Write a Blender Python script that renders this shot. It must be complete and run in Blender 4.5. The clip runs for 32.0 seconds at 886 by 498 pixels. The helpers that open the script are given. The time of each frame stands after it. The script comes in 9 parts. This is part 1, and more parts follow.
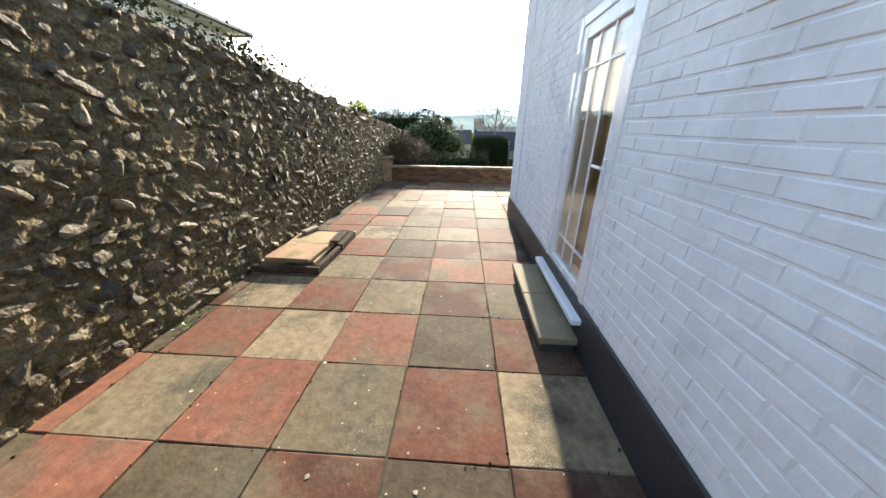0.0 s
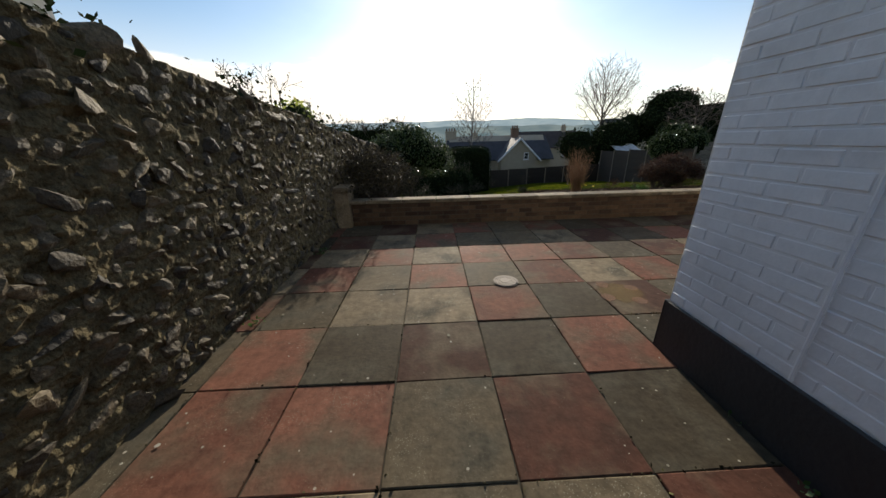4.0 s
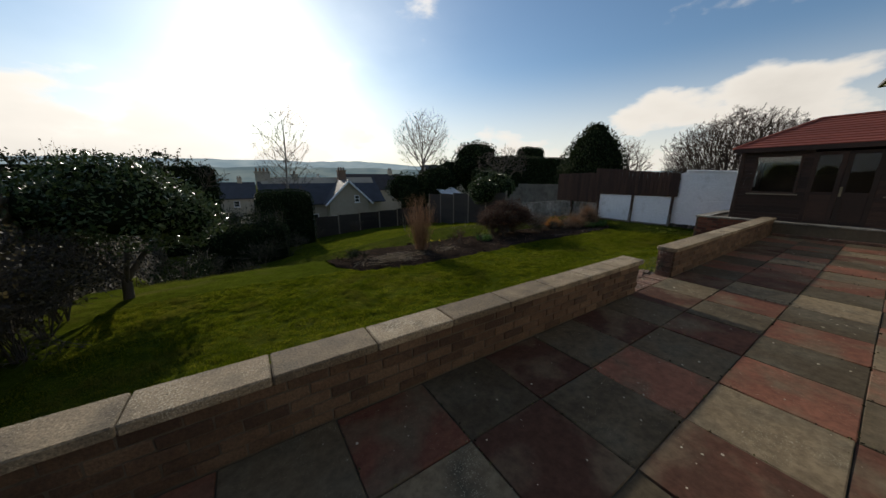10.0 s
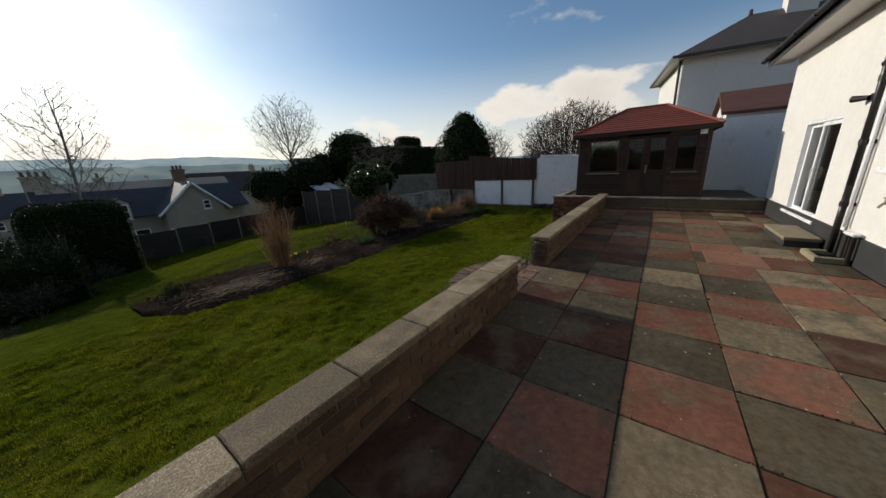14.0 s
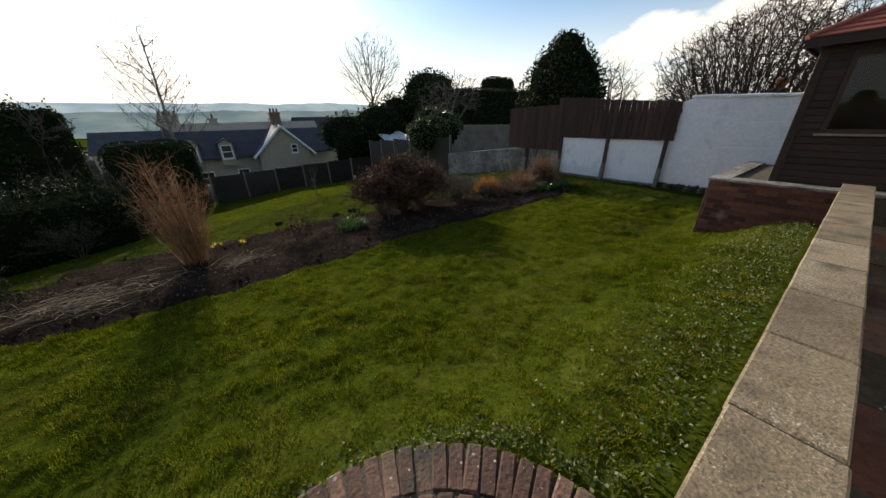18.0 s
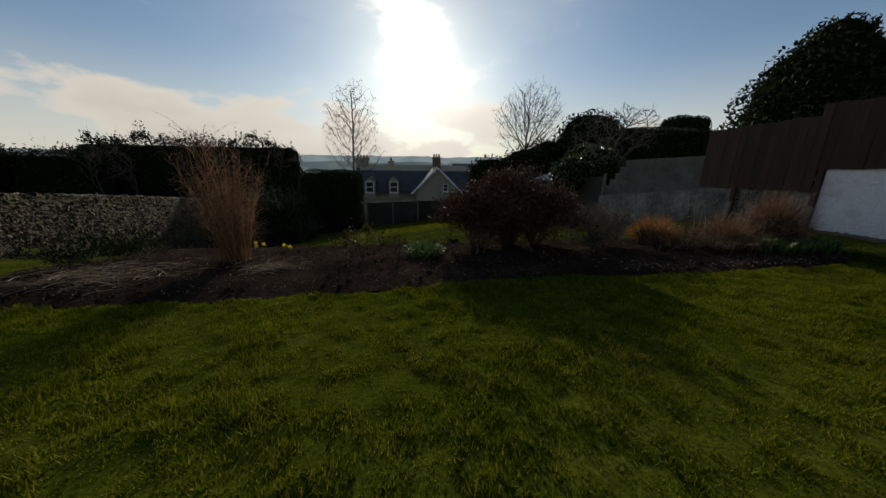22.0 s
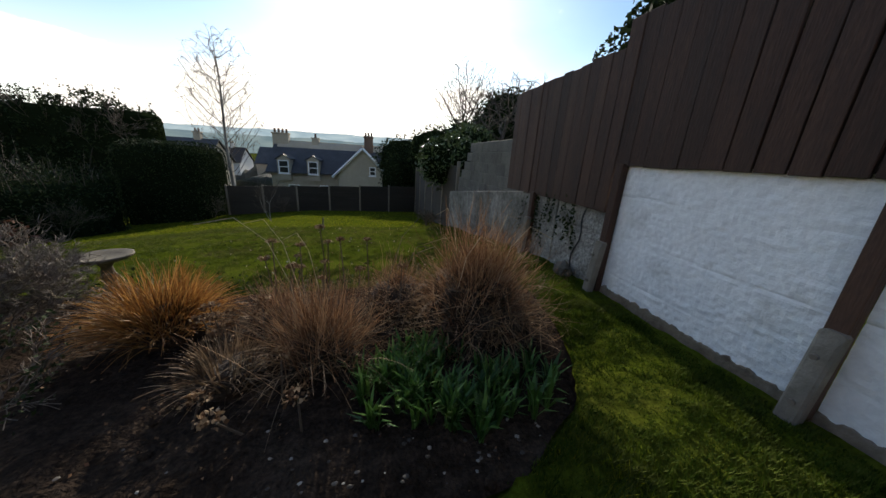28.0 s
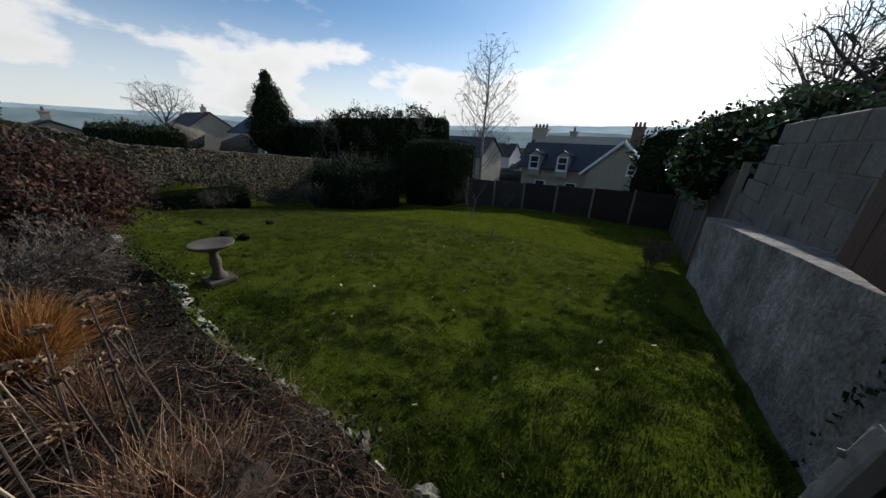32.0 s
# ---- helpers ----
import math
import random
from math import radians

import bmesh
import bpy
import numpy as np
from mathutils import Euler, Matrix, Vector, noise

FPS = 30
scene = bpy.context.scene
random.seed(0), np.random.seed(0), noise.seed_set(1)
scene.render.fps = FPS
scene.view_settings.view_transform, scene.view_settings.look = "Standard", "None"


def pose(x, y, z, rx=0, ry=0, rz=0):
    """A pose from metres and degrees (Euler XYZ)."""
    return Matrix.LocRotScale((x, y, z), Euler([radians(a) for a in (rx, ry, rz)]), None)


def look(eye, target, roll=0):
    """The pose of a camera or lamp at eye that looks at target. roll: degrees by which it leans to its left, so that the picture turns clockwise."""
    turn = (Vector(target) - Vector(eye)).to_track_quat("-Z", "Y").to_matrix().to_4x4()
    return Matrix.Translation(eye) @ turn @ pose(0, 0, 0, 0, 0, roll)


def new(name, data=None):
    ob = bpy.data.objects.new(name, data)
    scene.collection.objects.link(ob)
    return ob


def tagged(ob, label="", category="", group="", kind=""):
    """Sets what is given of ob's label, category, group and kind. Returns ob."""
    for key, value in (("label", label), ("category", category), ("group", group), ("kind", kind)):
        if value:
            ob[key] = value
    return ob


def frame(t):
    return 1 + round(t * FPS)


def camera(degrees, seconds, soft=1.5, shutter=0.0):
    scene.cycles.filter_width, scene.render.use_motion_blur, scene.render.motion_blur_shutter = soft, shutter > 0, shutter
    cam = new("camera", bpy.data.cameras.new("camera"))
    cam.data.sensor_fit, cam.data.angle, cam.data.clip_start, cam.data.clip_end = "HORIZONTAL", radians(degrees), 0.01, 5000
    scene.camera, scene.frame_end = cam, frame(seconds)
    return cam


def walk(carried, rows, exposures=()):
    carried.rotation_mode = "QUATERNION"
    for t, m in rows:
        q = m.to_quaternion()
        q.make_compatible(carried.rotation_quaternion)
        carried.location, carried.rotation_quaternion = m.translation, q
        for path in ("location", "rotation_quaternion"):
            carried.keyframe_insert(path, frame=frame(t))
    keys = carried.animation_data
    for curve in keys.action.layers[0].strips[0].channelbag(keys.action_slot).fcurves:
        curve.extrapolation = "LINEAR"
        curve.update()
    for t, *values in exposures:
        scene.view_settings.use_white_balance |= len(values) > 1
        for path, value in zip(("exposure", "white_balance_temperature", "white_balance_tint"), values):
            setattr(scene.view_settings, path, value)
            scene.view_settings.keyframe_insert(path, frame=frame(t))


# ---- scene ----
cam = camera(112.6, 32.0)

PATH = [
    (0, (-0.01, -0.053, 1.534), (-0.117, 1.791, 0.766), 0.7),
    (0.5, (-0.11, 0.298, 1.519), (-0.166, 2.158, 0.786), -0.4),
    (1, (-0.211, 0.727, 1.515), (-0.241, 2.597, 0.806), -0.6),
    (1.5, (-0.259, 1.182, 1.471), (-0.295, 3.057, 0.775), -0.8),
    (2, (-0.29, 1.687, 1.465), (-0.369, 3.559, 0.766), -2.2),
    (2.5, (-0.369, 2.215, 1.473), (-0.45, 4.081, 0.757), -1.5),
    (4.5, (-0.817, 4.147, 1.402), (-0.568, 6.006, 0.707), -1.6),
    (5, (-0.961, 4.562, 1.391), (-0.389, 6.339, 0.671), -2.8),
    (5.5, (-1.021, 4.986, 1.376), (-0.109, 6.607, 0.639), -3.4),
    (6, (-1.071, 5.37, 1.398), (0.176, 6.743, 0.65), -4.0),
    (6.5, (-1.02, 5.701, 1.392), (0.436, 6.837, 0.626), -4.8),
    (7, (-0.853, 5.995, 1.396), (0.754, 6.885, 0.606), -5.0),
    (7.5, (-0.626, 6.243, 1.423), (1.091, 6.885, 0.624), -4.1),
    (8, (-0.324, 6.382, 1.437), (1.424, 6.996, 0.683), -4.1),
    (8.5, (0.018, 6.551, 1.463), (1.745, 7.292, 0.78), -3.0),
    (9, (0.318, 6.735, 1.44), (1.956, 7.713, 0.84), -1.9),
    (9.5, (0.51, 6.899, 1.467), (1.899, 8.243, 0.952), -0.8),
    (10, (0.594, 7.123, 1.476), (1.656, 8.752, 1.008), -0.2),
    (10.5, (0.574, 7.261, 1.498), (1.33, 9.059, 1.054), -0.6),
    (11, (0.543, 7.279, 1.512), (0.992, 9.181, 1.083), -0.1),
    (11.5, (0.563, 7.322, 1.517), (0.771, 9.263, 1.082), -0.3),
    (12, (0.579, 7.318, 1.517), (0.655, 9.27, 1.085), -0.9),
    (12.5, (0.675, 7.331, 1.518), (0.835, 9.278, 1.088), -1.3),
    (13, (0.876, 7.382, 1.478), (1.497, 9.232, 1.04), -1.7),
    (13.5, (1.079, 7.478, 1.552), (2.275, 9.0, 1.049), -3.0),
    (14, (1.533, 7.566, 1.536), (3.087, 8.701, 0.991), -3.0),
    (14.5, (2.015, 7.602, 1.529), (3.686, 8.54, 0.956), -2.4),
    (16.5, (4.281, 8.142, 1.336), (5.668, 9.398, 0.629), -0.3),
    (17, (4.678, 8.379, 1.339), (5.869, 9.803, 0.594), 0.4),
    (17.5, (4.987, 8.684, 1.354), (6.073, 10.165, 0.562), -0.4),
    (18, (5.307, 9.02, 1.352), (6.384, 10.502, 0.549), -1.5),
    (18.5, (5.542, 9.314, 1.34), (6.636, 10.801, 0.571), -1.5),
    (19, (5.717, 9.558, 1.285), (6.648, 11.168, 0.55), -1.2),
    (19.5, (5.876, 9.718, 1.237), (6.441, 11.511, 0.554), -0.2),
    (20, (5.948, 9.805, 1.157), (6.241, 11.687, 0.548), 1.5),
    (20.5, (6.067, 9.706, 1.076), (6.179, 11.617, 0.495), 2.5),
    (21, (6.235, 10.052, 0.868), (6.251, 11.977, 0.325), 1.9),
    (21.5, (6.435, 10.142, 0.736), (6.455, 12.081, 0.244), 1.2),
    (22, (6.778, 10.46, 0.581), (7.074, 12.375, 0.083), 0.6),
    (22.5, (7.255, 10.784, 0.498), (8.081, 12.527, -0.029), 0.4),
    (23, (7.702, 11.002, 0.458), (8.988, 12.436, -0.078), -0.4),
    (23.5, (8.336, 11.106, 0.459), (9.88, 12.254, -0.085), -1.7),
    (24, (8.854, 11.176, 0.439), (10.468, 12.218, -0.117), -1.0),
    (24.5, (9.245, 11.362, 0.504), (10.839, 12.423, -0.072), -1.3),
    (26.5, (11.355, 12.106, 0.52), (12.53, 13.649, 0.033), 2.7),
    (27, (11.831, 12.333, 0.571), (12.805, 14.007, 0.071), 2.8),
    (27.5, (12.211, 12.509, 0.635), (12.92, 14.296, 0.085), 3.3),
    (28, (12.54, 12.777, 0.697), (12.992, 14.635, 0.109), 3.5),
    (28.5, (12.871, 13.056, 0.727), (13.029, 14.957, 0.128), 3.1),
    (29, (13.139, 13.333, 0.758), (13.0, 15.24, 0.172), 3.1),
    (29.5, (13.409, 13.605, 0.836), (12.999, 15.481, 0.275), 2.4),
    (30, (13.6, 13.856, 0.855), (12.962, 15.658, 0.265), 3.5),
    (30.5, (13.704, 14.16, 0.849), (12.87, 15.86, 0.205), 3.4),
    (31, (13.814, 14.436, 0.861), (12.785, 16.01, 0.181), 2.9),
    (31.5, (13.836, 14.76, 0.832), (12.729, 16.28, 0.152), 2.5),
    (32, (13.818, 15.134, 0.781), (12.779, 16.693, 0.082), 2.4),
]
# exposure of the clip's camera along the way
EXPO = [(t, e, k, 10) for t, e, k in ((0, 1.85, 7100), (1, 0.85, 7000), (2.5, 0.6, 6950), (5, -0.22, 7050), (6, -0.1, 7050), (9, -0.25, 6950), (11, -0.45, 6850), (12, -0.6, 6850), (13, -0.72, 6850), (14, -0.35, 6850), (17, -0.05, 7000),
                                       (19, 0.3, 7050), (21, -0.45, 7150), (22, -0.85, 7100), (23, -0.8, 7100), (24, 0.35, 7300), (26, 0.62, 7100), (27, 0.64, 7000), (28, 0.38, 6900), (29, -0.02, 6800), (30, -0.25, 6450), (31, -0.28, 6200), (32, -0.22, 6150))]
walk(cam, [(r[0], look(*r[1:])) for r in PATH], EXPO)

# ---- world and sun ----
SUN_EL, SUN_AZ = radians(20.5), radians(4.5)      # azimuth from +y towards +x
SUN_DIR = Vector((math.sin(SUN_AZ) * math.cos(SUN_EL), math.cos(SUN_AZ) * math.cos(SUN_EL), math.sin(SUN_EL)))


def make_world():
    w = bpy.data.worlds.new("sky")
    scene.world = w
    w.use_nodes = True
    nt = w.node_tree
    nt.nodes.clear()
    n, l = nt.nodes.new, nt.links.new
    out, bg = n("ShaderNodeOutputWorld"), n("ShaderNodeBackground")
    sky = n("ShaderNodeTexSky")
    sky.sky_type, sky.sun_disc = "NISHITA", False
    sky.sun_elevation, sky.sun_rotation = SUN_EL, SUN_AZ
    sky.air_density, sky.dust_density, sky.ozone_density = 1.0, 0.5, 1.5
    tc, sep = n("ShaderNodeTexCoord"), n("ShaderNodeSeparateXYZ")
    l(tc.outputs["Generated"], sep.inputs[0])
    # cloud layer: heaped puffs, denser towards the horizon
    no = n("ShaderNodeTexNoise"); no.inputs["Scale"].default_value = 2.7; no.inputs["Detail"].default_value = 8.0
    no.inputs["Roughness"].default_value = 0.52
    mp = n("ShaderNodeMapping"); mp.inputs["Location"].default_value = (1.7, 0.4, 0.6); mp.inputs["Scale"].default_value = (1.0, 1.0, 2.2)
    l(tc.outputs["Generated"], mp.inputs[0]); l(mp.outputs[0], no.inputs["Vector"])
    bank = n("ShaderNodeMapRange"); bank.interpolation_type = "SMOOTHSTEP"
    bank.inputs[1].default_value, bank.inputs[2].default_value = 0.11, 0.30
    bank.inputs[3].default_value, bank.inputs[4].default_value = 0.13, -0.04
    l(sep.outputs["Z"], bank.inputs[0])
    dt = n("ShaderNodeVectorMath"); dt.operation = "DOT_PRODUCT"; dt.inputs[1].default_value = SUN_DIR
    l(tc.outputs["Generated"], dt.inputs[0])
    ps = n("ShaderNodeMath"); ps.operation = "MAXIMUM"; ps.inputs[1].default_value = 0.0
    l(dt.outputs["Value"], ps.inputs[0])
    heap = n("ShaderNodeMath"); heap.operation = "POWER"; heap.inputs[1].default_value = 55.0       # one large heap before the sun
    l(ps.outputs[0], heap.inputs[0])
    hp = n("ShaderNodeMath"); hp.operation = "MULTIPLY_ADD"; hp.inputs[1].default_value = 0.25
    l(heap.outputs[0], hp.inputs[0]); l(bank.outputs[0], hp.inputs[2])
    dens = n("ShaderNodeMath"); dens.operation = "ADD"
    l(no.outputs["Fac"], dens.inputs[0]); l(hp.outputs[0], dens.inputs[1])
    rm = n("ShaderNodeMapRange"); rm.interpolation_type = "SMOOTHSTEP"
    rm.inputs[1].default_value, rm.inputs[2].default_value = 0.53, 0.635
    l(dens.outputs[0], rm.inputs[0])
    # haze along the horizon
    hz = n("ShaderNodeMapRange"); hz.interpolation_type = "SMOOTHSTEP"
    hz.inputs[1].default_value, hz.inputs[2].default_value = 0.0, 0.32
    hz.inputs[3].default_value, hz.inputs[4].default_value = 0.80, 0.0
    l(sep.outputs["Z"], hz.inputs[0])
    m1 = n("ShaderNodeMath"); m1.operation = "MAXIMUM"
    l(rm.outputs[0], m1.inputs[0]); l(hz.outputs[0], m1.inputs[1])
    cl = n("ShaderNodeMix"); cl.data_type = "RGBA"
    l(m1.outputs[0], cl.inputs["Factor"])
    # clouds brighten towards the sun; thick parts are greyer
    br = n("ShaderNodeMapRange"); br.inputs[1].default_value, br.inputs[2].default_value = -0.3, 1.0
    br.inputs[3].default_value, br.inputs[4].default_value = 13.5, 19.0
    l(dt.outputs["Value"], br.inputs[0])
    near = n("ShaderNodeMath"); near.operation = "MULTIPLY_ADD"; near.inputs[1].default_value = 22.0
    l(heap.outputs[0], near.inputs[0]); l(br.outputs[0], near.inputs[2])
    shade = n("ShaderNodeMapRange"); shade.inputs[1].default_value, shade.inputs[2].default_value = 0.60, 0.86
    shade.inputs[3].default_value, shade.inputs[4].default_value = 1.06, 0.80
    l(dens.outputs[0], shade.inputs[0])
    lum = n("ShaderNodeMath"); lum.operation = "MULTIPLY"
    l(near.outputs[0], lum.inputs[0]); l(shade.outputs[0], lum.inputs[1])
    tint = n("ShaderNodeVectorMath"); tint.operation = "SCALE"; tint.inputs[0].default_value = (1.0, 0.97, 0.925)
    l(lum.outputs[0], tint.inputs["Scale"])
    blue = n("ShaderNodeVectorMath"); blue.operation = "MULTIPLY"; blue.inputs[1].default_value = (1.70, 2.06, 2.34)
    l(sky.outputs[0], blue.inputs[0])
    l(blue.outputs[0], cl.inputs["A"]); l(tint.outputs[0], cl.inputs["B"])
    # scattered light round the sun
    glow = None
    for power, gain in ((14.0, 3.6), (420.0, 34.0)):
        pw = n("ShaderNodeMath"); pw.operation = "POWER"; pw.inputs[1].default_value = power
        l(ps.outputs[0], pw.inputs[0])
        gn = n("ShaderNodeMath"); gn.operation = "MULTIPLY"; gn.inputs[1].default_value = gain
        l(pw.outputs[0], gn.inputs[0])
        if glow is None:
            glow = gn.outputs[0]
        else:
            sm = n("ShaderNodeMath"); sm.operation = "ADD"
            l(glow, sm.inputs[0]); l(gn.outputs[0], sm.inputs[1]); glow = sm.outputs[0]
    gv2 = n("ShaderNodeMapRange"); gv2.inputs[1].default_value, gv2.inputs[2].default_value = 0.36, 0.62
    gv2.inputs[3].default_value, gv2.inputs[4].default_value = 0.35, 1.5
    l(no.outputs["Fac"], gv2.inputs[0])
    gm2 = n("ShaderNodeMath"); gm2.operation = "MULTIPLY"
    l(glow, gm2.inputs[0]); l(gv2.outputs[0], gm2.inputs[1])
    gc = n("ShaderNodeVectorMath"); gc.operation = "SCALE"; gc.inputs[0].default_value = (1.0, 0.98, 0.94)
    l(gm2.outputs[0], gc.inputs["Scale"])
    fin = n("ShaderNodeVectorMath"); fin.operation = "ADD"
    l(cl.outputs["Result"], fin.inputs[0]); l(gc.outputs[0], fin.inputs[1])
    l(fin.outputs[0], bg.inputs["Color"])
    bg.inputs["Strength"].default_value = 0.062
    l(bg.outputs[0], out.inputs[0])


make_world()
sun = new("sun", bpy.data.lights.new("sun", "SUN"))
sun.data.energy, sun.data.angle, sun.data.color = 5.0, radians(0.6), (1.0, 0.935, 0.835)
sun.matrix_world = look(SUN_DIR * 60, (0, 0, 0))

# ---- small helpers ----
rnd = random.Random(7)


def thing(name, label="", category="", group="", kind="", at=(0, 0, 0)):
    ob = new(name)
    ob.location = at
    ob.empty_display_size = 0.1
    return tagged(ob, label, category, group, kind)


def link(name, me, mat, parent=None, label=""):
    ob = new(name, me)
    if mat is not None and not me.materials:
        me.materials.append(mat)
    if parent is not None:
        ob.parent = parent
        ob.matrix_parent_inverse = Matrix.Translation(-Vector(parent.location)) if parent.parent is None else Matrix.Identity(4)
    if label:
        ob["label"] = label
    return ob


def part(name, bm, mat, parent=None, label="", smooth=False):
    me = bpy.data.meshes.new(name)
    bm.to_mesh(me)
    bm.free()
    if smooth:
        me.polygons.foreach_set("use_smooth", [True] * len(me.polygons))
    return link(name, me, mat, parent, label)


def from_arrays(name, verts, faces, mat, parent=None, label="", smooth=False):
    """A mesh from arrays of one face size."""
    verts, faces = np.asarray(verts, np.float32), np.asarray(faces, np.int32)
    me = bpy.data.meshes.new(name)
    k = faces.shape[1]
    me.vertices.add(len(verts)); me.loops.add(faces.size); me.polygons.add(len(faces))
    me.vertices.foreach_set("co", verts.ravel())
    me.loops.foreach_set("vertex_index", faces.ravel())
    me.polygons.foreach_set("loop_start", np.arange(len(faces), dtype=np.int32) * k)
    me.polygons.foreach_set("loop_total", np.full(len(faces), k, np.int32))
    me.polygons.foreach_set("use_smooth", np.full(len(faces), bool(smooth)))
    me.update(calc_edges=True)
    return link(name, me, mat, parent, label)


def box(bm, x0, x1, y0, y1, z0, z1, bevel=0.0, turn=None, seg=1):
    m = Matrix.Translation(((x0 + x1) / 2, (y0 + y1) / 2, (z0 + z1) / 2))
    if turn is not None:
        m = m @ turn
    g = bmesh.ops.create_cube(bm, size=1.0, matrix=m @ Matrix.Diagonal((x1 - x0, y1 - y0, z1 - z0, 1)))
    if bevel:
        es = {e for v in g["verts"] for e in v.link_edges}
        bmesh.ops.bevel(bm, geom=list(es), offset=bevel, segments=seg, affect="EDGES", profile=0.6)
    return bm


def bm_box(*a, **k):
    return box(bmesh.new(), *a, **k)


def rod(bm, a, b, r0, r1=None, sides=8):
    a, b = Vector(a), Vector(b)
    d = b - a
    m = Matrix.Translation((a + b) / 2) @ d.to_track_quat("Z", "Y").to_matrix().to_4x4()
    bmesh.ops.create_cone(bm, cap_ends=True, segments=sides, radius1=r0, radius2=r0 if r1 is None else r1, depth=d.length, matrix=m)
    return bm


def pipe(bm, pts, r, sides=10):
    for a, b in zip(pts, pts[1:]):
        rod(bm, a, b, r, sides=sides)
    for p in pts[1:-1]:
        bmesh.ops.create_icosphere(bm, subdivisions=2, radius=r * 1.04, matrix=Matrix.Translation(p))
    return bm


def smooth01(a, b, x):
    t = min(1.0, max(0.0, (x - a) / (b - a)))
    return t * t * (3 - 2 * t)


# ---- materials ----
def material(name, colours, scale=6.0, rough=0.8, bump=0.2, bump_scale=None, metal=0.0, spots=None, spec=0.4,
             random_mix=0.0, detail=6.0, stretch=(1, 1, 1), patch=None, bump_dist=0.01, coords="Object", trans=0.0, island=0.0, grain=None, speckle=None):
    """Two-scale noise between colours, optional spots and patches, fine relief."""
    m = bpy.data.materials.new(name)
    m.use_nodes = True
    nt = m.node_tree
    n, l = nt.nodes.new, nt.links.new
    bs = nt.nodes["Principled BSDF"]
    tc, mp = n("ShaderNodeTexCoord"), n("ShaderNodeMapping")
    mp.inputs["Scale"].default_value = stretch
    if coords == "World":
        ge = n("ShaderNodeNewGeometry"); l(ge.outputs["Position"], mp.inputs[0])
    else:
        l(tc.outputs["Object"], mp.inputs[0])
    n1 = n("ShaderNodeTexNoise")
    n1.inputs["Scale"].default_value, n1.inputs["Detail"].default_value, n1.inputs["Roughness"].default_value = scale, detail, 0.62
    l(mp.outputs[0], n1.inputs["Vector"])
    n2 = n("ShaderNodeTexNoise")
    n2.inputs["Scale"].default_value, n2.inputs["Detail"].default_value = scale * 0.17, 3.0
    l(mp.outputs[0], n2.inputs["Vector"])
    mixf = n("ShaderNodeMix"); mixf.data_type = "FLOAT"; mixf.inputs[0].default_value = 0.45
    l(n1.outputs["Fac"], mixf.inputs[2]); l(n2.outputs["Fac"], mixf.inputs[3])
    fac = mixf.outputs[0]
    if random_mix or island:
        if random_mix:
            oi = n("ShaderNodeObjectInfo"); rnd_out = oi.outputs["Random"]; amount = random_mix
        else:
            ge2 = n("ShaderNodeNewGeometry"); rnd_out = ge2.outputs["Random Per Island"]; amount = island
        mr = n("ShaderNodeMapRange"); mr.inputs[3].default_value, mr.inputs[4].default_value = -amount / 2, amount / 2
        l(rnd_out, mr.inputs[0])
        adn = n("ShaderNodeMath"); adn.operation = "ADD"
        l(fac, adn.inputs[0]); l(mr.outputs[0], adn.inputs[1]); fac = adn.outputs[0]
    rp = n("ShaderNodeValToRGB")
    el = rp.color_ramp.elements
    el[0].position, el[1].position = 0.30, 0.70
    el[0].color, el[1].color = (*colours[0], 1), (*colours[-1], 1)
    for i, c in enumerate(colours[1:-1], 1):
        e = el.new(0.30 + 0.40 * i / (len(colours) - 1)); e.color = (*c, 1)
    l(fac, rp.inputs[0])
    col = rp.outputs[0]
    if patch:                                   # larger worn or mossy patches: colour, scale, low, high
        n4 = n("ShaderNodeTexNoise"); n4.inputs["Scale"].default_value, n4.inputs["Detail"].default_value = patch[1], 5.0
        l(mp.outputs[0], n4.inputs["Vector"])
        pr = n("ShaderNodeMapRange"); pr.inputs[1].default_value, pr.inputs[2].default_value = patch[2], patch[3]
        l(n4.outputs["Fac"], pr.inputs[0])
        pm = n("ShaderNodeMix"); pm.data_type = "RGBA"; pm.inputs["B"].default_value = (*patch[0], 1)
        l(pr.outputs[0], pm.inputs["Factor"]); l(col, pm.inputs["A"]); col = pm.outputs["Result"]
    if spots:                                   # small spots such as lichen: colour, scale, size
        vo = n("ShaderNodeTexVoronoi"); vo.inputs["Scale"].default_value = spots[1]
        l(mp.outputs[0], vo.inputs["Vector"])
        n5 = n("ShaderNodeTexNoise"); n5.inputs["Scale"].default_value = spots[1] * 0.22
        l(mp.outputs[0], n5.inputs["Vector"])
        th = n("ShaderNodeMath"); th.operation = "MULTIPLY_ADD"; th.inputs[1].default_value = spots[2] * 3.2; th.inputs[2].default_value = -spots[2] * 1.25
        l(n5.outputs["Fac"], th.inputs[0])
        lt = n("ShaderNodeMath"); lt.operation = "LESS_THAN"
        l(vo.outputs["Distance"], lt.inputs[0]); l(th.outputs[0], lt.inputs[1])
        sm = n("ShaderNodeMix"); sm.data_type = "RGBA"; sm.inputs["B"].default_value = (*spots[0], 1)
        l(lt.outputs[0], sm.inputs["Factor"]); l(col, sm.inputs["A"]); col = sm.outputs["Result"]
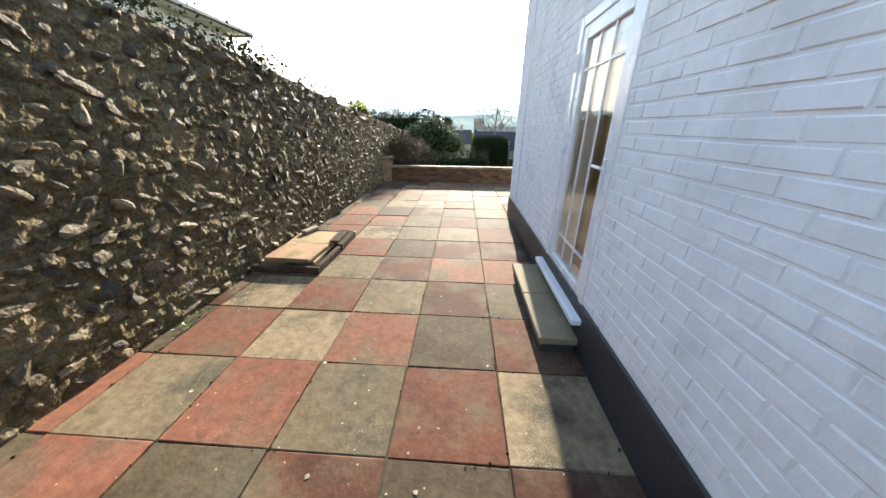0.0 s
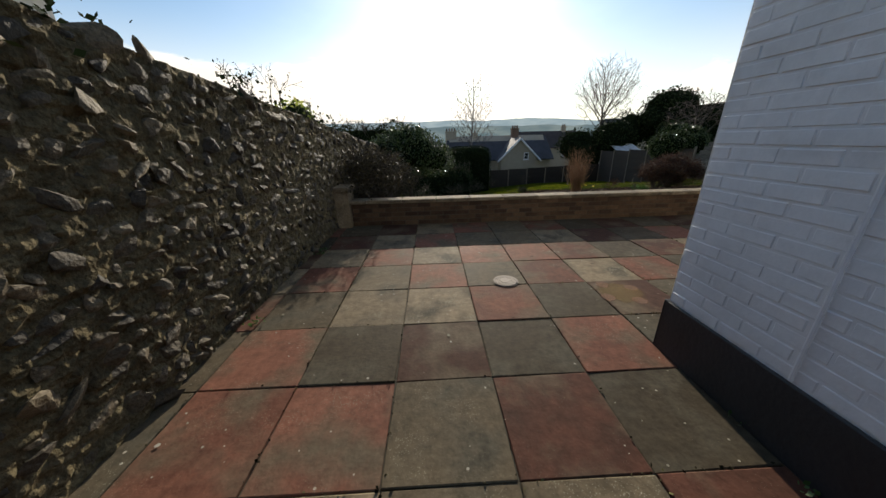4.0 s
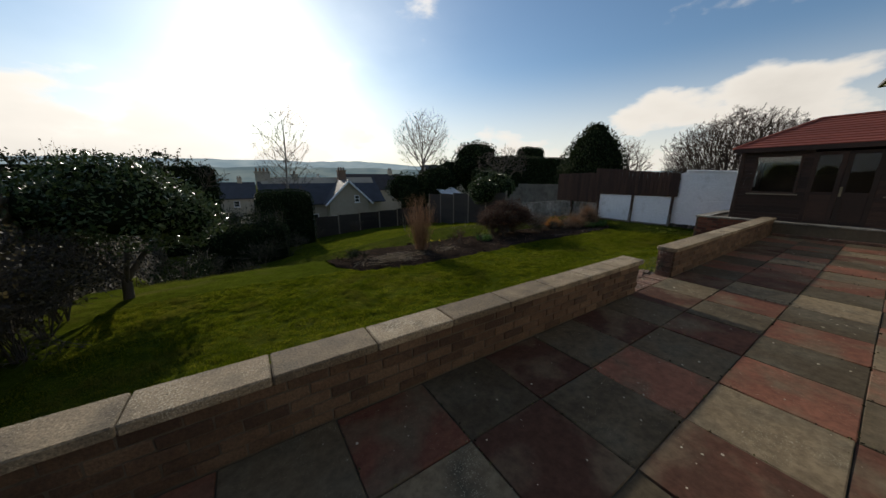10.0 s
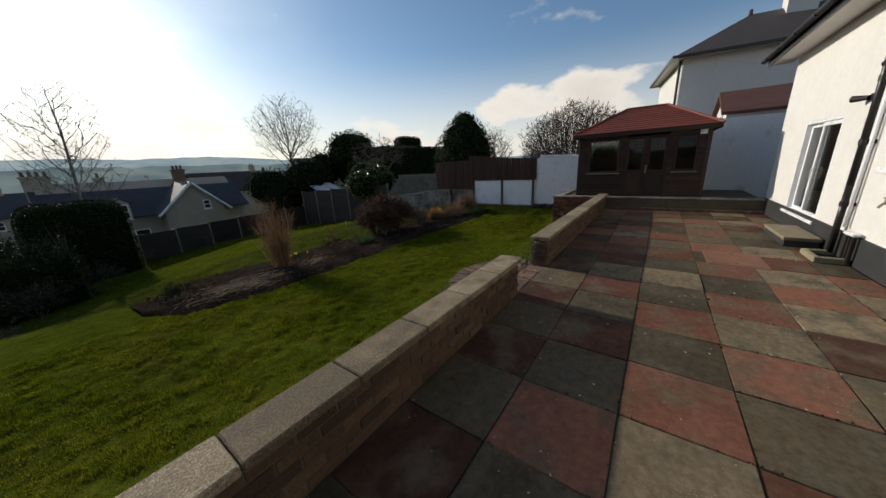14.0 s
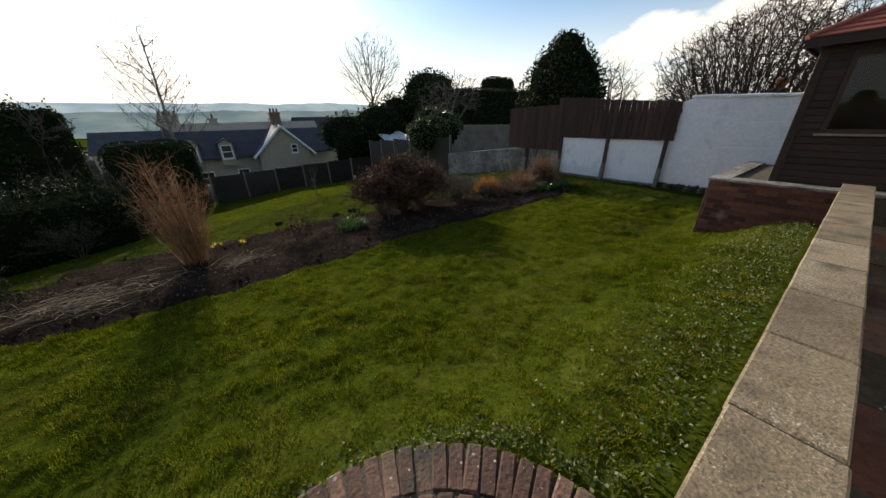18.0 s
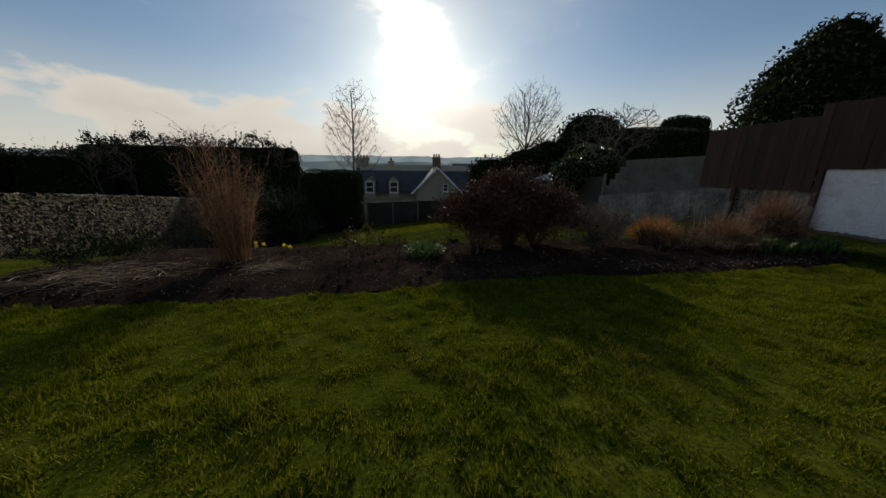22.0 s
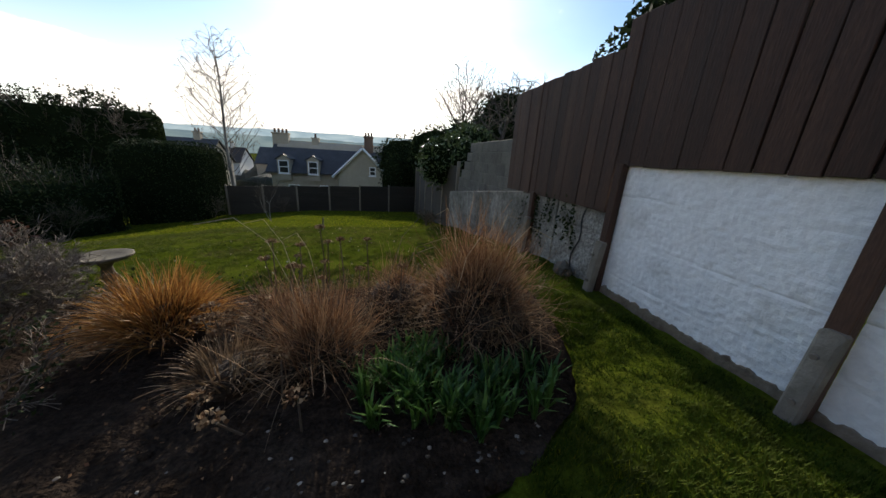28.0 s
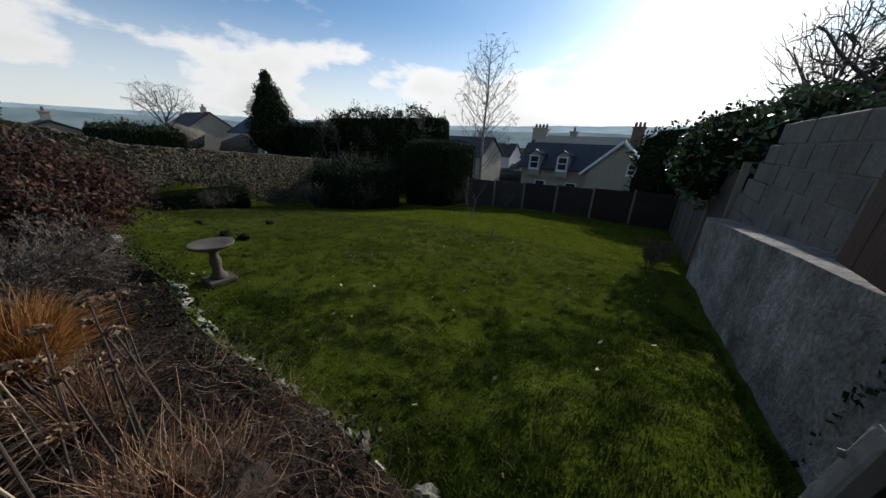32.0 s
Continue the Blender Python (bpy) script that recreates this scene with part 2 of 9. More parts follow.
    if speckle:                                 # crusts of tiny lichen, denser on some pieces: colour, scale, amount
        v3 = n("ShaderNodeTexVoronoi"); v3.inputs["Scale"].default_value = speckle[1]
        n7 = n("ShaderNodeTexNoise"); n7.inputs["Scale"].default_value, n7.inputs["Detail"].default_value = 3.5, 4.0
        l(mp.outputs[0], v3.inputs["Vector"]); l(mp.outputs[0], n7.inputs["Vector"])
        o3 = n("ShaderNodeObjectInfo")
        a3 = n("ShaderNodeMapRange"); a3.inputs[1].default_value, a3.inputs[2].default_value = 0.38, 0.66
        a3.inputs[4].default_value = speckle[2]
        l(n7.outputs["Fac"], a3.inputs[0])
        b3 = n("ShaderNodeMath"); b3.operation = "MULTIPLY"
        p3 = n("ShaderNodeMath"); p3.operation = "POWER"; p3.inputs[1].default_value = 0.8
        l(o3.outputs["Random"], p3.inputs[0]); l(a3.outputs[0], b3.inputs[0]); l(p3.outputs[0], b3.inputs[1])
        c3 = n("ShaderNodeMath"); c3.operation = "LESS_THAN"
        l(v3.outputs["Distance"], c3.inputs[0]); l(b3.outputs[0], c3.inputs[1])
        m3 = n("ShaderNodeMix"); m3.data_type = "RGBA"; m3.inputs["B"].default_value = (*speckle[0], 1)
        l(c3.outputs[0], m3.inputs["Factor"]); l(col, m3.inputs["A"]); col = m3.outputs["Result"]
    if grain:                                   # fine aggregate: scale, amount
        n6 = n("ShaderNodeTexNoise"); n6.inputs["Scale"].default_value, n6.inputs["Detail"].default_value, n6.inputs["Roughness"].default_value = grain[0], 4.0, 0.7
        l(mp.outputs[0], n6.inputs["Vector"])
        gr = n("ShaderNodeMapRange"); gr.inputs[1].default_value, gr.inputs[2].default_value = 0.32, 0.68
        gr.inputs[3].default_value, gr.inputs[4].default_value = 1 - grain[1], 1 + grain[1]
        l(n6.outputs["Fac"], gr.inputs[0])
        gm = n("ShaderNodeVectorMath"); gm.operation = "SCALE"
        l(col, gm.inputs[0]); l(gr.outputs[0], gm.inputs["Scale"]); col = gm.outputs[0]
    l(col, bs.inputs["Base Color"])
    rr = n("ShaderNodeMapRange"); rr.inputs[3].default_value, rr.inputs[4].default_value = max(0.02, rough - 0.12), min(1, rough + 0.12)
    l(n1.outputs["Fac"], rr.inputs[0]); l(rr.outputs[0], bs.inputs["Roughness"])
    bs.inputs["Metallic"].default_value = metal
    bs.inputs["Specular IOR Level"].default_value = spec
    if spec == 0:
        bs.inputs["IOR"].default_value = 1.0        # fully matt
    if trans:
        bs.inputs["Subsurface Weight"].default_value = 0.0
        bs.inputs["Transmission Weight"].default_value = 0.0
        tl, ms = n("ShaderNodeBsdfTranslucent"), n("ShaderNodeMixShader")
        ms.inputs[0].default_value = trans
        l(col, tl.inputs["Color"]); l(bs.outputs[0], ms.inputs[1]); l(tl.outputs[0], ms.inputs[2])
        l(ms.outputs[0], nt.nodes["Material Output"].inputs["Surface"])
    if bump:
        n3 = n("ShaderNodeTexNoise"); n3.inputs["Scale"].default_value, n3.inputs["Detail"].default_value = bump_scale or scale * 5, 5.0
        l(mp.outputs[0], n3.inputs["Vector"])
        bp = n("ShaderNodeBump"); bp.inputs["Strength"].default_value, bp.inputs["Distance"].default_value = bump, bump_dist
        l(n3.outputs["Fac"], bp.inputs["Height"]); l(bp.outputs[0], bs.inputs["Normal"])
    return m


def glass_material(name, tint=(0.93, 0.95, 0.94), base=0.07, power=3.5):
    """Clear pane whose mirror gloss grows at a glancing angle, the same on both faces."""
    m = bpy.data.materials.new(name)
    m.use_nodes = True
    nt = m.node_tree
    nt.nodes.clear()
    n, l = nt.nodes.new, nt.links.new
    out, mix, tr, gl, lw = n("ShaderNodeOutputMaterial"), n("ShaderNodeMixShader"), n("ShaderNodeBsdfTransparent"), n("ShaderNodeBsdfGlossy"), n("ShaderNodeLayerWeight")
    lw.inputs["Blend"].default_value = 0.5
    pw, ad = n("ShaderNodeMath"), n("ShaderNodeMath")
    pw.operation, ad.operation = "POWER", "MULTIPLY_ADD"
    pw.inputs[1].default_value, ad.inputs[1].default_value, ad.inputs[2].default_value = power, 0.75, base
    gl.inputs["Roughness"].default_value = 0.01
    tr.inputs["Color"].default_value = (*tint, 1)
    l(lw.outputs["Facing"], pw.inputs[0]); l(pw.outputs[0], ad.inputs[0]); l(ad.outputs[0], mix.inputs[0])
    l(tr.outputs[0], mix.inputs[1]); l(gl.outputs[0], mix.inputs[2]); l(mix.outputs[0], out.inputs[0])
    return m


M = {}
M["slab_red"] = material("slab_red", [(0.06496, 0.03249, 0.02194), (0.1281, 0.05415, 0.0353), (0.2053, 0.09056, 0.05821)], 2.6, 0.78, 0.26, 40, spec=0.10, spots=((0.40, 0.35, 0.27), 13, 0.11), random_mix=0.6, patch=((0.12, 0.092, 0.06), 2.4, 0.46, 0.66), coords="World", grain=(16, 0.24), detail=12, speckle=((0.25, 0.20, 0.14), 95, 0.30))
M["slab_grey"] = material("slab_grey", [(0.06101, 0.04802, 0.03043), (0.1243, 0.09604, 0.05993), (0.2179, 0.1671, 0.1051)], 2.6, 0.78, 0.26, 40, spec=0.10, spots=((0.40, 0.37, 0.29), 12, 0.13), random_mix=0.6, patch=((0.085, 0.074, 0.052), 2.6, 0.46, 0.66), coords="World", grain=(16, 0.28), detail=12, speckle=((0.26, 0.235, 0.165), 95, 0.40))
M["joint"] = material("joint_soil", [(0.03, 0.026, 0.018), (0.07, 0.06, 0.04)], 20, 0.95, 0.4)
M["flint"] = material("flint", [(0.03825, 0.03145, 0.0221), (0.08925, 0.068, 0.0408), (0.165, 0.130, 0.080)], 11, 0.75, 1.0, 30, random_mix=0.4, spots=((0.30, 0.25, 0.17), 14, 0.10), coords="World", bump_dist=0.02, grain=(60, 0.35))
M["flint_stuff"] = material("flint_far", [(0.03825, 0.03145, 0.0221), (0.08925, 0.068, 0.0408), (0.165, 0.130, 0.080)], 11, 0.75, 1.0, 30, island=0.4, coords="World", bump_dist=0.02, grain=(60, 0.35))
# darker, greyer copy of the flint for the far wall and foot stones
M["flint_dark"] = material("flint_dark", [(0.024, 0.0216, 0.0176), (0.0576, 0.0496, 0.0368), (0.152, 0.132, 0.1)], 11, 0.8, 1.0, 30, island=0.4, coords="World", bump_dist=0.02, grain=(60, 0.35), spec=0.15)
M["flint_mortar"] = material("flint_mortar", [(0.04416, 0.03566, 0.02116), (0.1148, 0.09196, 0.05152), (0.212, 0.1708, 0.0966)], 9, 0.95, 1.0, 20, bump_dist=0.05, coords="World", grain=(50, 0.35), spec=0.1)
M["paint_brick"] = material("painted_brick", [(0.80, 0.80, 0.795), (0.86, 0.86, 0.855)], 3, 0.9, 0.30, 70, bump_dist=0.003, coords="World", spec=0.05, grain=(12, 0.04), patch=((0.66, 0.66, 0.65), 2.5, 0.55, 0.8))
M["render"] = material("white_render", [(0.62, 0.608, 0.578), (0.68, 0.668, 0.640)], 2, 0.85, 0.25, 90, bump_dist=0.004, coords="World", spec=0.1, spots=((0.40, 0.33, 0.24), 2.6, 0.035), grain=(9, 0.04))
M["black_paint"] = material("black_plinth_paint", [(0.018, 0.019, 0.02), (0.045, 0.046, 0.048)], 4, 0.55, 0.35, 40, coords="World")
M["upvc"] = material("white_plastic", [(0.76, 0.77, 0.78), (0.80, 0.81, 0.82)], 2, 0.28, 0.0)
M["black_plastic"] = material("black_plastic", [(0.012, 0.011, 0.010), (0.028, 0.026, 0.024)], 3, 0.32, 0.05)
M["glass"] = glass_material("window_glass")
M["parapet_brick"] = material("parapet_brick", [(0.05534, 0.02976, 0.0159), (0.09765, 0.05456, 0.02886), (0.14, 0.08556, 0.04712)], 10, 0.9, 0.6, 60, random_mix=0.4, coords="World", grain=(70, 0.3))
M["mortar"] = material("mortar", [(0.066, 0.0528, 0.0348), (0.12, 0.096, 0.066)], 14, 0.95, 0.5, coords="World")
M["coping"] = material("coping_concrete", [(0.1248, 0.09204, 0.0546), (0.2184, 0.1638, 0.09984), (0.2808, 0.2184, 0.1388)], 7, 0.9, 0.55, 70, spots=((0.07, 0.06, 0.042), 22, 0.16), random_mix=0.35, coords="World", grain=(80, 0.5), patch=((0.10, 0.078, 0.05), 5, 0.5, 0.72), speckle=((0.42, 0.36, 0.26), 120, 0.5))
M["old_brick"] = material("old_brick", [(0.050, 0.028, 0.021), (0.108, 0.056, 0.039), (0.18, 0.105, 0.072)], 10, 0.9, 0.8, 50, random_mix=0.45, spots=((0.34, 0.30, 0.235), 30, 0.34), coords="World", grain=(60, 0.4), patch=((0.05, 0.045, 0.03), 4, 0.5, 0.7))
M["dirty_mortar"] = material("dirty_mortar", [(0.045, 0.036, 0.025), (0.10, 0.082, 0.058)], 18, 0.95, 0.6, coords="World", grain=(60, 0.35))
M["red_brick"] = material("red_brick", [(0.085, 0.0289, 0.0187), (0.1573, 0.051, 0.0306), (0.221, 0.08075, 0.0493)], 9, 0.9, 0.4, 60, random_mix=0.5, patch=((0.34, 0.22, 0.16), 3.0, 0.64, 0.8), coords="World", grain=(70, 0.3))
M["step_stone"] = material("step_stone", [(0.17, 0.142, 0.088), (0.29, 0.245, 0.16)], 5, 0.85, 0.4, 60, coords="World")
M["mossy_slab"] = material("mossy_slab", [(0.15, 0.105, 0.05), (0.27, 0.19, 0.095), (0.36, 0.23, 0.14)], 4, 0.8, 0.4, 50, coords="World", patch=((0.11, 0.105, 0.03), 3.2, 0.48, 0.66), grain=(40, 0.25))
M["white_wall"] = material("white_wall_paint", [(0.832, 0.8424, 0.8528), (0.9048, 0.9152, 0.9204)], 3, 0.8, 0.45, 30, bump_dist=0.017, patch=((0.50, 0.49, 0.45), 2.2, 0.60, 0.86), coords="World", spec=0.15, grain=(14, 0.06))
M["concrete"] = material("weathered_concrete", [(0.09, 0.082, 0.07), (0.22, 0.205, 0.18), (0.42, 0.40, 0.36)], 7, 0.92, 0.9, 30, patch=((0.085, 0.08, 0.068), 2.0, 0.54, 0.72), bump_dist=0.03, coords="World", grain=(30, 0.35), detail=9, spec=0.1)
M["block"] = material("concrete_block", [(0.10, 0.093, 0.078), (0.17, 0.158, 0.135)], 5, 0.93, 0.7, 50, random_mix=0.2, patch=((0.065, 0.062, 0.05), 1.6, 0.5, 0.75), grain=(40, 0.25), coords="World")
M["fence"] = material("dark_stained_board", [(0.026, 0.013, 0.008), (0.052, 0.025, 0.016), (0.082, 0.042, 0.027)], 5, 0.75, 0.5, 30, stretch=(3, 3, 0.35), random_mix=0.25, coords="World", grain=(40, 0.25))
M["shed_wood"] = material("brown_timber", [(0.015, 0.0075, 0.0045), (0.0285, 0.0135, 0.00825), (0.045, 0.02175, 0.0135)], 5, 0.65, 0.5, 28, stretch=(0.4, 0.4, 3), random_mix=0.4, coords="World", grain=(40, 0.3))
M["roof_red"] = material("red_roof_sheet", [(0.15, 0.035, 0.022), (0.24, 0.06, 0.038)], 6, 0.65, 0.3, coords="World", random_mix=0.2)
M["bare_render"] = material("bare_render", [(0.10, 0.075, 0.055), (0.21, 0.17, 0.13), (0.34, 0.30, 0.26)], 9, 0.95, 0.8, 40, coords="World", spec=0.05, bump_dist=0.012)
M["spur"] = material("spur_concrete", [(0.12, 0.105, 0.085), (0.23, 0.205, 0.17)], 9, 0.9, 0.6, 50, coords="World", patch=((0.30, 0.28, 0.24), 8, 0.55, 0.75))
M["wood_grey"] = material("grey_timber", [(0.13, 0.11, 0.085), (0.26, 0.22, 0.17)], 7, 0.85, 0.5, 40, stretch=(3, 3, 0.4), coords="World")
M["iron"] = material("cast_iron", [(0.10, 0.085, 0.07), (0.26, 0.22, 0.18)], 9, 0.7, 0.3, metal=0.3)
M["rust"] = material("rusty_plate", [(0.14, 0.06, 0.035), (0.25, 0.12, 0.075)], 8, 0.8, 0.3)
M["grass"] = material("lawn_ground", [(0.028, 0.039, 0.004), (0.052, 0.067, 0.007), (0.084, 0.088, 0.014)], 5, 0.97, 0.8, 40, coords="World", patch=((0.095, 0.08, 0.03), 0.9, 0.62, 0.9), spec=0.0, grain=(30, 0.4))
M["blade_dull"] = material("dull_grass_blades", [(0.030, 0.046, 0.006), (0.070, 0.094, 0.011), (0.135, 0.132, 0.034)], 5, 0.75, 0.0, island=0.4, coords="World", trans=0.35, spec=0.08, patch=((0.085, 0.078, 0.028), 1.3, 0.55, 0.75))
# darker green that carries the shade along the fence and below the bed
M["blade_shade"] = material("shaded_grass_blades", [(0.022, 0.038, 0.004), (0.046, 0.076, 0.007), (0.092, 0.110, 0.022)], 6, 0.8, 0.0, island=0.4, coords="World", trans=0.25, spec=0.05, patch=((0.055, 0.050, 0.018), 1.6, 0.55, 0.8))
M["blade"] = material("grass_blades", [(0.044, 0.068, 0.003), (0.110, 0.142, 0.005), (0.245, 0.235, 0.024)], 6, 0.8, 0.0, island=0.4, coords="World", trans=0.40, spec=0.03, patch=((0.165, 0.145, 0.030), 1.2, 0.54, 0.85))
M["soil"] = material("bed_soil", [(0.012, 0.009, 0.007), (0.030, 0.022, 0.017), (0.062, 0.046, 0.035)], 14, 0.97, 1.0, 40, bump_dist=0.04, coords="World", spots=((0.16, 0.13, 0.10), 30, 0.06), spec=0.0, grain=(50, 0.4))
M["room_wall"] = material("room_plaster", [(0.62, 0.52, 0.34), (0.68, 0.58, 0.40)], 1.5, 0.9, 0.0)
M["carpet"] = material("beige_carpet", [(0.42, 0.34, 0.22), (0.52, 0.43, 0.29)], 30, 0.97, 0.4)
M["curtain"] = material("cream_curtain", [(0.50, 0.36, 0.16), (0.62, 0.47, 0.24)], 4, 0.9, 0.1, stretch=(3, 3, 0.3), trans=0.3)
# ---- ground: one sheet from the garden to the hills ----
PITCH, X0, Y0 = 0.61, -0.335, 3.33          # paving grid


def lerp_table(tab, v):
    for (a, za), (b, zb) in zip(tab, tab[1:]):
        if v <= b:
            return za + (zb - za) * max(0.0, (v - a) / (b - a))
    return tab[-1][1]


UPPER = [(9.0, -0.13), (9.6, -0.20), (10.2, -0.40), (11.0, -0.51), (13.0, -0.59), (14.5, -0.61), (15.3, -0.66)]
LOWER = [(15.3, -0.88), (18.0, -1.00), (20.0, -1.20), (24.0, -1.80), (28.0, -2.40), (31.0, -2.65), (36.0, -3.4), (50.0, -6.0), (120.0, -12.0), (260.0, -20.0), (600.0, -22.0), (4000.0, -22.0)]


def ground_z(x, y):
    """Height of the ground."""
    if y < 9.02:
        garden = -0.16
    else:
        up, low = lerp_table(UPPER, y), lerp_table(LOWER, y)
        edge = 15.75
        if x > 3.0:
            w = smooth01(edge - 0.10, edge + 0.10, y)
        else:
            w = smooth01(13.6, 17.2, y)
        garden = up + (low - up) * w - 0.20 * smooth01(9.6, 11.4, x) * (1 - smooth01(12.0, 13.2, x)) * smooth01(9.2, 10.0, y) * (1 - smooth01(10.7, 12.0, y))
        garden += (-0.47 - garden) * smooth01(12.6, 14.4, x) * smooth01(10.2, 11.6, y) * (1 - 0.75 * smooth01(15.6, 19.5, y)) * (1 - smooth01(19.5, 23.0, y))
        garden -= 1.30 * max(0.0, min(1.0, (9.0 - x) / 11.0)) * smooth01(15.9, 18.2, y) * (1 - 0.4 * smooth01(24.0, 34.0, y))
    if x < -2.45:
        d = min(1.0, (-2.45 - x) / 0.2) * (1 - smooth01(14.0, 24.0, y)) * (1 - smooth01(-12.0, -30.0, x))
        return garden + d * (0.0 - garden)
    if x > 15.2:
        d = min(1.0, (x - 15.2) / 0.3) * (1 - smooth01(20.0, 40.0, y))
        return garden + d * (-0.2 - garden)
    return garden


BED_UP = [(2.2, 14.4), (2.6, 13.6), (3.4, 13.37), (5.0, 13.27), (7.0, 13.40), (7.6, 13.52), (9.0, 13.58), (9.6, 13.47), (10.3, 13.44), (11.3, 13.46), (12.6, 13.48), (13.2, 13.60), (13.6, 13.84), (13.85, 14.3), (13.95, 14.9)]


def bed_low(x):
    return 15.74 + 0.05 * math.sin(x * 2.1) if x < 13.3 else 15.74 - (x - 13.3) * 0.9


def in_bed(x, y):
    return 2.2 < x < 13.95 and lerp_table(BED_UP, x) < y < bed_low(x)


def turf_z(x, y):
    """Height of the lawn with its small bumps."""
    if y < 9.2 or y > 30:
        return ground_z(x, y)
    if in_bed(x, y):
        return ground_z(x, y) - 0.06
    bumps = 0.02 * noise.noise((x * 0.9, y * 0.9, 0.3)) + 0.020 * noise.noise((x * 4.4, y * 4.4, 0.7))
    return ground_z(x, y) + bumps + (0.015 * noise.noise((x * 9.5, y * 9.5, 2.7)) if y < 19 else 0.0)


def axis(lo, hi, step, a, b):
    core = list(np.arange(lo, hi + 1e-6, step))
    left, s, v = [], step, lo
    while v > a:
        s *= 1.35; v -= s; left.append(v)
    right, s, v = [], step, core[-1]
    while v < b:
        s *= 1.35; v += s; right.append(v)
    return np.array(left[::-1] + core + right)


gx, gy = axis(-3.0, 16.0, 0.055, -2500, 2500), axis(8.6, 31.0, 0.06, -600, 3500)
gv = np.array([(x, y, turf_z(x, y)) for y in gy for x in gx])
nx = len(gx)
ii = np.array([(j * nx + i, j * nx + i + 1, (j + 1) * nx + i + 1, (j + 1) * nx + i) for j in range(len(gy) - 1) for i in range(nx - 1)])
ground = from_arrays("ground", gv, ii, M["grass"], smooth=True)
tagged(ground, "mown green lawn sloping down from the terrace to the fence", "lawn", kind="structure")

# ---- terrace paving ----
paving = thing("pavement", "weathered red and grey concrete paving slabs in a checkerboard", "paving", kind="structure")
bed_me = bm_box(-2.45, 12.1, 5.2, 9.03, -0.30, -0.014)
box(bed_me, -2.45, 1.0, -6.0, 5.2, -0.30, -0.014)
part("joint_bed", bed_me, M["joint"], paving)


def slab_mesh(w, d, seed):
    r = random.Random(seed)
    bm = bmesh.new()
    box(bm, -w / 2, w / 2, -d / 2, d / 2, -0.045, 0.0, bevel=0.005)
    for v in bm.verts:
        v.co.x += r.uniform(-0.004, 0.004); v.co.y += r.uniform(-0.004, 0.004)
    me = bpy.data.meshes.new("slab")
    bm.to_mesh(me); bm.free()
    return me


slab_cache = {}


def lay_slab(x0, x1, y0, y1, red):
    g = 0.0032
    key = (round(x1 - x0, 2), round(y1 - y0, 2), red, rnd.randrange(3))
    if key not in slab_cache:
        slab_cache[key] = slab_mesh(x1 - x0 - 2 * g, y1 - y0 - 2 * g, len(slab_cache))
    ob = link("slab", slab_cache[key], M["slab_red" if red else "slab_grey"], paving)
    ob.location = ((x0 + x1) / 2, (y0 + y1) / 2, rnd.uniform(-0.004, 0.004))
    ob.rotation_euler = (rnd.gauss(0, 0.004), rnd.gauss(0, 0.004), rnd.gauss(0, 0.003))


for i in range(-4, 21):
    for j in range(-12, 10):
        xa, xb, ya, yb = X0 + i * PITCH, X0 + (i + 1) * PITCH, Y0 + j * PITCH, Y0 + (j + 1) * PITCH
        xa, xb, yb = max(xa, -2.33), min(xb, 12.02), min(yb, 8.80)
        if i >= 2:
            ya = max(ya, 5.40)
        if i == 2 and yb <= 5.40 or xb - xa < 0.08 or yb - ya < 0.08 or (i > 2 and yb <= 5.4):
            continue
        if i < 2:
            xb = min(xb, 0.88)
        red = (i + j) % 2 == 0
        if rnd.random() < 0.06:
            red = not red
        lay_slab(xa, xb, ya, yb, red)


# ---- brick walls ----
def brick_mesh(w, d, h, bev=0.006, seed=0):
    bm = bm_box(-w / 2, w / 2, -d / 2, d / 2, -h / 2, h / 2, bevel=bev)
    r = random.Random(seed)
    for v in bm.verts:
        v.co += Vector((r.uniform(-1, 1), r.uniform(-1, 1), r.uniform(-1, 1))) * bev * 0.45
    me = bpy.data.meshes.new("brick")
    bm.to_mesh(me); bm.free()
    return me


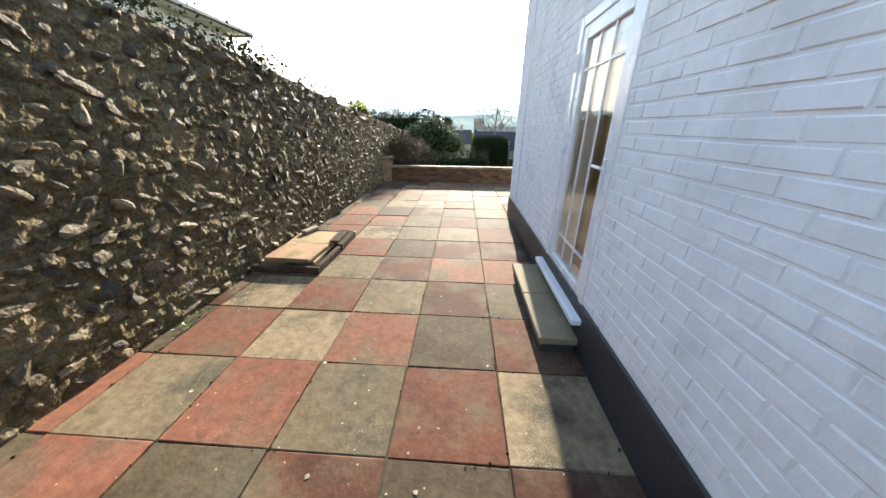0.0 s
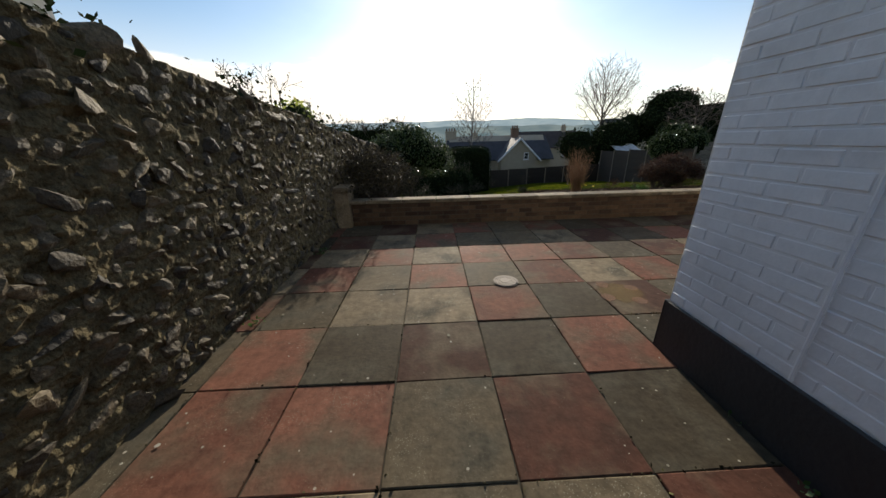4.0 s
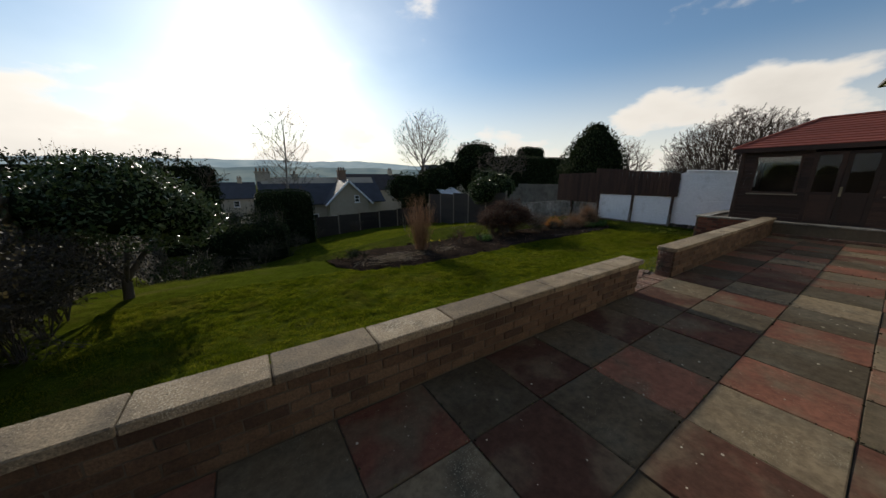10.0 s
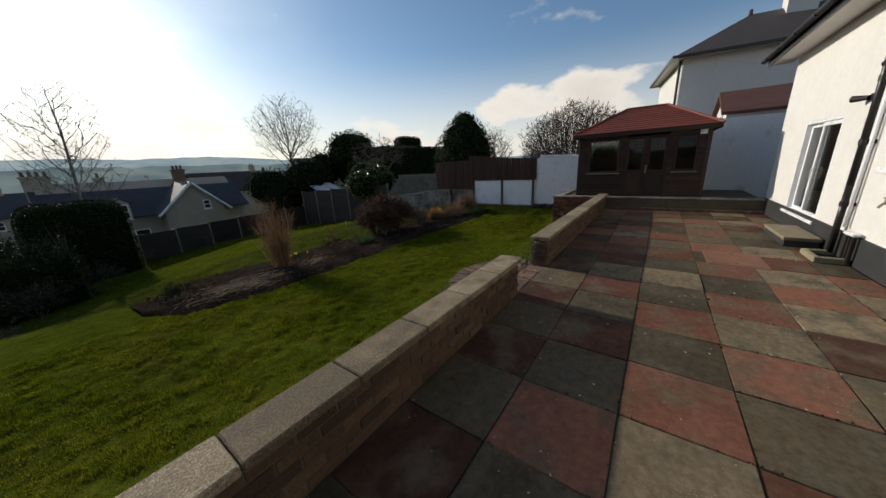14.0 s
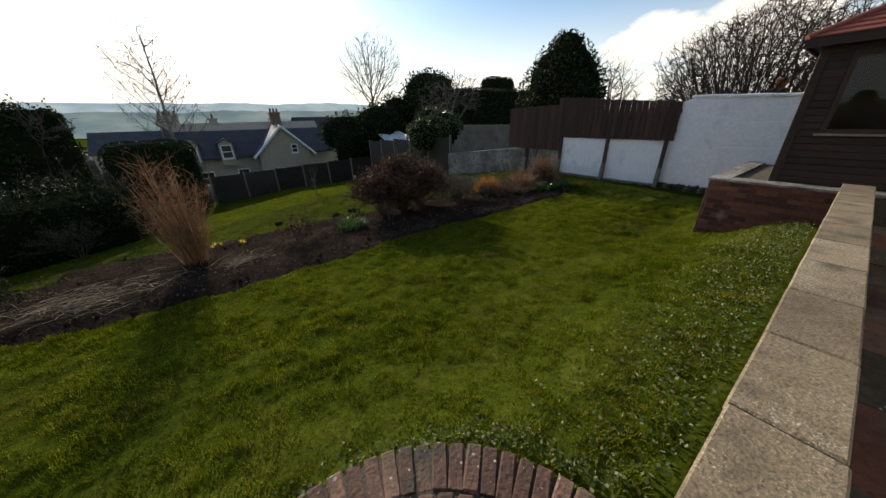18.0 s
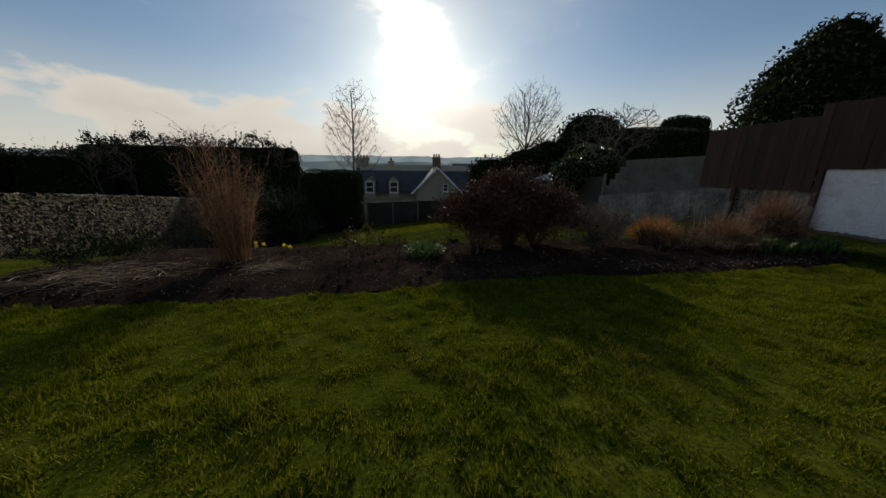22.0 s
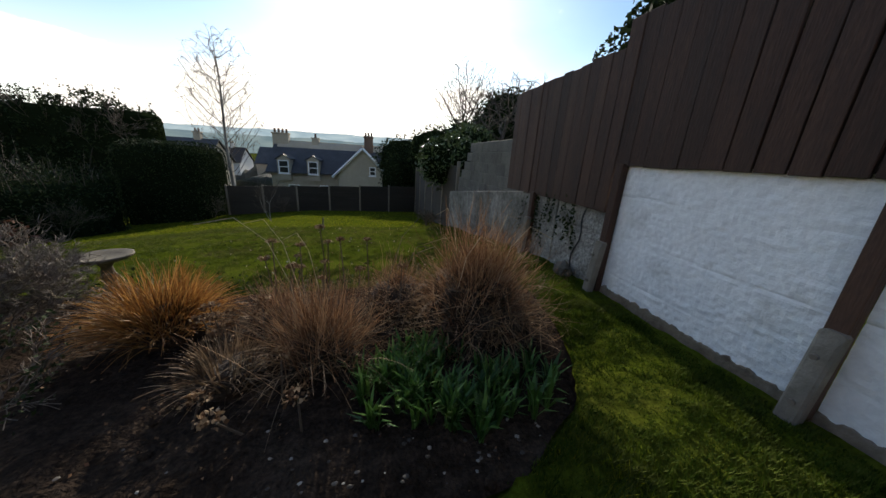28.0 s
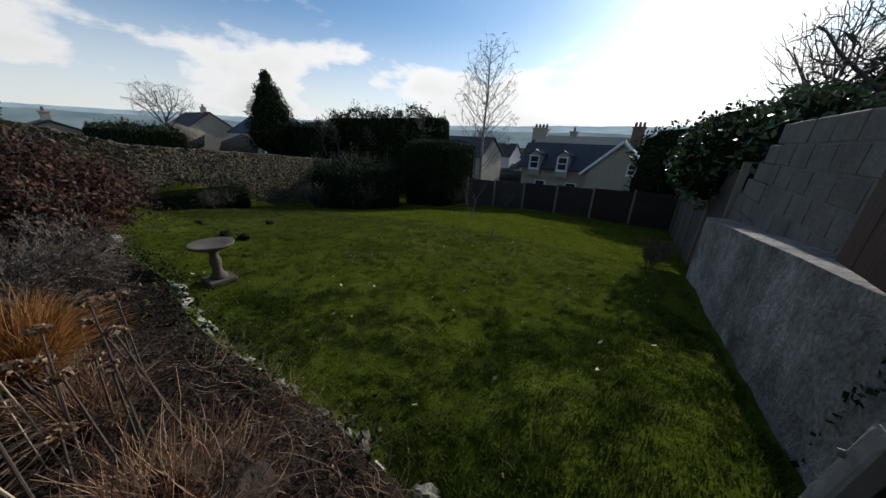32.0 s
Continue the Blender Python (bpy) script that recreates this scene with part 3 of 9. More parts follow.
def brick_face(parent, mat, u0, u1, z0, z1, place, course=0.075, length=0.225, depth=0.05, joint=0.009, limit=300, near=None, stuff_mat=None,
               proud=0.004, hole=None, bev=0.006):
    """Bricks in stretcher bond on a face; place(u, z) gives the centre and the turn. Those nearest to near are parts, the rest one mesh."""
    cells = []
    n = int(round((z1 - z0) / course))
    for c in range(n):
        za = z0 + c * course
        u = u0 - (length / 2 if c % 2 else 0.0)
        while u < u1 - 0.02:
            a, b = max(u, u0), min(u + length, u1)
            if b - a > 0.03 and not (hole and hole(a, b, za, za + course)):
                cells.append((a, b, za))
            u += length
    if near:
        cells.sort(key=lambda q: (abs((q[0] + q[1]) / 2 - near[0]) + abs(q[2] - near[1])))
    cache, rest = {}, []
    for k, (a, b, za) in enumerate(cells):
        w, h = b - a - joint, course - joint
        key = (round(w, 2), k % 4)
        if key not in cache:
            cache[key] = brick_mesh(w, depth, h, bev=bev, seed=k)
        c, turn = place((a + b) / 2, za + course / 2)
        m = Matrix.Translation(c) @ turn @ Matrix.Translation((0, rnd.uniform(-proud, proud), 0)) @ Matrix.Rotation(rnd.gauss(0, 0.006), 4, "Y")
        if k < limit:
            ob = link("brick", cache[key], mat, parent)
            ob.matrix_basis = m
        else:
            rest.append((cache[key], m))
    if rest:
        vs, fs, base = [], [], 0
        for me, m in rest:
            co = np.empty(len(me.vertices) * 3, np.float32); me.vertices.foreach_get("co", co)
            mm = np.array(m)
            vs.append(co.reshape(-1, 3) @ mm[:3, :3].T + mm[:3, 3])
            for p in me.polygons:
                v = list(p.vertices)
                fs += [(base + v[0], base + v[q], base + v[q + 1]) for q in range(1, len(v) - 1)]
            base += len(me.vertices)
        tagged(from_arrays("bricks", np.concatenate(vs), fs, stuff_mat or mat, parent), kind="stuff")


IDENT = Matrix.Identity(4)
TURN_X = Matrix.Rotation(radians(-90), 4, "Z")     # faces towards -x


def parapet(name, x0, x1, label):
    t = thing(name, label, "garden wall", kind="structure")
    y0, y1 = 8.84, 8.98
    part("core", bm_box(x0 + 0.01, x1 - 0.01, y0 - 0.033, y1 + 0.035, -0.55, 0.385), M["mortar"], t)
    brick_face(t, M["parapet_brick"], x0, x1, 0.0, 0.39, lambda u, z: (Vector((u, y0 - 0.018, z)), IDENT), course=0.077, limit=170, near=(x0 + 3.5, 0.3))
    brick_face(t, M["parapet_brick"], x0, x1, -0.31, 0.39, lambda u, z: (Vector((u, y1 + 0.02, z)), IDENT), course=0.077, limit=60, near=(x0, 0.3))
    for xe in (x0, x1):
        brick_face(t, M["old_brick"], y0 - 0.02, y1 + 0.02, -0.16, 0.39, lambda u, z: (Vector((xe, u, z)), TURN_X), course=0.077, length=0.18, depth=0.05)
    cuts = [x0 - 0.03] + [c for c in (1.17 + 0.592 * q for q in range(-8, 22)) if x0 + 0.15 < c < x1 - 0.15] + [x1 + 0.03]
    for a, b in zip(cuts, cuts[1:]):
        bm = bm_box(a + 0.004, b - 0.004, 8.765, 9.03, 0.392, 0.45, bevel=0.008, turn=Matrix.Rotation(rnd.gauss(0, 0.006), 4, "Z"))
        part("coping_slab", bm, M["coping"], t)
    return t


parapet("parapet_wall", -2.06, 4.72, "low buff brick terrace wall with flat concrete coping slabs")
parapet("parapet_wall", 5.81, 11.86, "low buff brick terrace wall with flat concrete coping slabs, beyond the opening")
pillar = thing("pillar", "short rough stone pillar at the end of the terrace wall", "pillar", kind="structure")
bm = bm_box(-2.34, -2.08, 8.68, 9.12, -0.2, 0.60, bevel=0.03, seg=2)
for v in bm.verts:
    v.co += Vector((rnd.gauss(0, 0.01), rnd.gauss(0, 0.01), 0))
part("pillar_body", bm, M["coping"], pillar)
bm = bm_box(-2.38, -2.05, 8.64, 9.16, 0.60, 0.70, bevel=0.035, seg=2)
part("pillar_cap", bm, M["coping"], pillar)

# half-round brick landing below the opening
landing = thing("brick_landing", "half-round landing of worn bricks laid in rings below the opening", "paving", kind="structure")
bm = bmesh.new()
bmesh.ops.create_cone(bm, cap_ends=True, segments=48, radius1=0.93, radius2=0.925, depth=0.12, matrix=Matrix.Translation((5.28, 9.03, -0.156)))
box(bm, 4.72, 5.82, 8.80, 9.04, -0.2, -0.022)
part("mortar_base", bm, M["dirty_mortar"], landing)
cache = [brick_mesh(0.206, 0.070, 0.06, 0.008, s) for s in range(5)]


def lay_brick(x, y, z, turn, k, sx=1.0):
    ob = link("brick", cache[k % 5], M["old_brick"], landing)
    ob.matrix_basis = Matrix.Translation((x, y, z + rnd.gauss(0, 0.004))) @ Matrix.Rotation(turn + rnd.gauss(0, 0.02), 4, "Z") @ Matrix.Rotation(rnd.gauss(0, 0.02), 4, "X") @ Matrix.Diagonal((sx, 1, 1, 1))


for r0, n in ((0.83, 35), (0.615, 26)):
    for k in range(n):
        a = math.pi * (k + 0.5) / n
        lay_brick(5.28 + r0 * math.cos(a), 9.05 + r0 * math.sin(a), -0.108 - 0.03 * max(0, math.sin(a) * r0 - 0.4), a, k)
for row in range(7):
    y = 9.09 + row * 0.075
    half = math.sqrt(max(0.0, 0.505 ** 2 - (y - 9.05) ** 2))
    x = 5.28 - half
    while x < 5.28 + half - 0.04:
        w = min(0.213, 5.28 + half - x)
        lay_brick(x + w / 2, y, -0.106, 0.0, row, w / 0.213)
        x += 0.213
for k in range(14):                             # upright course across the opening
    lay_brick(4.785 + k * 0.0765, 8.925, -0.035, math.pi / 2, k, 1.1)

# ---- flint wall along the left ----
def flint_wall(name, pts, thick, label, parts_range, stone=0.115, rest="flint_stuff"):
    """pts: (x, y, z_base, z_top) along the wall; its stony face looks towards +x."""
    t = thing(name, label, "flint wall", kind="structure")
    bm = bmesh.new()
    rows = []
    for x, y, zb, zt in pts:
        rows.append([bm.verts.new(p) for p in ((x - 0.07, y, zb), (x - 0.07, y, zt), (x - thick, y, zt), (x - thick, y, zb))])
    for a, b in zip(rows, rows[1:]):
        for k in range(4):
            bm.faces.new((a[k], a[(k + 1) % 4], b[(k + 1) % 4], b[k]))
    bm.faces.new(rows[0]); bm.faces.new(rows[-1][::-1])
    bmesh.ops.recalc_face_normals(bm, faces=bm.faces)
    part("wall_core", bm, M["flint_mortar"], t)
    cell = 0.024 if stone < 0.145 else 0.05
    mv, mf = [], []                             # uneven bedding mortar between the stones
    for (xa, ya, za, ta), (xb, yb, zb, tb) in zip(pts, pts[1:]):
        nu, nv, b0 = max(2, int(math.hypot(xb - xa, yb - ya) / cell)), int(max(ta - za, tb - zb) / cell), len(mv)
        for u in range(nu + 1):
            f = u / nu
            for q in range(nv + 1):
                y, z = ya + (yb - ya) * f, (za + (zb - za) * f) + ((ta - za) + ((tb - zb) - (ta - za)) * f) * q / nv
                bump = 0.020 * noise.noise((3.0, y * 6, z * 9)) + 0.022 * noise.noise((7.0, y * 13, z * 19)) + 0.014 * noise.noise((5.0, y * 31, z * 37))
                mv.append((xa + (xb - xa) * f - 0.006 + bump, y, z))
        for u in range(nu):
            for q in range(nv):
                c = b0 + u * (nv + 1) + q
                mf.append((c, c + nv + 1, c + nv + 2, c + 1))
    from_arrays("bedding_mortar", mv, mf, M["flint_mortar"], t)
    protos = []
    for s in range(18):                         # rounded nodules, some with flat broken faces
        b = bmesh.new()
        r = random.Random(s * 7 + 1)
        bmesh.ops.create_icosphere(b, subdivisions=2, radius=0.5)
        planes = [(Vector((r.gauss(0, 1), r.gauss(0, 1), r.gauss(0, 1))).normalized(), r.uniform(0.20, 0.40)) for _ in range(8)]
        for v in b.verts:
            v.co *= 1 + 0.45 * noise.noise(v.co * 2.6 + Vector((s * 3.1, 0, 0))) + 0.30 * noise.noise(v.co * 6.5 + Vector((0, s * 2.3, 0)))
            for nv, lim in planes:
                over = v.co.dot(nv) - lim
                if over > 0:
                    v.co -= nv * over * 0.9
        me = bpy.data.meshes.new("stone"); b.to_mesh(me); b.free()
        protos.append(me)
    arrays = []
    for me in protos:
        co = np.empty(len(me.vertices) * 3, np.float32); me.vertices.foreach_get("co", co)
        arrays.append((co.reshape(-1, 3), np.array([tuple(q.vertices) for q in me.polygons])))
    vs, fs, base, made = [], [], 0, 0
    for (xa, ya, za, ta), (xb, yb, zb, tb) in zip(pts, pts[1:]):
        ln = math.hypot(xb - xa, yb - ya)
        ang = math.atan2(yb - ya, xb - xa) - math.pi / 2
        h = max(ta - za, tb - zb)
        rows_n = int(h / (stone * 0.70))
        for rr in range(rows_n + 1):
            s = rnd.uniform(0, stone)
            while s < ln:
                w = stone * rnd.choice((0.5, 0.7, 0.9, 1.1, 1.5, 2.0)) * rnd.uniform(0.85, 1.15)
                f = min(1.0, (s + w / 2) / ln)
                z = (za + (zb - za) * f) + (rr + 0.5 + rnd.uniform(-0.2, 0.2)) * stone * 0.70
                top = ta + (tb - ta) * f
                if z < top - 0.01:
                    p = Vector((xa + (xb - xa) * f - 0.014 - abs(rnd.gauss(0, 0.014)), ya + (yb - ya) * f, z))
                    m = Matrix.Translation(p) @ Matrix.Rotation(ang, 4, "Z") @ Matrix.Rotation(rnd.gauss(0, 0.45), 4, "X") @ Matrix.Rotation(rnd.gauss(0, 0.3), 4, "Z") @ Matrix.Diagonal((rnd.uniform(0.055, 0.10), w * 1.12, min(w * 1.15, stone * rnd.uniform(0.5, 1.1)), 1))
                    kind = rnd.randrange(18)
                    me = protos[kind]
                    if parts_range[0] < p.y < parts_range[1] and parts_range[2] < p.z < parts_range[3] and made < 300:
                        ob = link("stone", me, M["flint"], t); ob.matrix_basis = m; made += 1
                    else:
                        mm = np.array(m)
                        vs.append(arrays[kind][0] @ mm[:3, :3].T + mm[:3, 3])
                        fs.append(arrays[kind][1] + base)
                        base += len(vs[-1])
                s += w * 0.96
    if vs:
        tagged(from_arrays("stones", np.concatenate(vs), np.concatenate(fs), M[rest], t), kind="stuff")
    # rough capping of mortar and stones
    vs, fs, base = [], [], 0
    for (xa, ya, za, ta), (xb, yb, zb, tb) in zip(pts, pts[1:]):
        n = max(2, int(math.hypot(xb - xa, yb - ya) / 0.12))
        for k in range(n):
            f = k / n
            kind = rnd.randrange(18)
            m = Matrix.Translation((xa + (xb - xa) * f - thick / 2 + rnd.gauss(0, 0.05), ya + (yb - ya) * f, ta + (tb - ta) * f - 0.01)) @ Matrix.Rotation(rnd.uniform(0, 6), 4, "Z") @ Matrix.Diagonal((thick * 1.05, 0.2, rnd.uniform(0.08, 0.16), 1))
            mm = np.array(m)
            vs.append(arrays[kind][0] @ mm[:3, :3].T + mm[:3, 3])
            fs.append(arrays[kind][1] + base)
            base += len(vs[-1])
    tagged(from_arrays("capping_stones", np.concatenate(vs), np.concatenate(fs), M[rest], t, smooth=True), kind="stuff")
    return t


flint_wall("wall_flint", [(-2.30, -5.0, -0.1, 2.30), (-2.30, 3.0, -0.1, 2.22), (-2.30, 5.5, -0.1, 1.93), (-2.30, 8.0, -0.15, 1.72), (-2.30, 10.4, -0.5, 1.50)],
           0.36, "tall boundary wall of dark knapped flint in pale mortar", (1.2, 3.4, 0.05, 1.6), stone=0.14)
flint_wall("wall_flint_far", [(-2.30, 10.4, -0.6, 1.46), (-2.35, 14.0, -0.75, 1.26), (-2.5, 18.0, -2.7, 0.10), (-3.2, 24.0, -3.7, -0.45), (-4.6, 34.0, -4.8, -1.45)],
           0.36, "old flint boundary wall with flat capping, stepping down the garden", (99, 99, 0, 0), stone=0.15, rest="flint_dark")

# ---- house ----
WALL_TOP = 3.45


def wall_with_holes(name, axis_name, at, u0, u1, z0, z1, holes, thick, mat, label, inward):
    """A wall in the plane axis = at, cut by rectangular holes (u0, u1, z0, z1); it has thickness towards inward."""
    us = sorted({u0, u1, *[h[0] for h in holes], *[h[1] for h in holes]})
    zs = sorted({z0, z1, *[h[2] for h in holes], *[h[3] for h in holes]})
    bm = bmesh.new()
    for a, b in zip(us, us[1:]):
        for c, d in zip(zs, zs[1:]):
            if any(h[0] <= (a + b) / 2 <= h[1] and h[2] <= (c + d) / 2 <= h[3] for h in holes):
                continue
            lo, hi = sorted((at, at + inward * thick))
            if axis_name == "x":
                box(bm, lo, hi, a, b, c, d)
            else:
                box(bm, a, b, lo, hi, c, d)
    bmesh.ops.remove_doubles(bm, verts=bm.verts, dist=0.0005)
    inner = [f for f in bm.faces if sum(1 for g in bm.faces if g is not f and (g.calc_center_median() - f.calc_center_median()).length < 1e-4)]
    bmesh.ops.delete(bm, geom=list(set(inner)), context="FACES_ONLY")
    return tagged(part(name, bm, mat), label, "wall", kind="structure")


SIDE_DOOR = (1.80, 2.78, 0.28, 2.30)               # y, y, z, z on the side wall
PATIO = (1.86, 4.02, 0.27, 2.06)                   # x, x, z, z on the garden front
WINDOW = (5.62, 7.48, 1.26, 2.03)
DOOR2 = (9.05, 10.60, 0.30, 1.98)
wall_with_holes("wall_side", "x", 0.8848, -6.0, 5.36, 0.0, WALL_TOP, [SIDE_DOOR], 0.26, M["paint_brick"], "white painted brick side wall of the house", 1)
wall_with_holes("wall_front", "y", 5.37, 0.885, 12.10, 0.0, WALL_TOP, [PATIO, WINDOW, DOOR2], 0.26, M["render"], "cream white rendered garden front of the house", -1)
house_bricks = thing("wall_side_bricks", "painted white bricks of the side wall in stretcher bond", "brickwork", kind="structure")
SIDE_BRICK = lambda u, z: (Vector((0.8952, u, z)), TURN_X)
for a, b, z0, near in ((SIDE_DOOR[1], 5.365, 0.375, (SIDE_DOOR[1] + 0.8, 1.3)), (-4.0, SIDE_DOOR[0], 0.375, None), (SIDE_DOOR[0], SIDE_DOOR[1], SIDE_DOOR[3] + 0.01, None)):
    brick_face(house_bricks, M["paint_brick"], a, b, z0, 3.4, SIDE_BRICK, depth=0.03, joint=0.012, limit=300 if near else 0, near=near, proud=0.002, bev=0.004)
tagged(part("plinth_side", bm_box(0.868, 0.91, -6.0, 5.392, 0.0, 0.37, bevel=0.006), M["black_paint"]), "black painted plinth along the side wall", "plinth", kind="structure")
tagged(part("plinth_front", bm_box(0.868, 12.12, 5.368, 5.394, 0.0, 0.372, bevel=0.004), M["black_paint"]), "black painted plinth along the garden front", "plinth", kind="structure")
tagged(part("wall_end", bm_box(11.84, 12.10, -2.0, 5.11, 0.0, WALL_TOP), M["render"]), "white rendered end wall of the house", "wall", kind="structure")

# room behind the glass doors
tagged(part("floor", bm_box(1.165, 11.84, -5.9, 5.11, 0.10, 0.25), M["carpet"]), "pale beige carpeted floor of the room", "floor", kind="structure")
tagged(part("ceiling", bm_box(1.165, 11.84, -5.9, 5.11, 2.55, 2.65), M["room_wall"]), "plain ceiling of the room", "ceiling", kind="structure")
tagged(part("wall_room_back", bm_box(1.165, 5.0, -0.6, -0.5, 0.25, 2.55), M["room_wall"]), "warm beige back wall of the room", "wall", kind="structure")
tagged(part("wall_room_side", bm_box(4.9, 5.0, -0.5, 5.11, 0.25, 2.55), M["room_wall"]), "warm beige side wall of the room", "wall", kind="structure")
tagged(part("wall_room_far", bm_box(8.2, 8.3, -0.5, 5.11, 0.25, 2.55), M["room_wall"]), "beige partition wall of the far room", "wall", kind="structure")
tagged(part("wall_room_rear", bm_box(5.0, 11.84, 1.4, 1.5, 0.25, 2.55), M["room_wall"]), "beige rear wall of the kitchen", "wall", kind="structure")

# pale round stains left on the slabs
def stain_material(name, colour, soft):
    """A thin pale film that fades out towards its rim."""
    m = bpy.data.materials.new(name)
    m.use_nodes = True
    nt = m.node_tree
    n, l = nt.nodes.new, nt.links.new
    bs, out = nt.nodes["Principled BSDF"], nt.nodes["Material Output"]
    tc, ln, no, ad, mr, tr, mx = n("ShaderNodeTexCoord"), n("ShaderNodeVectorMath"), n("ShaderNodeTexNoise"), n("ShaderNodeMath"), n("ShaderNodeMapRange"), n("ShaderNodeBsdfTransparent"), n("ShaderNodeMixShader")
    ln.operation, ad.operation = "LENGTH", "MULTIPLY_ADD"
    no.inputs["Scale"].default_value, no.inputs["Detail"].default_value = 2.6, 6.0
    ad.inputs[1].default_value = soft
    mr.interpolation_type = "SMOOTHSTEP"
    mr.inputs[1].default_value, mr.inputs[2].default_value = 0.70 + soft * 0.5, 0.95 + soft * 0.5
    mr.inputs[3].default_value, mr.inputs[4].default_value = 0.55, 0.0
    l(tc.outputs["Object"], ln.inputs[0]); l(tc.outputs["Object"], no.inputs["Vector"])
    l(no.outputs["Fac"], ad.inputs[0]); l(ln.outputs["Value"], ad.inputs[2]); l(ad.outputs[0], mr.inputs[0])
    bs.inputs["Base Color"].default_value = (*colour, 1)
    bs.inputs["Roughness"].default_value, bs.inputs["Specular IOR Level"].default_value = 0.85, 0.1
    l(mr.outputs[0], mx.inputs[0]); l(tr.outputs[0], mx.inputs[1]); l(bs.outputs[0], mx.inputs[2]); l(mx.outputs[0], out.inputs["Surface"])
    return m


M["stain"] = stain_material("pale_stain", (0.27, 0.155, 0.105), 0.25)
M["ochre_stain"] = stain_material("ochre_stain", (0.20, 0.135, 0.06), 1.1)
M["buff_stain"] = stain_material("buff_stain", (0.27, 0.245, 0.165), 0.25)
for k, (x, y, r, mat) in enumerate(((1.08, 6.13, 0.21, "ochre_stain"), (1.243, 6.218, 0.062, "stain"), (1.169, 5.968, 0.066, "stain"), (1.0, 6.3, 0.066, "stain"), (0.92, 6.05, 0.066, "stain"), (1.523, 5.574, 0.085, "stain"), (1.866, 5.907, 0.085, "buff_stain"), (0.6, 6.34, 0.024, "stain"), (1.17, 6.81, 0.02, "stain"), (0.55, 7.1, 0.02, "stain"), (2.3, 6.55, 0.02, "stain"))):
    bm = bmesh.new()
    bmesh.ops.create_circle(bm, cap_ends=True, segments=28, radius=1.0)
    ob = part("pale_stain", bm, M[mat], paving)
    ob.location, ob.scale = (x, y, 0.0062 + (0 if mat == "ochre_stain" else 0.0006)), (r * 1.1, r * 1.1 * (0.9 + 0.04 * (k % 5)), 1.0)
# ---- doors and windows ----
def frame_bars(bm, put, u0, u1, z0, z1, w, d0, d1):
    """A rectangular frame; put(u0, u1, z0, z1, d0, d1) gives the box."""
    for a in ((u0, u0 + w, z0, z1), (u1 - w, u1, z0, z1), (u0 + w, u1 - w, z0, z0 + w), (u0 + w, u1 - w, z1 - w, z1)):
        box(bm, *put(*a, d0, d1), bevel=0.006)


def on_front(u0, u1, z0, z1, d0, d1):
    return (u0, u1, 5.37 - d1, 5.37 - d0, z0, z1)


def on_side(u0, u1, z0, z1, d0, d1):
    return (0.885 + d0, 0.885 + d1, u0, u1, z0, z1)


# sliding patio door
pd = thing("patio_door", "wide white plastic sliding patio door with cream curtains behind", "door", kind="structure", at=(2.94, 5.3, 0.27))
u0, u1, z0, z1 = PATIO
bm = bmesh.new(); frame_bars(bm, on_front, u0, u1, z0 + 0.04, z1, 0.065, 0.03, 0.16); part("door_frame", bm, M["upvc"], pd)
part("door_sill", bm_box(u0 - 0.03, u1 + 0.03, 5.23, 5.418, z0 - 0.012, z0 + 0.045, bevel=0.006), M["upvc"], pd)
mid = 2.93
for a, b, d in ((u0 + 0.065, mid + 0.05, 0.05), (mid - 0.05, u1 - 0.065, 0.10)):
    bm = bmesh.new(); frame_bars(bm, on_front, a, b, z0 + 0.105, z1 - 0.065, 0.075, d, d + 0.045)
    s = part("sliding_panel", bm, M["upvc"], pd)
    g = part("pane", bm_box(*on_front(a + 0.07, b - 0.07, z0 + 0.17, z1 - 0.13, d + 0.018, d + 0.026)), M["glass"], s)
    g.visible_shadow = False
bm = bmesh.new(); pipe(bm, [(mid - 0.02 + 0.09, 5.33, 1.02), (mid + 0.07, 5.375, 1.02), (mid + 0.07, 5.375, 1.17), (mid + 0.07, 5.33, 1.17)], 0.009)
part("handle", bm, M["upvc"], pd)


def curtain(x0, x1, y, z0, z1, folds):
    bm = bmesh.new()
    n = folds * 8
    prev = None
    for k in range(n + 1):
        f = k / n
        x = x0 + (x1 - x0) * f
        yy = y + 0.045 * math.sin(f * folds * 2 * math.pi) + 0.012 * math.sin(f * 17)
        col = [bm.verts.new((x + 0.012 * math.sin(z * 3 + k), yy, z)) for z in (z0, (z0 + z1) / 2, z1)]
        if prev:
            for q in (0, 1):
                bm.faces.new((prev[q], col[q], col[q + 1], prev[q + 1]))
        prev = col
    ob = part("curtain", bm, M["curtain"], smooth=True)
    so = ob.modifiers.new("thick", "SOLIDIFY"); so.thickness = 0.006
    tagged(ob, "long cream curtain hanging in folds inside the glass door", "curtain", group="curtains")


curtain(3.55, 3.98, 5.02, 0.27, 2.3, 5)
curtain(1.45, 1.80, 5.02, 0.27, 2.3, 4)
cu = bpy.data.objects["curtain"].copy(); scene.collection.objects.link(cu)
cu.matrix_basis = Matrix.Translation((1.36, 2.95, 0)) @ Matrix.Rotation(radians(90), 4, "Z") @ Matrix.Translation((-3.55, -5.02, 0))

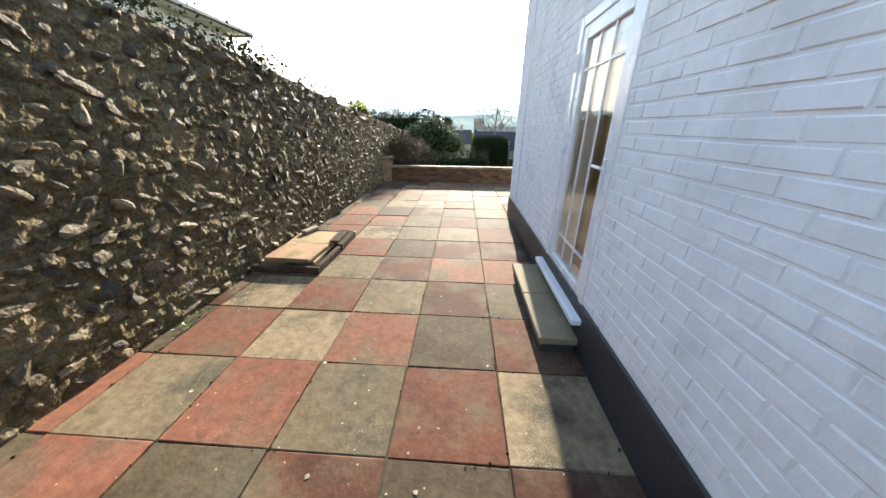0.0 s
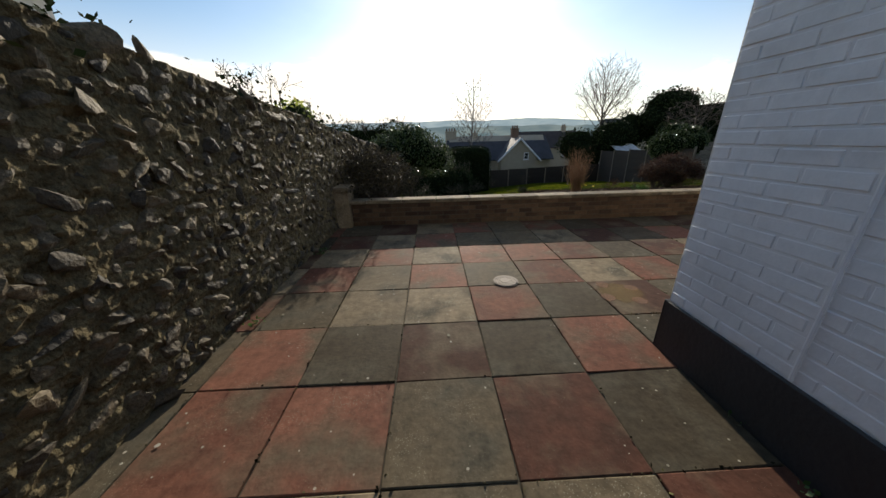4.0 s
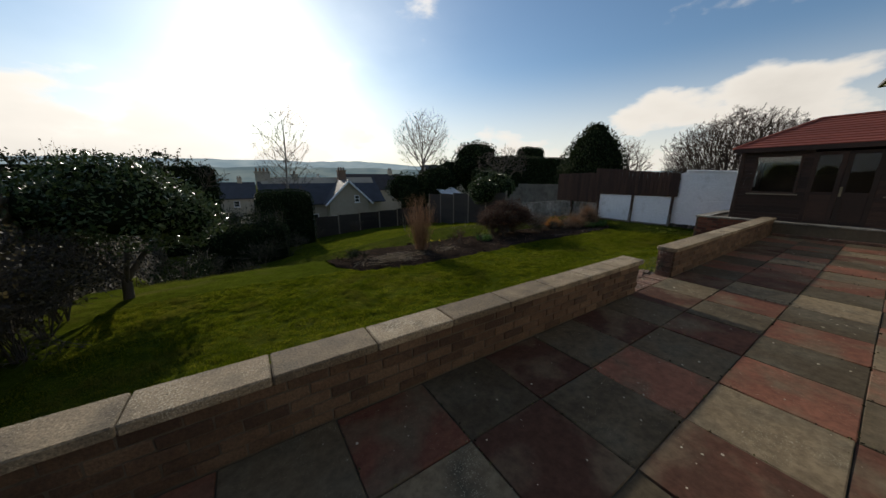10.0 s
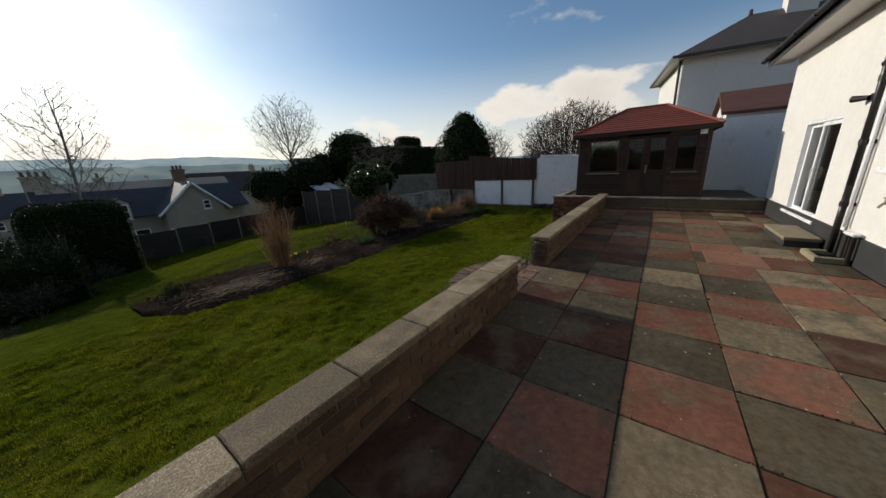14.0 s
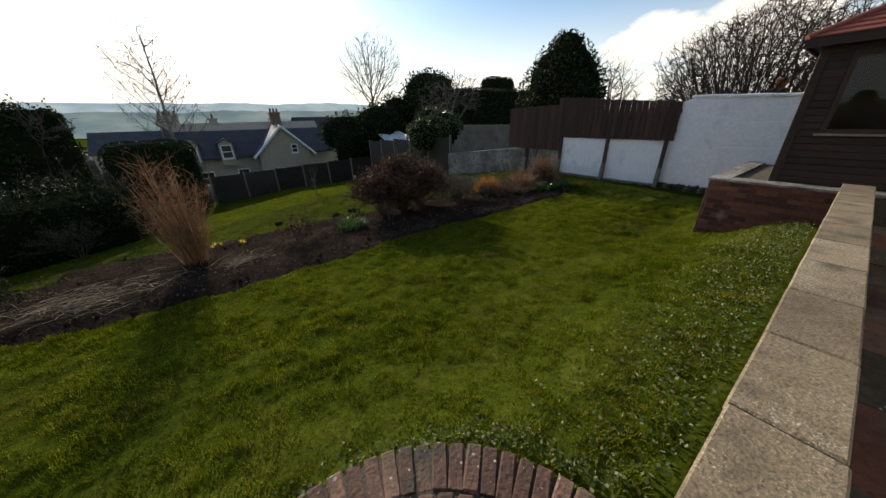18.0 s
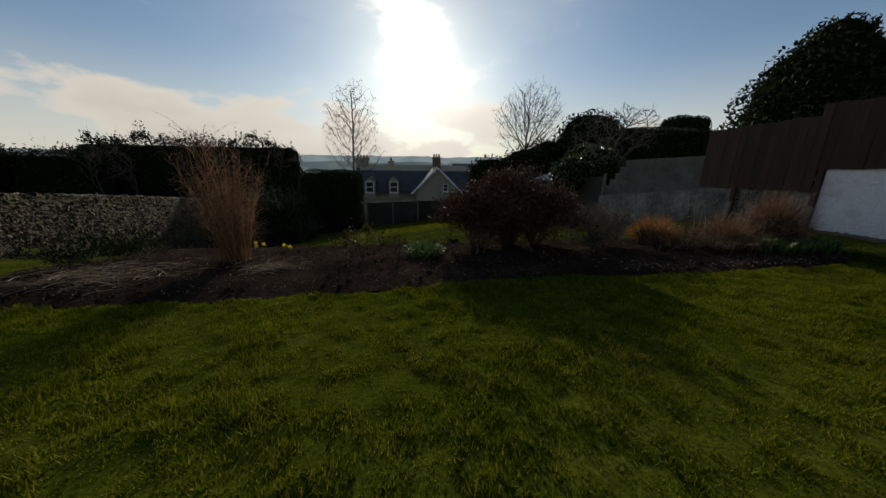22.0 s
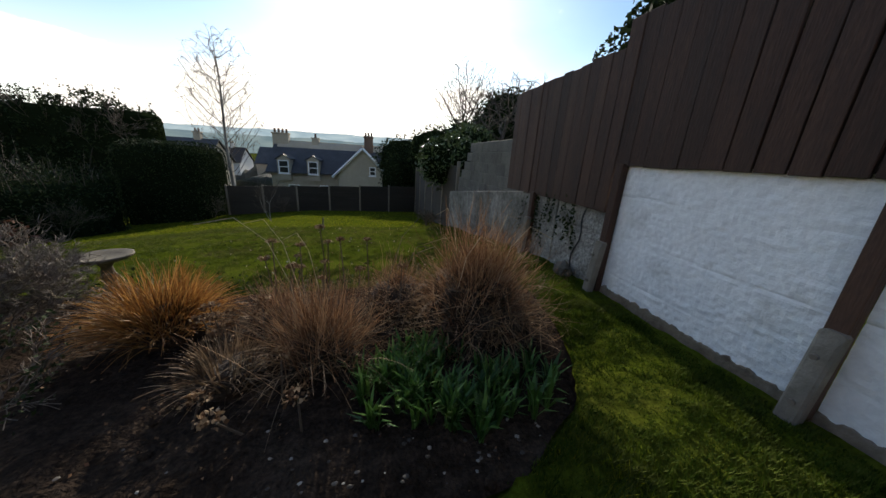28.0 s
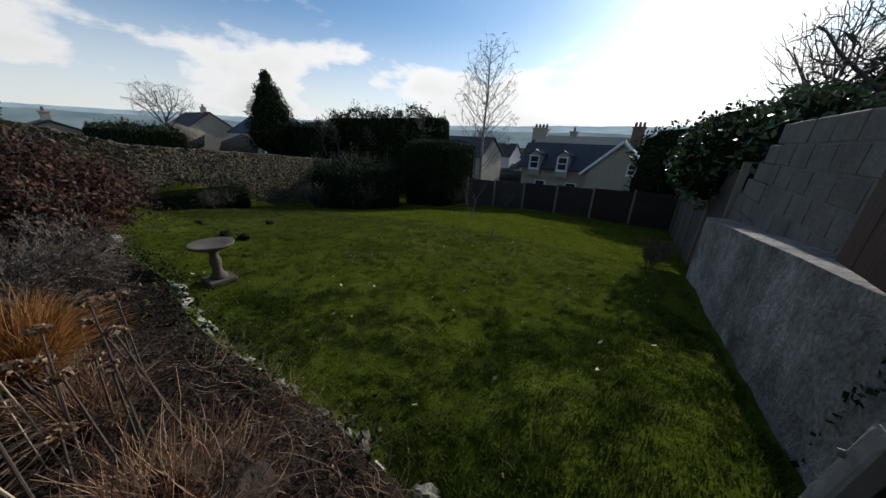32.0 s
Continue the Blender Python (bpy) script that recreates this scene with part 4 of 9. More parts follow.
# side door with leaded bars
sd = thing("side_door", "white plastic glazed side door with thin bars in the pane", "door", kind="structure", at=(0.95, 2.3, 0.28))
u0, u1, z0, z1 = SIDE_DOOR
bm = bmesh.new(); frame_bars(bm, on_side, u0, u1, z0, z1, 0.07, -0.012, 0.09); part("door_frame", bm, M["upvc"], sd)
bm = bmesh.new(); frame_bars(bm, on_side, u0 + 0.06, u1 - 0.06, z0 + 0.05, z1 - 0.06, 0.105, 0.0, 0.055); lf = part("door_leaf", bm, M["upvc"], sd)
g = part("pane", bm_box(*on_side(u0 + 0.15, u1 - 0.15, z0 + 0.14, z1 - 0.15, 0.022, 0.03)), M["glass"], lf); g.visible_shadow = False
bm = bmesh.new()
for k in (1, 2):
    uu = u0 + 0.165 + (u1 - u0 - 0.33) * k / 3
    box(bm, *on_side(uu - 0.008, uu + 0.008, z0 + 0.15, z1 - 0.16, 0.012, 0.02))
for zz in (z0 + 0.36, z1 - 0.36):
    box(bm, *on_side(u0 + 0.165, u1 - 0.165, zz - 0.008, zz + 0.008, 0.013, 0.021))
part("glazing_bars", bm, M["upvc"], lf)
part("door_sill", bm_box(0.80, 0.93, u0 - 0.07, u1 + 0.07, z0 - 0.045, z0 + 0.0, bevel=0.006), M["upvc"], sd)
bm = bmesh.new(); rod(bm, (0.86, u0 + 0.115, 1.30), (0.86, u0 + 0.24, 1.30), 0.011); rod(bm, (0.89, u0 + 0.115, 1.30), (0.86, u0 + 0.115, 1.30), 0.011)
box(bm, 0.872, 0.886, u0 + 0.09, u0 + 0.135, 1.13, 1.36, bevel=0.005); part("door_handle", bm, M["upvc"], lf)
for zz in (0.55, 1.25, 2.0):
    bm = bmesh.new(); rod(bm, (0.868, u1 - 0.06, zz - 0.06), (0.868, u1 - 0.06, zz + 0.06), 0.016); part("hinge", bm, M["upvc"], lf)

# kitchen window
wn = thing("window_1", "white plastic kitchen window with three lights and a deep sill", "window", kind="structure", at=(6.55, 5.3, 1.26))
u0, u1, z0, z1 = WINDOW
bm = bmesh.new(); frame_bars(bm, on_front, u0, u1, z0, z1, 0.055, 0.0, 0.08)
w3 = (u1 - u0) / 3
for k in (1, 2):
    box(bm, *on_front(u0 + w3 * k - 0.03, u0 + w3 * k + 0.03, z0 + 0.055, z1 - 0.055, 0.0, 0.08), bevel=0.005)
part("window_frame", bm, M["upvc"], wn)
for k in range(3):
    a, b = u0 + w3 * k + 0.04, u0 + w3 * (k + 1) - 0.04
    tops = [(z0 + 0.05, z1 - 0.05)] if k != 1 else [(z0 + 0.05, z0 + 0.50), (z0 + 0.52, z1 - 0.05)]
    for za, zb in tops:
        bm = bmesh.new(); frame_bars(bm, on_front, a, b, za, zb, 0.045, -0.01, 0.05); c = part("casement", bm, M["upvc"], wn)
        g = part("pane", bm_box(*on_front(a + 0.04, b - 0.04, za + 0.04, zb - 0.04, 0.018, 0.026)), M["glass"], c); g.visible_shadow = False
part("window_sill", bm_box(u0 - 0.09, u1 + 0.07, 5.30, 5.45, z0 - 0.075, z0 - 0.002, bevel=0.008), M["upvc"], wn)

# far patio door
d2 = thing("garden_door", "white plastic sliding door at the far end of the garden front", "door", kind="structure", at=(9.8, 5.3, 0.3))
u0, u1, z0, z1 = DOOR2
bm = bmesh.new(); frame_bars(bm, on_front, u0, u1, z0, z1, 0.06, 0.0, 0.12); part("door_frame", bm, M["upvc"], d2)
for a, b, d in ((u0 + 0.06, 9.86, 0.02), (9.78, u1 - 0.06, 0.07)):
    bm = bmesh.new(); frame_bars(bm, on_front, a, b, z0 + 0.05, z1 - 0.06, 0.065, d, d + 0.045); s = part("sliding_panel", bm, M["upvc"], d2)
    g = part("pane", bm_box(*on_front(a + 0.06, b - 0.06, z0 + 0.11, z1 - 0.12, d + 0.018, d + 0.026)), M["glass"], s); g.visible_shadow = False
part("door_sill", bm_box(u0 - 0.03, u1 + 0.03, 5.25, 5.42, z0 - 0.03, z0 + 0.02, bevel=0.006), M["upvc"], d2)
bm = bmesh.new(); pipe(bm, [(9.70, 5.345, 1.0), (9.70, 5.39, 1.0), (9.70, 5.39, 1.16), (9.70, 5.345, 1.16)], 0.01); part("handle", bm, M["upvc"], d2)

# ---- eaves, gutters, downpipes ----
M["soffit"] = material("soffit_board", [(0.62, 0.60, 0.56), (0.70, 0.68, 0.64)], 2, 0.6, 0.0)
M["slate"] = material("dark_roof_tile", [(0.035, 0.028, 0.026), (0.075, 0.06, 0.055)], 8, 0.8, 0.4, island=0.5, coords="World")
roof = thing("roof", "dark tiled roof slope above the garden front with white soffit", "roof", kind="structure")
part("soffit", bm_box(0.60, 12.55, 5.375, 5.75, 3.40, 3.44), M["soffit"], roof)
part("fascia", bm_box(0.60, 12.55, 5.75, 5.775, 3.38, 3.58), M["black_plastic"], roof)
bm = bmesh.new()
rows = 14
for k in range(rows):
    f0, f1 = k / rows, (k + 1) / rows
    ya, yb, za, zb = 5.81 - 4.42 * f0, 5.81 - 4.42 * f1 - 0.05, 3.55 + 2.9 * f0, 3.55 + 2.9 * f1
    x = 0.55
    while x < 12.6:
        w = 0.33
        vv = [bm.verts.new(p) for p in ((x, ya, za + 0.022), (x + w - 0.006, ya, za + 0.022), (x + w - 0.006, yb, zb + 0.012), (x, yb, zb + 0.012), (x, ya, za), (x + w - 0.006, ya, za))]
        bm.faces.new(vv[:4]); bm.faces.new((vv[4], vv[5], vv[1], vv[0]))
        x += w
tagged(part("roof_tiles", bm, M["slate"], roof), kind="stuff")
bm = bmesh.new()
for a, b in (((0.55, 6.00, 3.54), (0.55, 1.4, 6.44)), ):
    pass
vv = [bm.verts.new(p) for p in ((0.57, 5.79, 3.55), (12.58, 5.79, 3.55), (12.58, 1.4, 6.44), (0.57, 1.4, 6.44))]; bm.faces.new(vv)
part("roof_deck", bm, M["black_paint"], roof)


def gutter(name, a, b, r, label):
    t = thing(name, label, "gutter", at=a)
    bm = bmesh.new()
    a, b = Vector(a), Vector(b)
    side = (b - a).cross(Vector((0, 0, 1))).normalized()
    prof = [(-math.cos(q), -math.sin(q)) for q in np.linspace(0, math.pi, 9)]
    rows = [[bm.verts.new(p + side * (c * r) + Vector((0, 0, s * r))) for c, s in prof] for p in (a, b)]
    for k in range(8):
        bm.faces.new((rows[0][k], rows[0][k + 1], rows[1][k + 1], rows[1][k]))
    ob = part("trough", bm, M["black_plastic"], t, smooth=True)
    so = ob.modifiers.new("thick", "SOLIDIFY"); so.thickness = 0.006
    n = max(2, int((b - a).length / 0.9))
    for k in range(n):
        p = a + (b - a) * ((k + 0.5) / n)
        part("bracket", bm_box(p.x - 0.012, p.x + 0.012, p.y - r * 1.1, p.y + r * 1.1, p.z - r * 1.12, p.z + 0.012), M["black_plastic"], t)
    return t


gutter("gutter", (0.55, 5.84, 3.53), (12.6, 5.84, 3.53), 0.055, "black plastic gutter along the eaves of the house")
gutter("gutter", (5.42, 5.44, 2.56), (8.05, 5.44, 2.48), 0.06, "black plastic gutter fixed to the wall above the kitchen window")


def downpipe(x, z_top, z_low, hopper, label):
    t = thing("downpipe", label, "downpipe", group="downpipes on the garden front", at=(x, 5.45, z_low))
    bm = bmesh.new(); pipe(bm, [(x, 5.82, z_top), (x, 5.78, z_top - 0.12), (x, 5.46, z_top - 0.30), (x, 5.455, 1.0), (x, 5.455, z_low)] if z_top > 3 else [(x, 5.455, z_top), (x, 5.455, z_low)], 0.036, 12)
    part("pipe", bm, M["black_plastic"], t, smooth=True)
    for z in (0.75, 1.55, 2.3, 2.9):
        if z < z_top - 0.35:
            bm = bmesh.new(); rod(bm, (x, 5.455, z - 0.035), (x, 5.455, z + 0.035), 0.045, sides=14); box(bm, x - 0.07, x + 0.07, 5.372, 5.40, z - 0.025, z + 0.025)
            part("pipe_bracket", bm, M["black_plastic"], t)
    if hopper:
        bm = bm_box(x - 0.10, x + 0.10, 5.38, 5.56, 2.37, 2.56, bevel=0.012)
        part("hopper_head", bm, M["black_plastic"], t)
    return t


downpipe(5.40, 3.52, 0.06, True, "black downpipe with a square hopper head beside the kitchen window")
downpipe(8.02, 3.52, 0.06, False, "black downpipe between the window and the far door")
wp = thing("waste_pipe", "white plastic waste pipe running down under the gutter", "pipe", at=(7.6, 5.42, 2.3))
bm = bmesh.new(); pipe(bm, [(5.75, 5.42, 2.44), (7.75, 5.42, 2.30), (7.93, 5.42, 2.22), (7.93, 5.42, 0.45)], 0.02); part("pipe", bm, M["upvc"], wp, smooth=True)
lamp = thing("wall_lamp", "small dark metal spotlight on the white wall", "lamp", at=(8.4, 5.42, 2.12))
bm = bmesh.new(); rod(bm, (8.4, 5.37, 2.12), (8.4, 5.39, 2.12), 0.05, sides=16); part("rose", bm, M["black_plastic"], lamp)
bm = bmesh.new(); rod(bm, (8.42, 5.40, 2.12), (8.55, 5.50, 2.13), 0.03, 0.045, sides=14); part("lamp_head", bm, M["black_plastic"], lamp)
tap = thing("garden_tap", "small white-painted garden tap on the wall", "tap", at=(7.2, 5.42, 0.84))
bm = bmesh.new(); pipe(bm, [(7.2, 5.37, 0.86), (7.2, 5.44, 0.86), (7.2, 5.47, 0.81)], 0.013); part("spout", bm, M["step_stone"], tap)
bm = bmesh.new(); rod(bm, (7.2, 5.43, 0.86), (7.2, 5.43, 0.92), 0.008); rod(bm, (7.165, 5.43, 0.92), (7.235, 5.43, 0.92), 0.009); part("tap_handle", bm, M["step_stone"], tap)
cable = thing("cable", "thin white cable drooping under the patio door sill", "cable", at=(2.9, 5.41, 0.2))
bm = bmesh.new()
pts = [(4.05 - 2.3 * k / 12, 5.402, 0.235 - 0.05 * math.sin(math.pi * k / 12) + 0.006 * math.sin(k * 2.3)) for k in range(13)]
pipe(bm, pts, 0.006, 6); part("cord", bm, M["upvc"], cable)
strip = thing("corner_cable", "grey vertical cable clipped to the painted brick wall", "cable", at=(0.875, 4.67, 0.4))
bm = bmesh.new(); pipe(bm, [(0.874, 4.66, 0.385), (0.874, 4.68, 1.9), (0.874, 4.70, 3.4)], 0.009, 8); part("cord", bm, M["upvc"], strip)

# ---- steps and small fittings on the terrace ----
def stone_step(x0, x1, y0, y1, h, n, along, label, at):
    t = thing("doorstep", label, "step", group="doorsteps", at=at)
    part("step_base", bm_box(x0 + 0.02, x1 - 0.02, y0 + 0.02, y1 - 0.02, 0.0, h - 0.05), M["black_paint"], t)
    for k in range(n):
        if along == "y":
            a, b = y0 + (y1 - y0) * k / n, y0 + (y1 - y0) * (k + 1) / n
            bm = bm_box(x0, x1, a + 0.003, b - 0.003, h - 0.055, h, bevel=0.007)
        else:
            a, b = x0 + (x1 - x0) * k / n, x0 + (x1 - x0) * (k + 1) / n
            bm = bm_box(a + 0.003, b - 0.003, y0, y1, h - 0.055, h, bevel=0.007)
        part("tread", bm, M["step_stone"], t)


stone_step(0.59, 0.865, 1.70, 2.97, 0.135, 2, "y", "low doorstep of two pale stone slabs at the side door", (0.75, 2.3, 0))
stone_step(2.74, 3.95, 5.42, 5.79, 0.15, 2, "x", "low doorstep of two pale stone slabs at the patio door", (3.3, 5.6, 0))
stone_step(8.40, 9.55, 5.42, 5.83, 0.16, 2, "x", "low doorstep of pale stone slabs at the far door", (9.0, 5.6, 0))


def gully(x, w, label):
    t = thing("drain_gully", label, "drain", group="drain gullies along the wall", at=(x, 5.55, 0))
    for a in ((x - w / 2, x + w / 2, 5.66, 5.72), (x - w / 2, x - w / 2 + 0.06, 5.40, 5.66), (x + w / 2 - 0.06, x + w / 2, 5.40, 5.66)):
        part("kerb_stone", bm_box(*a, 0.0, 0.085, bevel=0.01), M["step_stone"], t)
    bm = bm_box(x - w / 2 + 0.06, x + w / 2 - 0.06, 5.40, 5.66, 0.0, 0.02)
    for k in range(7):
        xx = x - w / 2 + 0.09 + (w - 0.18) * k / 6
        box(bm, xx - 0.008, xx + 0.008, 5.41, 5.65, 0.02, 0.032)
    part("grating", bm, M["black_plastic"], t)


gully(5.48, 0.44, "kerbed drain gully below the downpipe")
gully(7.80, 0.50, "kerbed drain gully below the second downpipe")
bm = bmesh.new(); rod(bm, (7.62, 5.44, 0.03), (7.62, 5.44, 0.40), 0.022); rod(bm, (7.70, 5.44, 0.03), (7.70, 5.44, 0.40), 0.022); rod(bm, (7.54, 5.44, 0.03), (7.54, 5.44, 0.38), 0.022)
wq = thing("waste_outlets", "three dark waste pipes dropping into the gully", "pipe", at=(7.6, 5.44, 0.03)); part("pipes", bm, M["black_plastic"], wq)
wt = part("white_elbow", bm_box(7.50, 7.74, 5.40, 5.48, 0.39, 0.43, bevel=0.012), M["upvc"], wq)

drain = thing("drain_cover", "round cast iron drain cover set in the paving", "drain cover", at=(0.06, 6.45, 0))
bm = bmesh.new(); rod(bm, (0.06, 6.45, -0.005), (0.06, 6.45, 0.014), 0.132, 0.128, sides=44); part("cover_ring", bm, M["iron"], drain)
bm = bmesh.new()
for k in range(-6, 7):
    h = math.sqrt(max(0, 0.118 ** 2 - (k * 0.018) ** 2))
    if h > 0.01:
        box(bm, 0.06 + k * 0.018 - 0.005, 0.06 + k * 0.018 + 0.005, 6.45 - h, 6.45 + h, 0.012, 0.019)
        box(bm, 0.06 - h, 0.06 + h, 6.45 + k * 0.018 - 0.005, 6.45 + k * 0.018 + 0.005, 0.0115, 0.0185)
part("grip_pattern", bm, M["iron"], drain)
bm = bmesh.new(); rod(bm, (0.06, 6.45, 0.01), (0.06, 6.45, 0.0205), 0.05, sides=28); part("cover_boss", bm, M["iron"], drain)
mh = thing("manhole_cover", "rusty rectangular manhole cover set in the paving", "manhole cover", at=(7.3, 6.55, 0))
part("cover_frame", bm_box(6.93, 7.66, 6.22, 6.86, -0.02, 0.010, bevel=0.004), M["rust"], mh)
part("cover_plate", bm_box(6.98, 7.61, 6.27, 6.81, 0.0, 0.016, bevel=0.004), M["rust"], mh)
for xx in (7.05, 7.54):
    bm = bmesh.new(); rod(bm, (xx, 6.54, 0.012), (xx, 6.54, 0.019), 0.022, sides=12); part("key_hole", bm, M["black_paint"], mh)

# stacked slabs and timbers beside the flint wall
pl = thing("slab_stack", "loose buff paving slabs with moss inside a low dark kerb", "slab stack", at=(-1.93, 3.35, 0))
M["dark_kerb"] = material("dark_kerb", [(0.022, 0.016, 0.012), (0.055, 0.040, 0.030), (0.11, 0.085, 0.065)], 8, 0.9, 0.8, 40, coords="World", grain=(50, 0.4), spec=0.1)
M["pink_slab"] = material("buff_pink_slab", [(0.17, 0.095, 0.052), (0.30, 0.175, 0.10), (0.37, 0.235, 0.15)], 4, 0.8, 0.4, 50, coords="World", patch=((0.15, 0.125, 0.04), 3.2, 0.52, 0.70), grain=(40, 0.2))
part("kerb", bm_box(-2.30, -1.54, 2.76, 2.82, 0.0, 0.085, bevel=0.01), M["dark_kerb"], pl)
part("kerb", bm_box(-1.60, -1.54, 2.822, 3.42, 0.0, 0.085, bevel=0.01, turn=Matrix.Rotation(-0.015, 4, "Z")), M["dark_kerb"], pl)
part("kerb", bm_box(-1.61, -1.535, 3.43, 3.93, 0.0, 0.10, bevel=0.012, turn=Matrix.Rotation(0.03, 4, "Z")), M["dark_kerb"], pl)
part("kerb", bm_box(-2.30, -1.54, 3.935, 3.985, 0.0, 0.10, bevel=0.008), M["black_paint"], pl)
part("packing", bm_box(-2.29, -1.62, 2.84, 3.92, 0.0, 0.035, bevel=0.004), M["soil"], pl)
part("loose_slab", bm_box(-2.29, -1.66, 2.90, 3.40, 0.035, 0.082, bevel=0.008, turn=Matrix.Rotation(0.03, 4, "Z")), M["mossy_slab"], pl)
part("loose_slab", bm_box(-2.22, -1.67, 2.87, 3.36, 0.085, 0.135, bevel=0.009, turn=Matrix.Rotation(-0.04, 4, "Z")), M["pink_slab"], pl)
part("loose_slab", bm_box(-2.27, -1.66, 3.42, 3.90, 0.045, 0.105, bevel=0.008, turn=Matrix.Rotation(0.03, 4, "Z")), M["mossy_slab"], pl)
part("timber", bm_box(-1.72, -1.60, 3.46, 3.92, 0.107, 0.135, bevel=0.008, turn=Matrix.Rotation(0.05, 4, "Z") @ Matrix.Rotation(0.05, 4, "Y")), M["dark_kerb"], pl)
part("wood_offcut", bm_box(-2.2, -2.1, 3.72, 3.98, 0.11, 0.16, bevel=0.01, turn=Matrix.Rotation(-0.3, 4, "Z")), M["step_stone"], pl)
# ---- summerhouse on its brick base ----
base = thing("brick_base", "red brick retaining base under the summerhouse with a flat concrete edge", "brick base", kind="structure")
bx0, bx1, by0, by1, bz1 = 11.86, 14.66, 5.40, 10.38, 0.36
part("base_core", bm_box(bx0 + 0.003, bx1, by0, by1 - 0.002, -0.85, bz1 - 0.045), M["mortar"], base)
brick_face(base, M["red_brick"], bx0, bx1, -0.80, bz1 - 0.04, lambda u, z: (Vector((u, by1 - 0.02, z)), IDENT), course=0.0745, limit=150, near=(12.5, 0))
brick_face(base, M["red_brick"], 8.99, by1 - 0.03, -0.80, bz1 - 0.04, lambda u, z: (Vector((bx0 + 0.02, u, z)), TURN_X), course=0.0745, limit=120, near=(9.9, 0))
brick_face(base, M["red_brick"], by0, 8.80, 0.0, bz1 - 0.10, lambda u, z: (Vector((bx0 + 0.14, u, z)), TURN_X), course=0.0745, limit=60, near=(8, 0))
for k in range(5):
    a = bx0 - 0.03 + k * 0.56
    part("edge_slab", bm_box(a + 0.004, a + 0.556, by1 - 0.24, by1 + 0.03, bz1 - 0.04, bz1, bevel=0.006), M["concrete"], base)
for k in range(8):
    a = by0 + k * 0.60
    part("edge_slab", bm_box(bx0 - 0.03, bx0 + 0.27, a + 0.004, min(a + 0.598, by1 - 0.245), bz1 - 0.04, bz1 - 0.001, bevel=0.006), M["concrete"], base)
part("lower_step", bm_box(bx0 - 0.10, bx0 - 0.006, 5.40, 8.76, 0.0, 0.07, bevel=0.01), M["old_brick"], base)

sh = thing("summerhouse", "dark brown timber summerhouse with a red hipped roof and double doors", "summerhouse", at=(13.3, 8.1, 0.36))
sx0, sx1, sy0, sy1, sz0, sz1 = 12.15, 14.45, 6.62, 9.70, 0.36, 2.20


def plank_wall(name, put, u0, u1, z0, z1, holes, parent):
    """Horizontal boards with openings left free."""
    w = None
    z = z0
    while z < z1 - 0.02:
        zb = min(z + 0.092, z1)
        spans = [(u0, u1)]
        for h in holes:
            if h[2] < zb - 0.01 and h[3] > z + 0.01:
                spans = [s for a, b in spans for s in ((a, min(b, h[0])), (max(a, h[1]), b)) if s[1] - s[0] > 0.02]
        for a, b in spans:
            bm = bmesh.new()
            box(bm, *put(a, b, z + 0.003, zb, 0.0, 0.022), bevel=0.005)
            part("board", bm, M["shed_wood"], parent)
        z += 0.092


def on_sh_front(u0, u1, z0, z1, d0, d1):
    return (sx0 - d1, sx0 - d0, u0, u1, z0, z1)


def on_sh_garden(u0, u1, z0, z1, d0, d1):
    return (u0, u1, sy1 + d0, sy1 + d1, z0, z1)


def on_sh_south(u0, u1, z0, z1, d0, d1):
    return (u0, u1, sy0 - d1, sy0 - d0, z0, z1)


f_holes = [(8.60, 9.45, 1.05, 2.02), (7.45, 8.45, 0.36, 2.05), (6.80, 7.30, 1.05, 2.02)]
plank_wall("front", on_sh_front, sy0, sy1, sz0, sz1, f_holes, sh)
g_holes = [(12.45, 14.15, 1.12, 2.02)]
plank_wall("garden_side", on_sh_garden, sx0, sx1, sz0, sz1, g_holes, sh)
plank_wall("south_side", on_sh_south, sx0, sx1, sz0, sz1, [], sh)
part("back_wall", bm_box(sx1 - 0.03, sx1, sy0, sy1, sz0, sz1), M["shed_wood"], sh)
part("floor_boards", bm_box(sx0, sx1, sy0, sy1, sz0, sz0 + 0.05), M["shed_wood"], sh)
for x, y in ((sx0, sy0), (sx0, sy1), (sx1, sy0), (sx1, sy1)):
    part("corner_post", bm_box(x - 0.045, x + 0.045, y - 0.045, y + 0.045, sz0, sz1, bevel=0.005), M["shed_wood"], sh)


def shed_window(put, u0, u1, z0, z1, n):
    bm = bmesh.new(); frame_bars(bm, put, u0, u1, z0, z1, 0.055, -0.02, 0.04)
    for k in range(1, n):
        uu = u0 + (u1 - u0) * k / n
        box(bm, *put(uu - 0.03, uu + 0.03, z0, z1, -0.02, 0.038), bevel=0.004)
    w = part("window_frame", bm, M["shed_wood"], sh)
    for k in range(n):
        a, b = u0 + (u1 - u0) * k / n + 0.03, u0 + (u1 - u0) * (k + 1) / n - 0.03
        bm = bmesh.new(); box(bm, *put(a, b, z0 + 0.05, z1 - 0.05, 0.0, 0.005)); g = part("pane", bm, M["glass"], w)
    bm = bmesh.new(); box(bm, *put(u0 - 0.04, u1 + 0.04, z0 - 0.03, z0, -0.02, 0.07), bevel=0.004); part("window_sill", bm, M["wood_grey"], w)


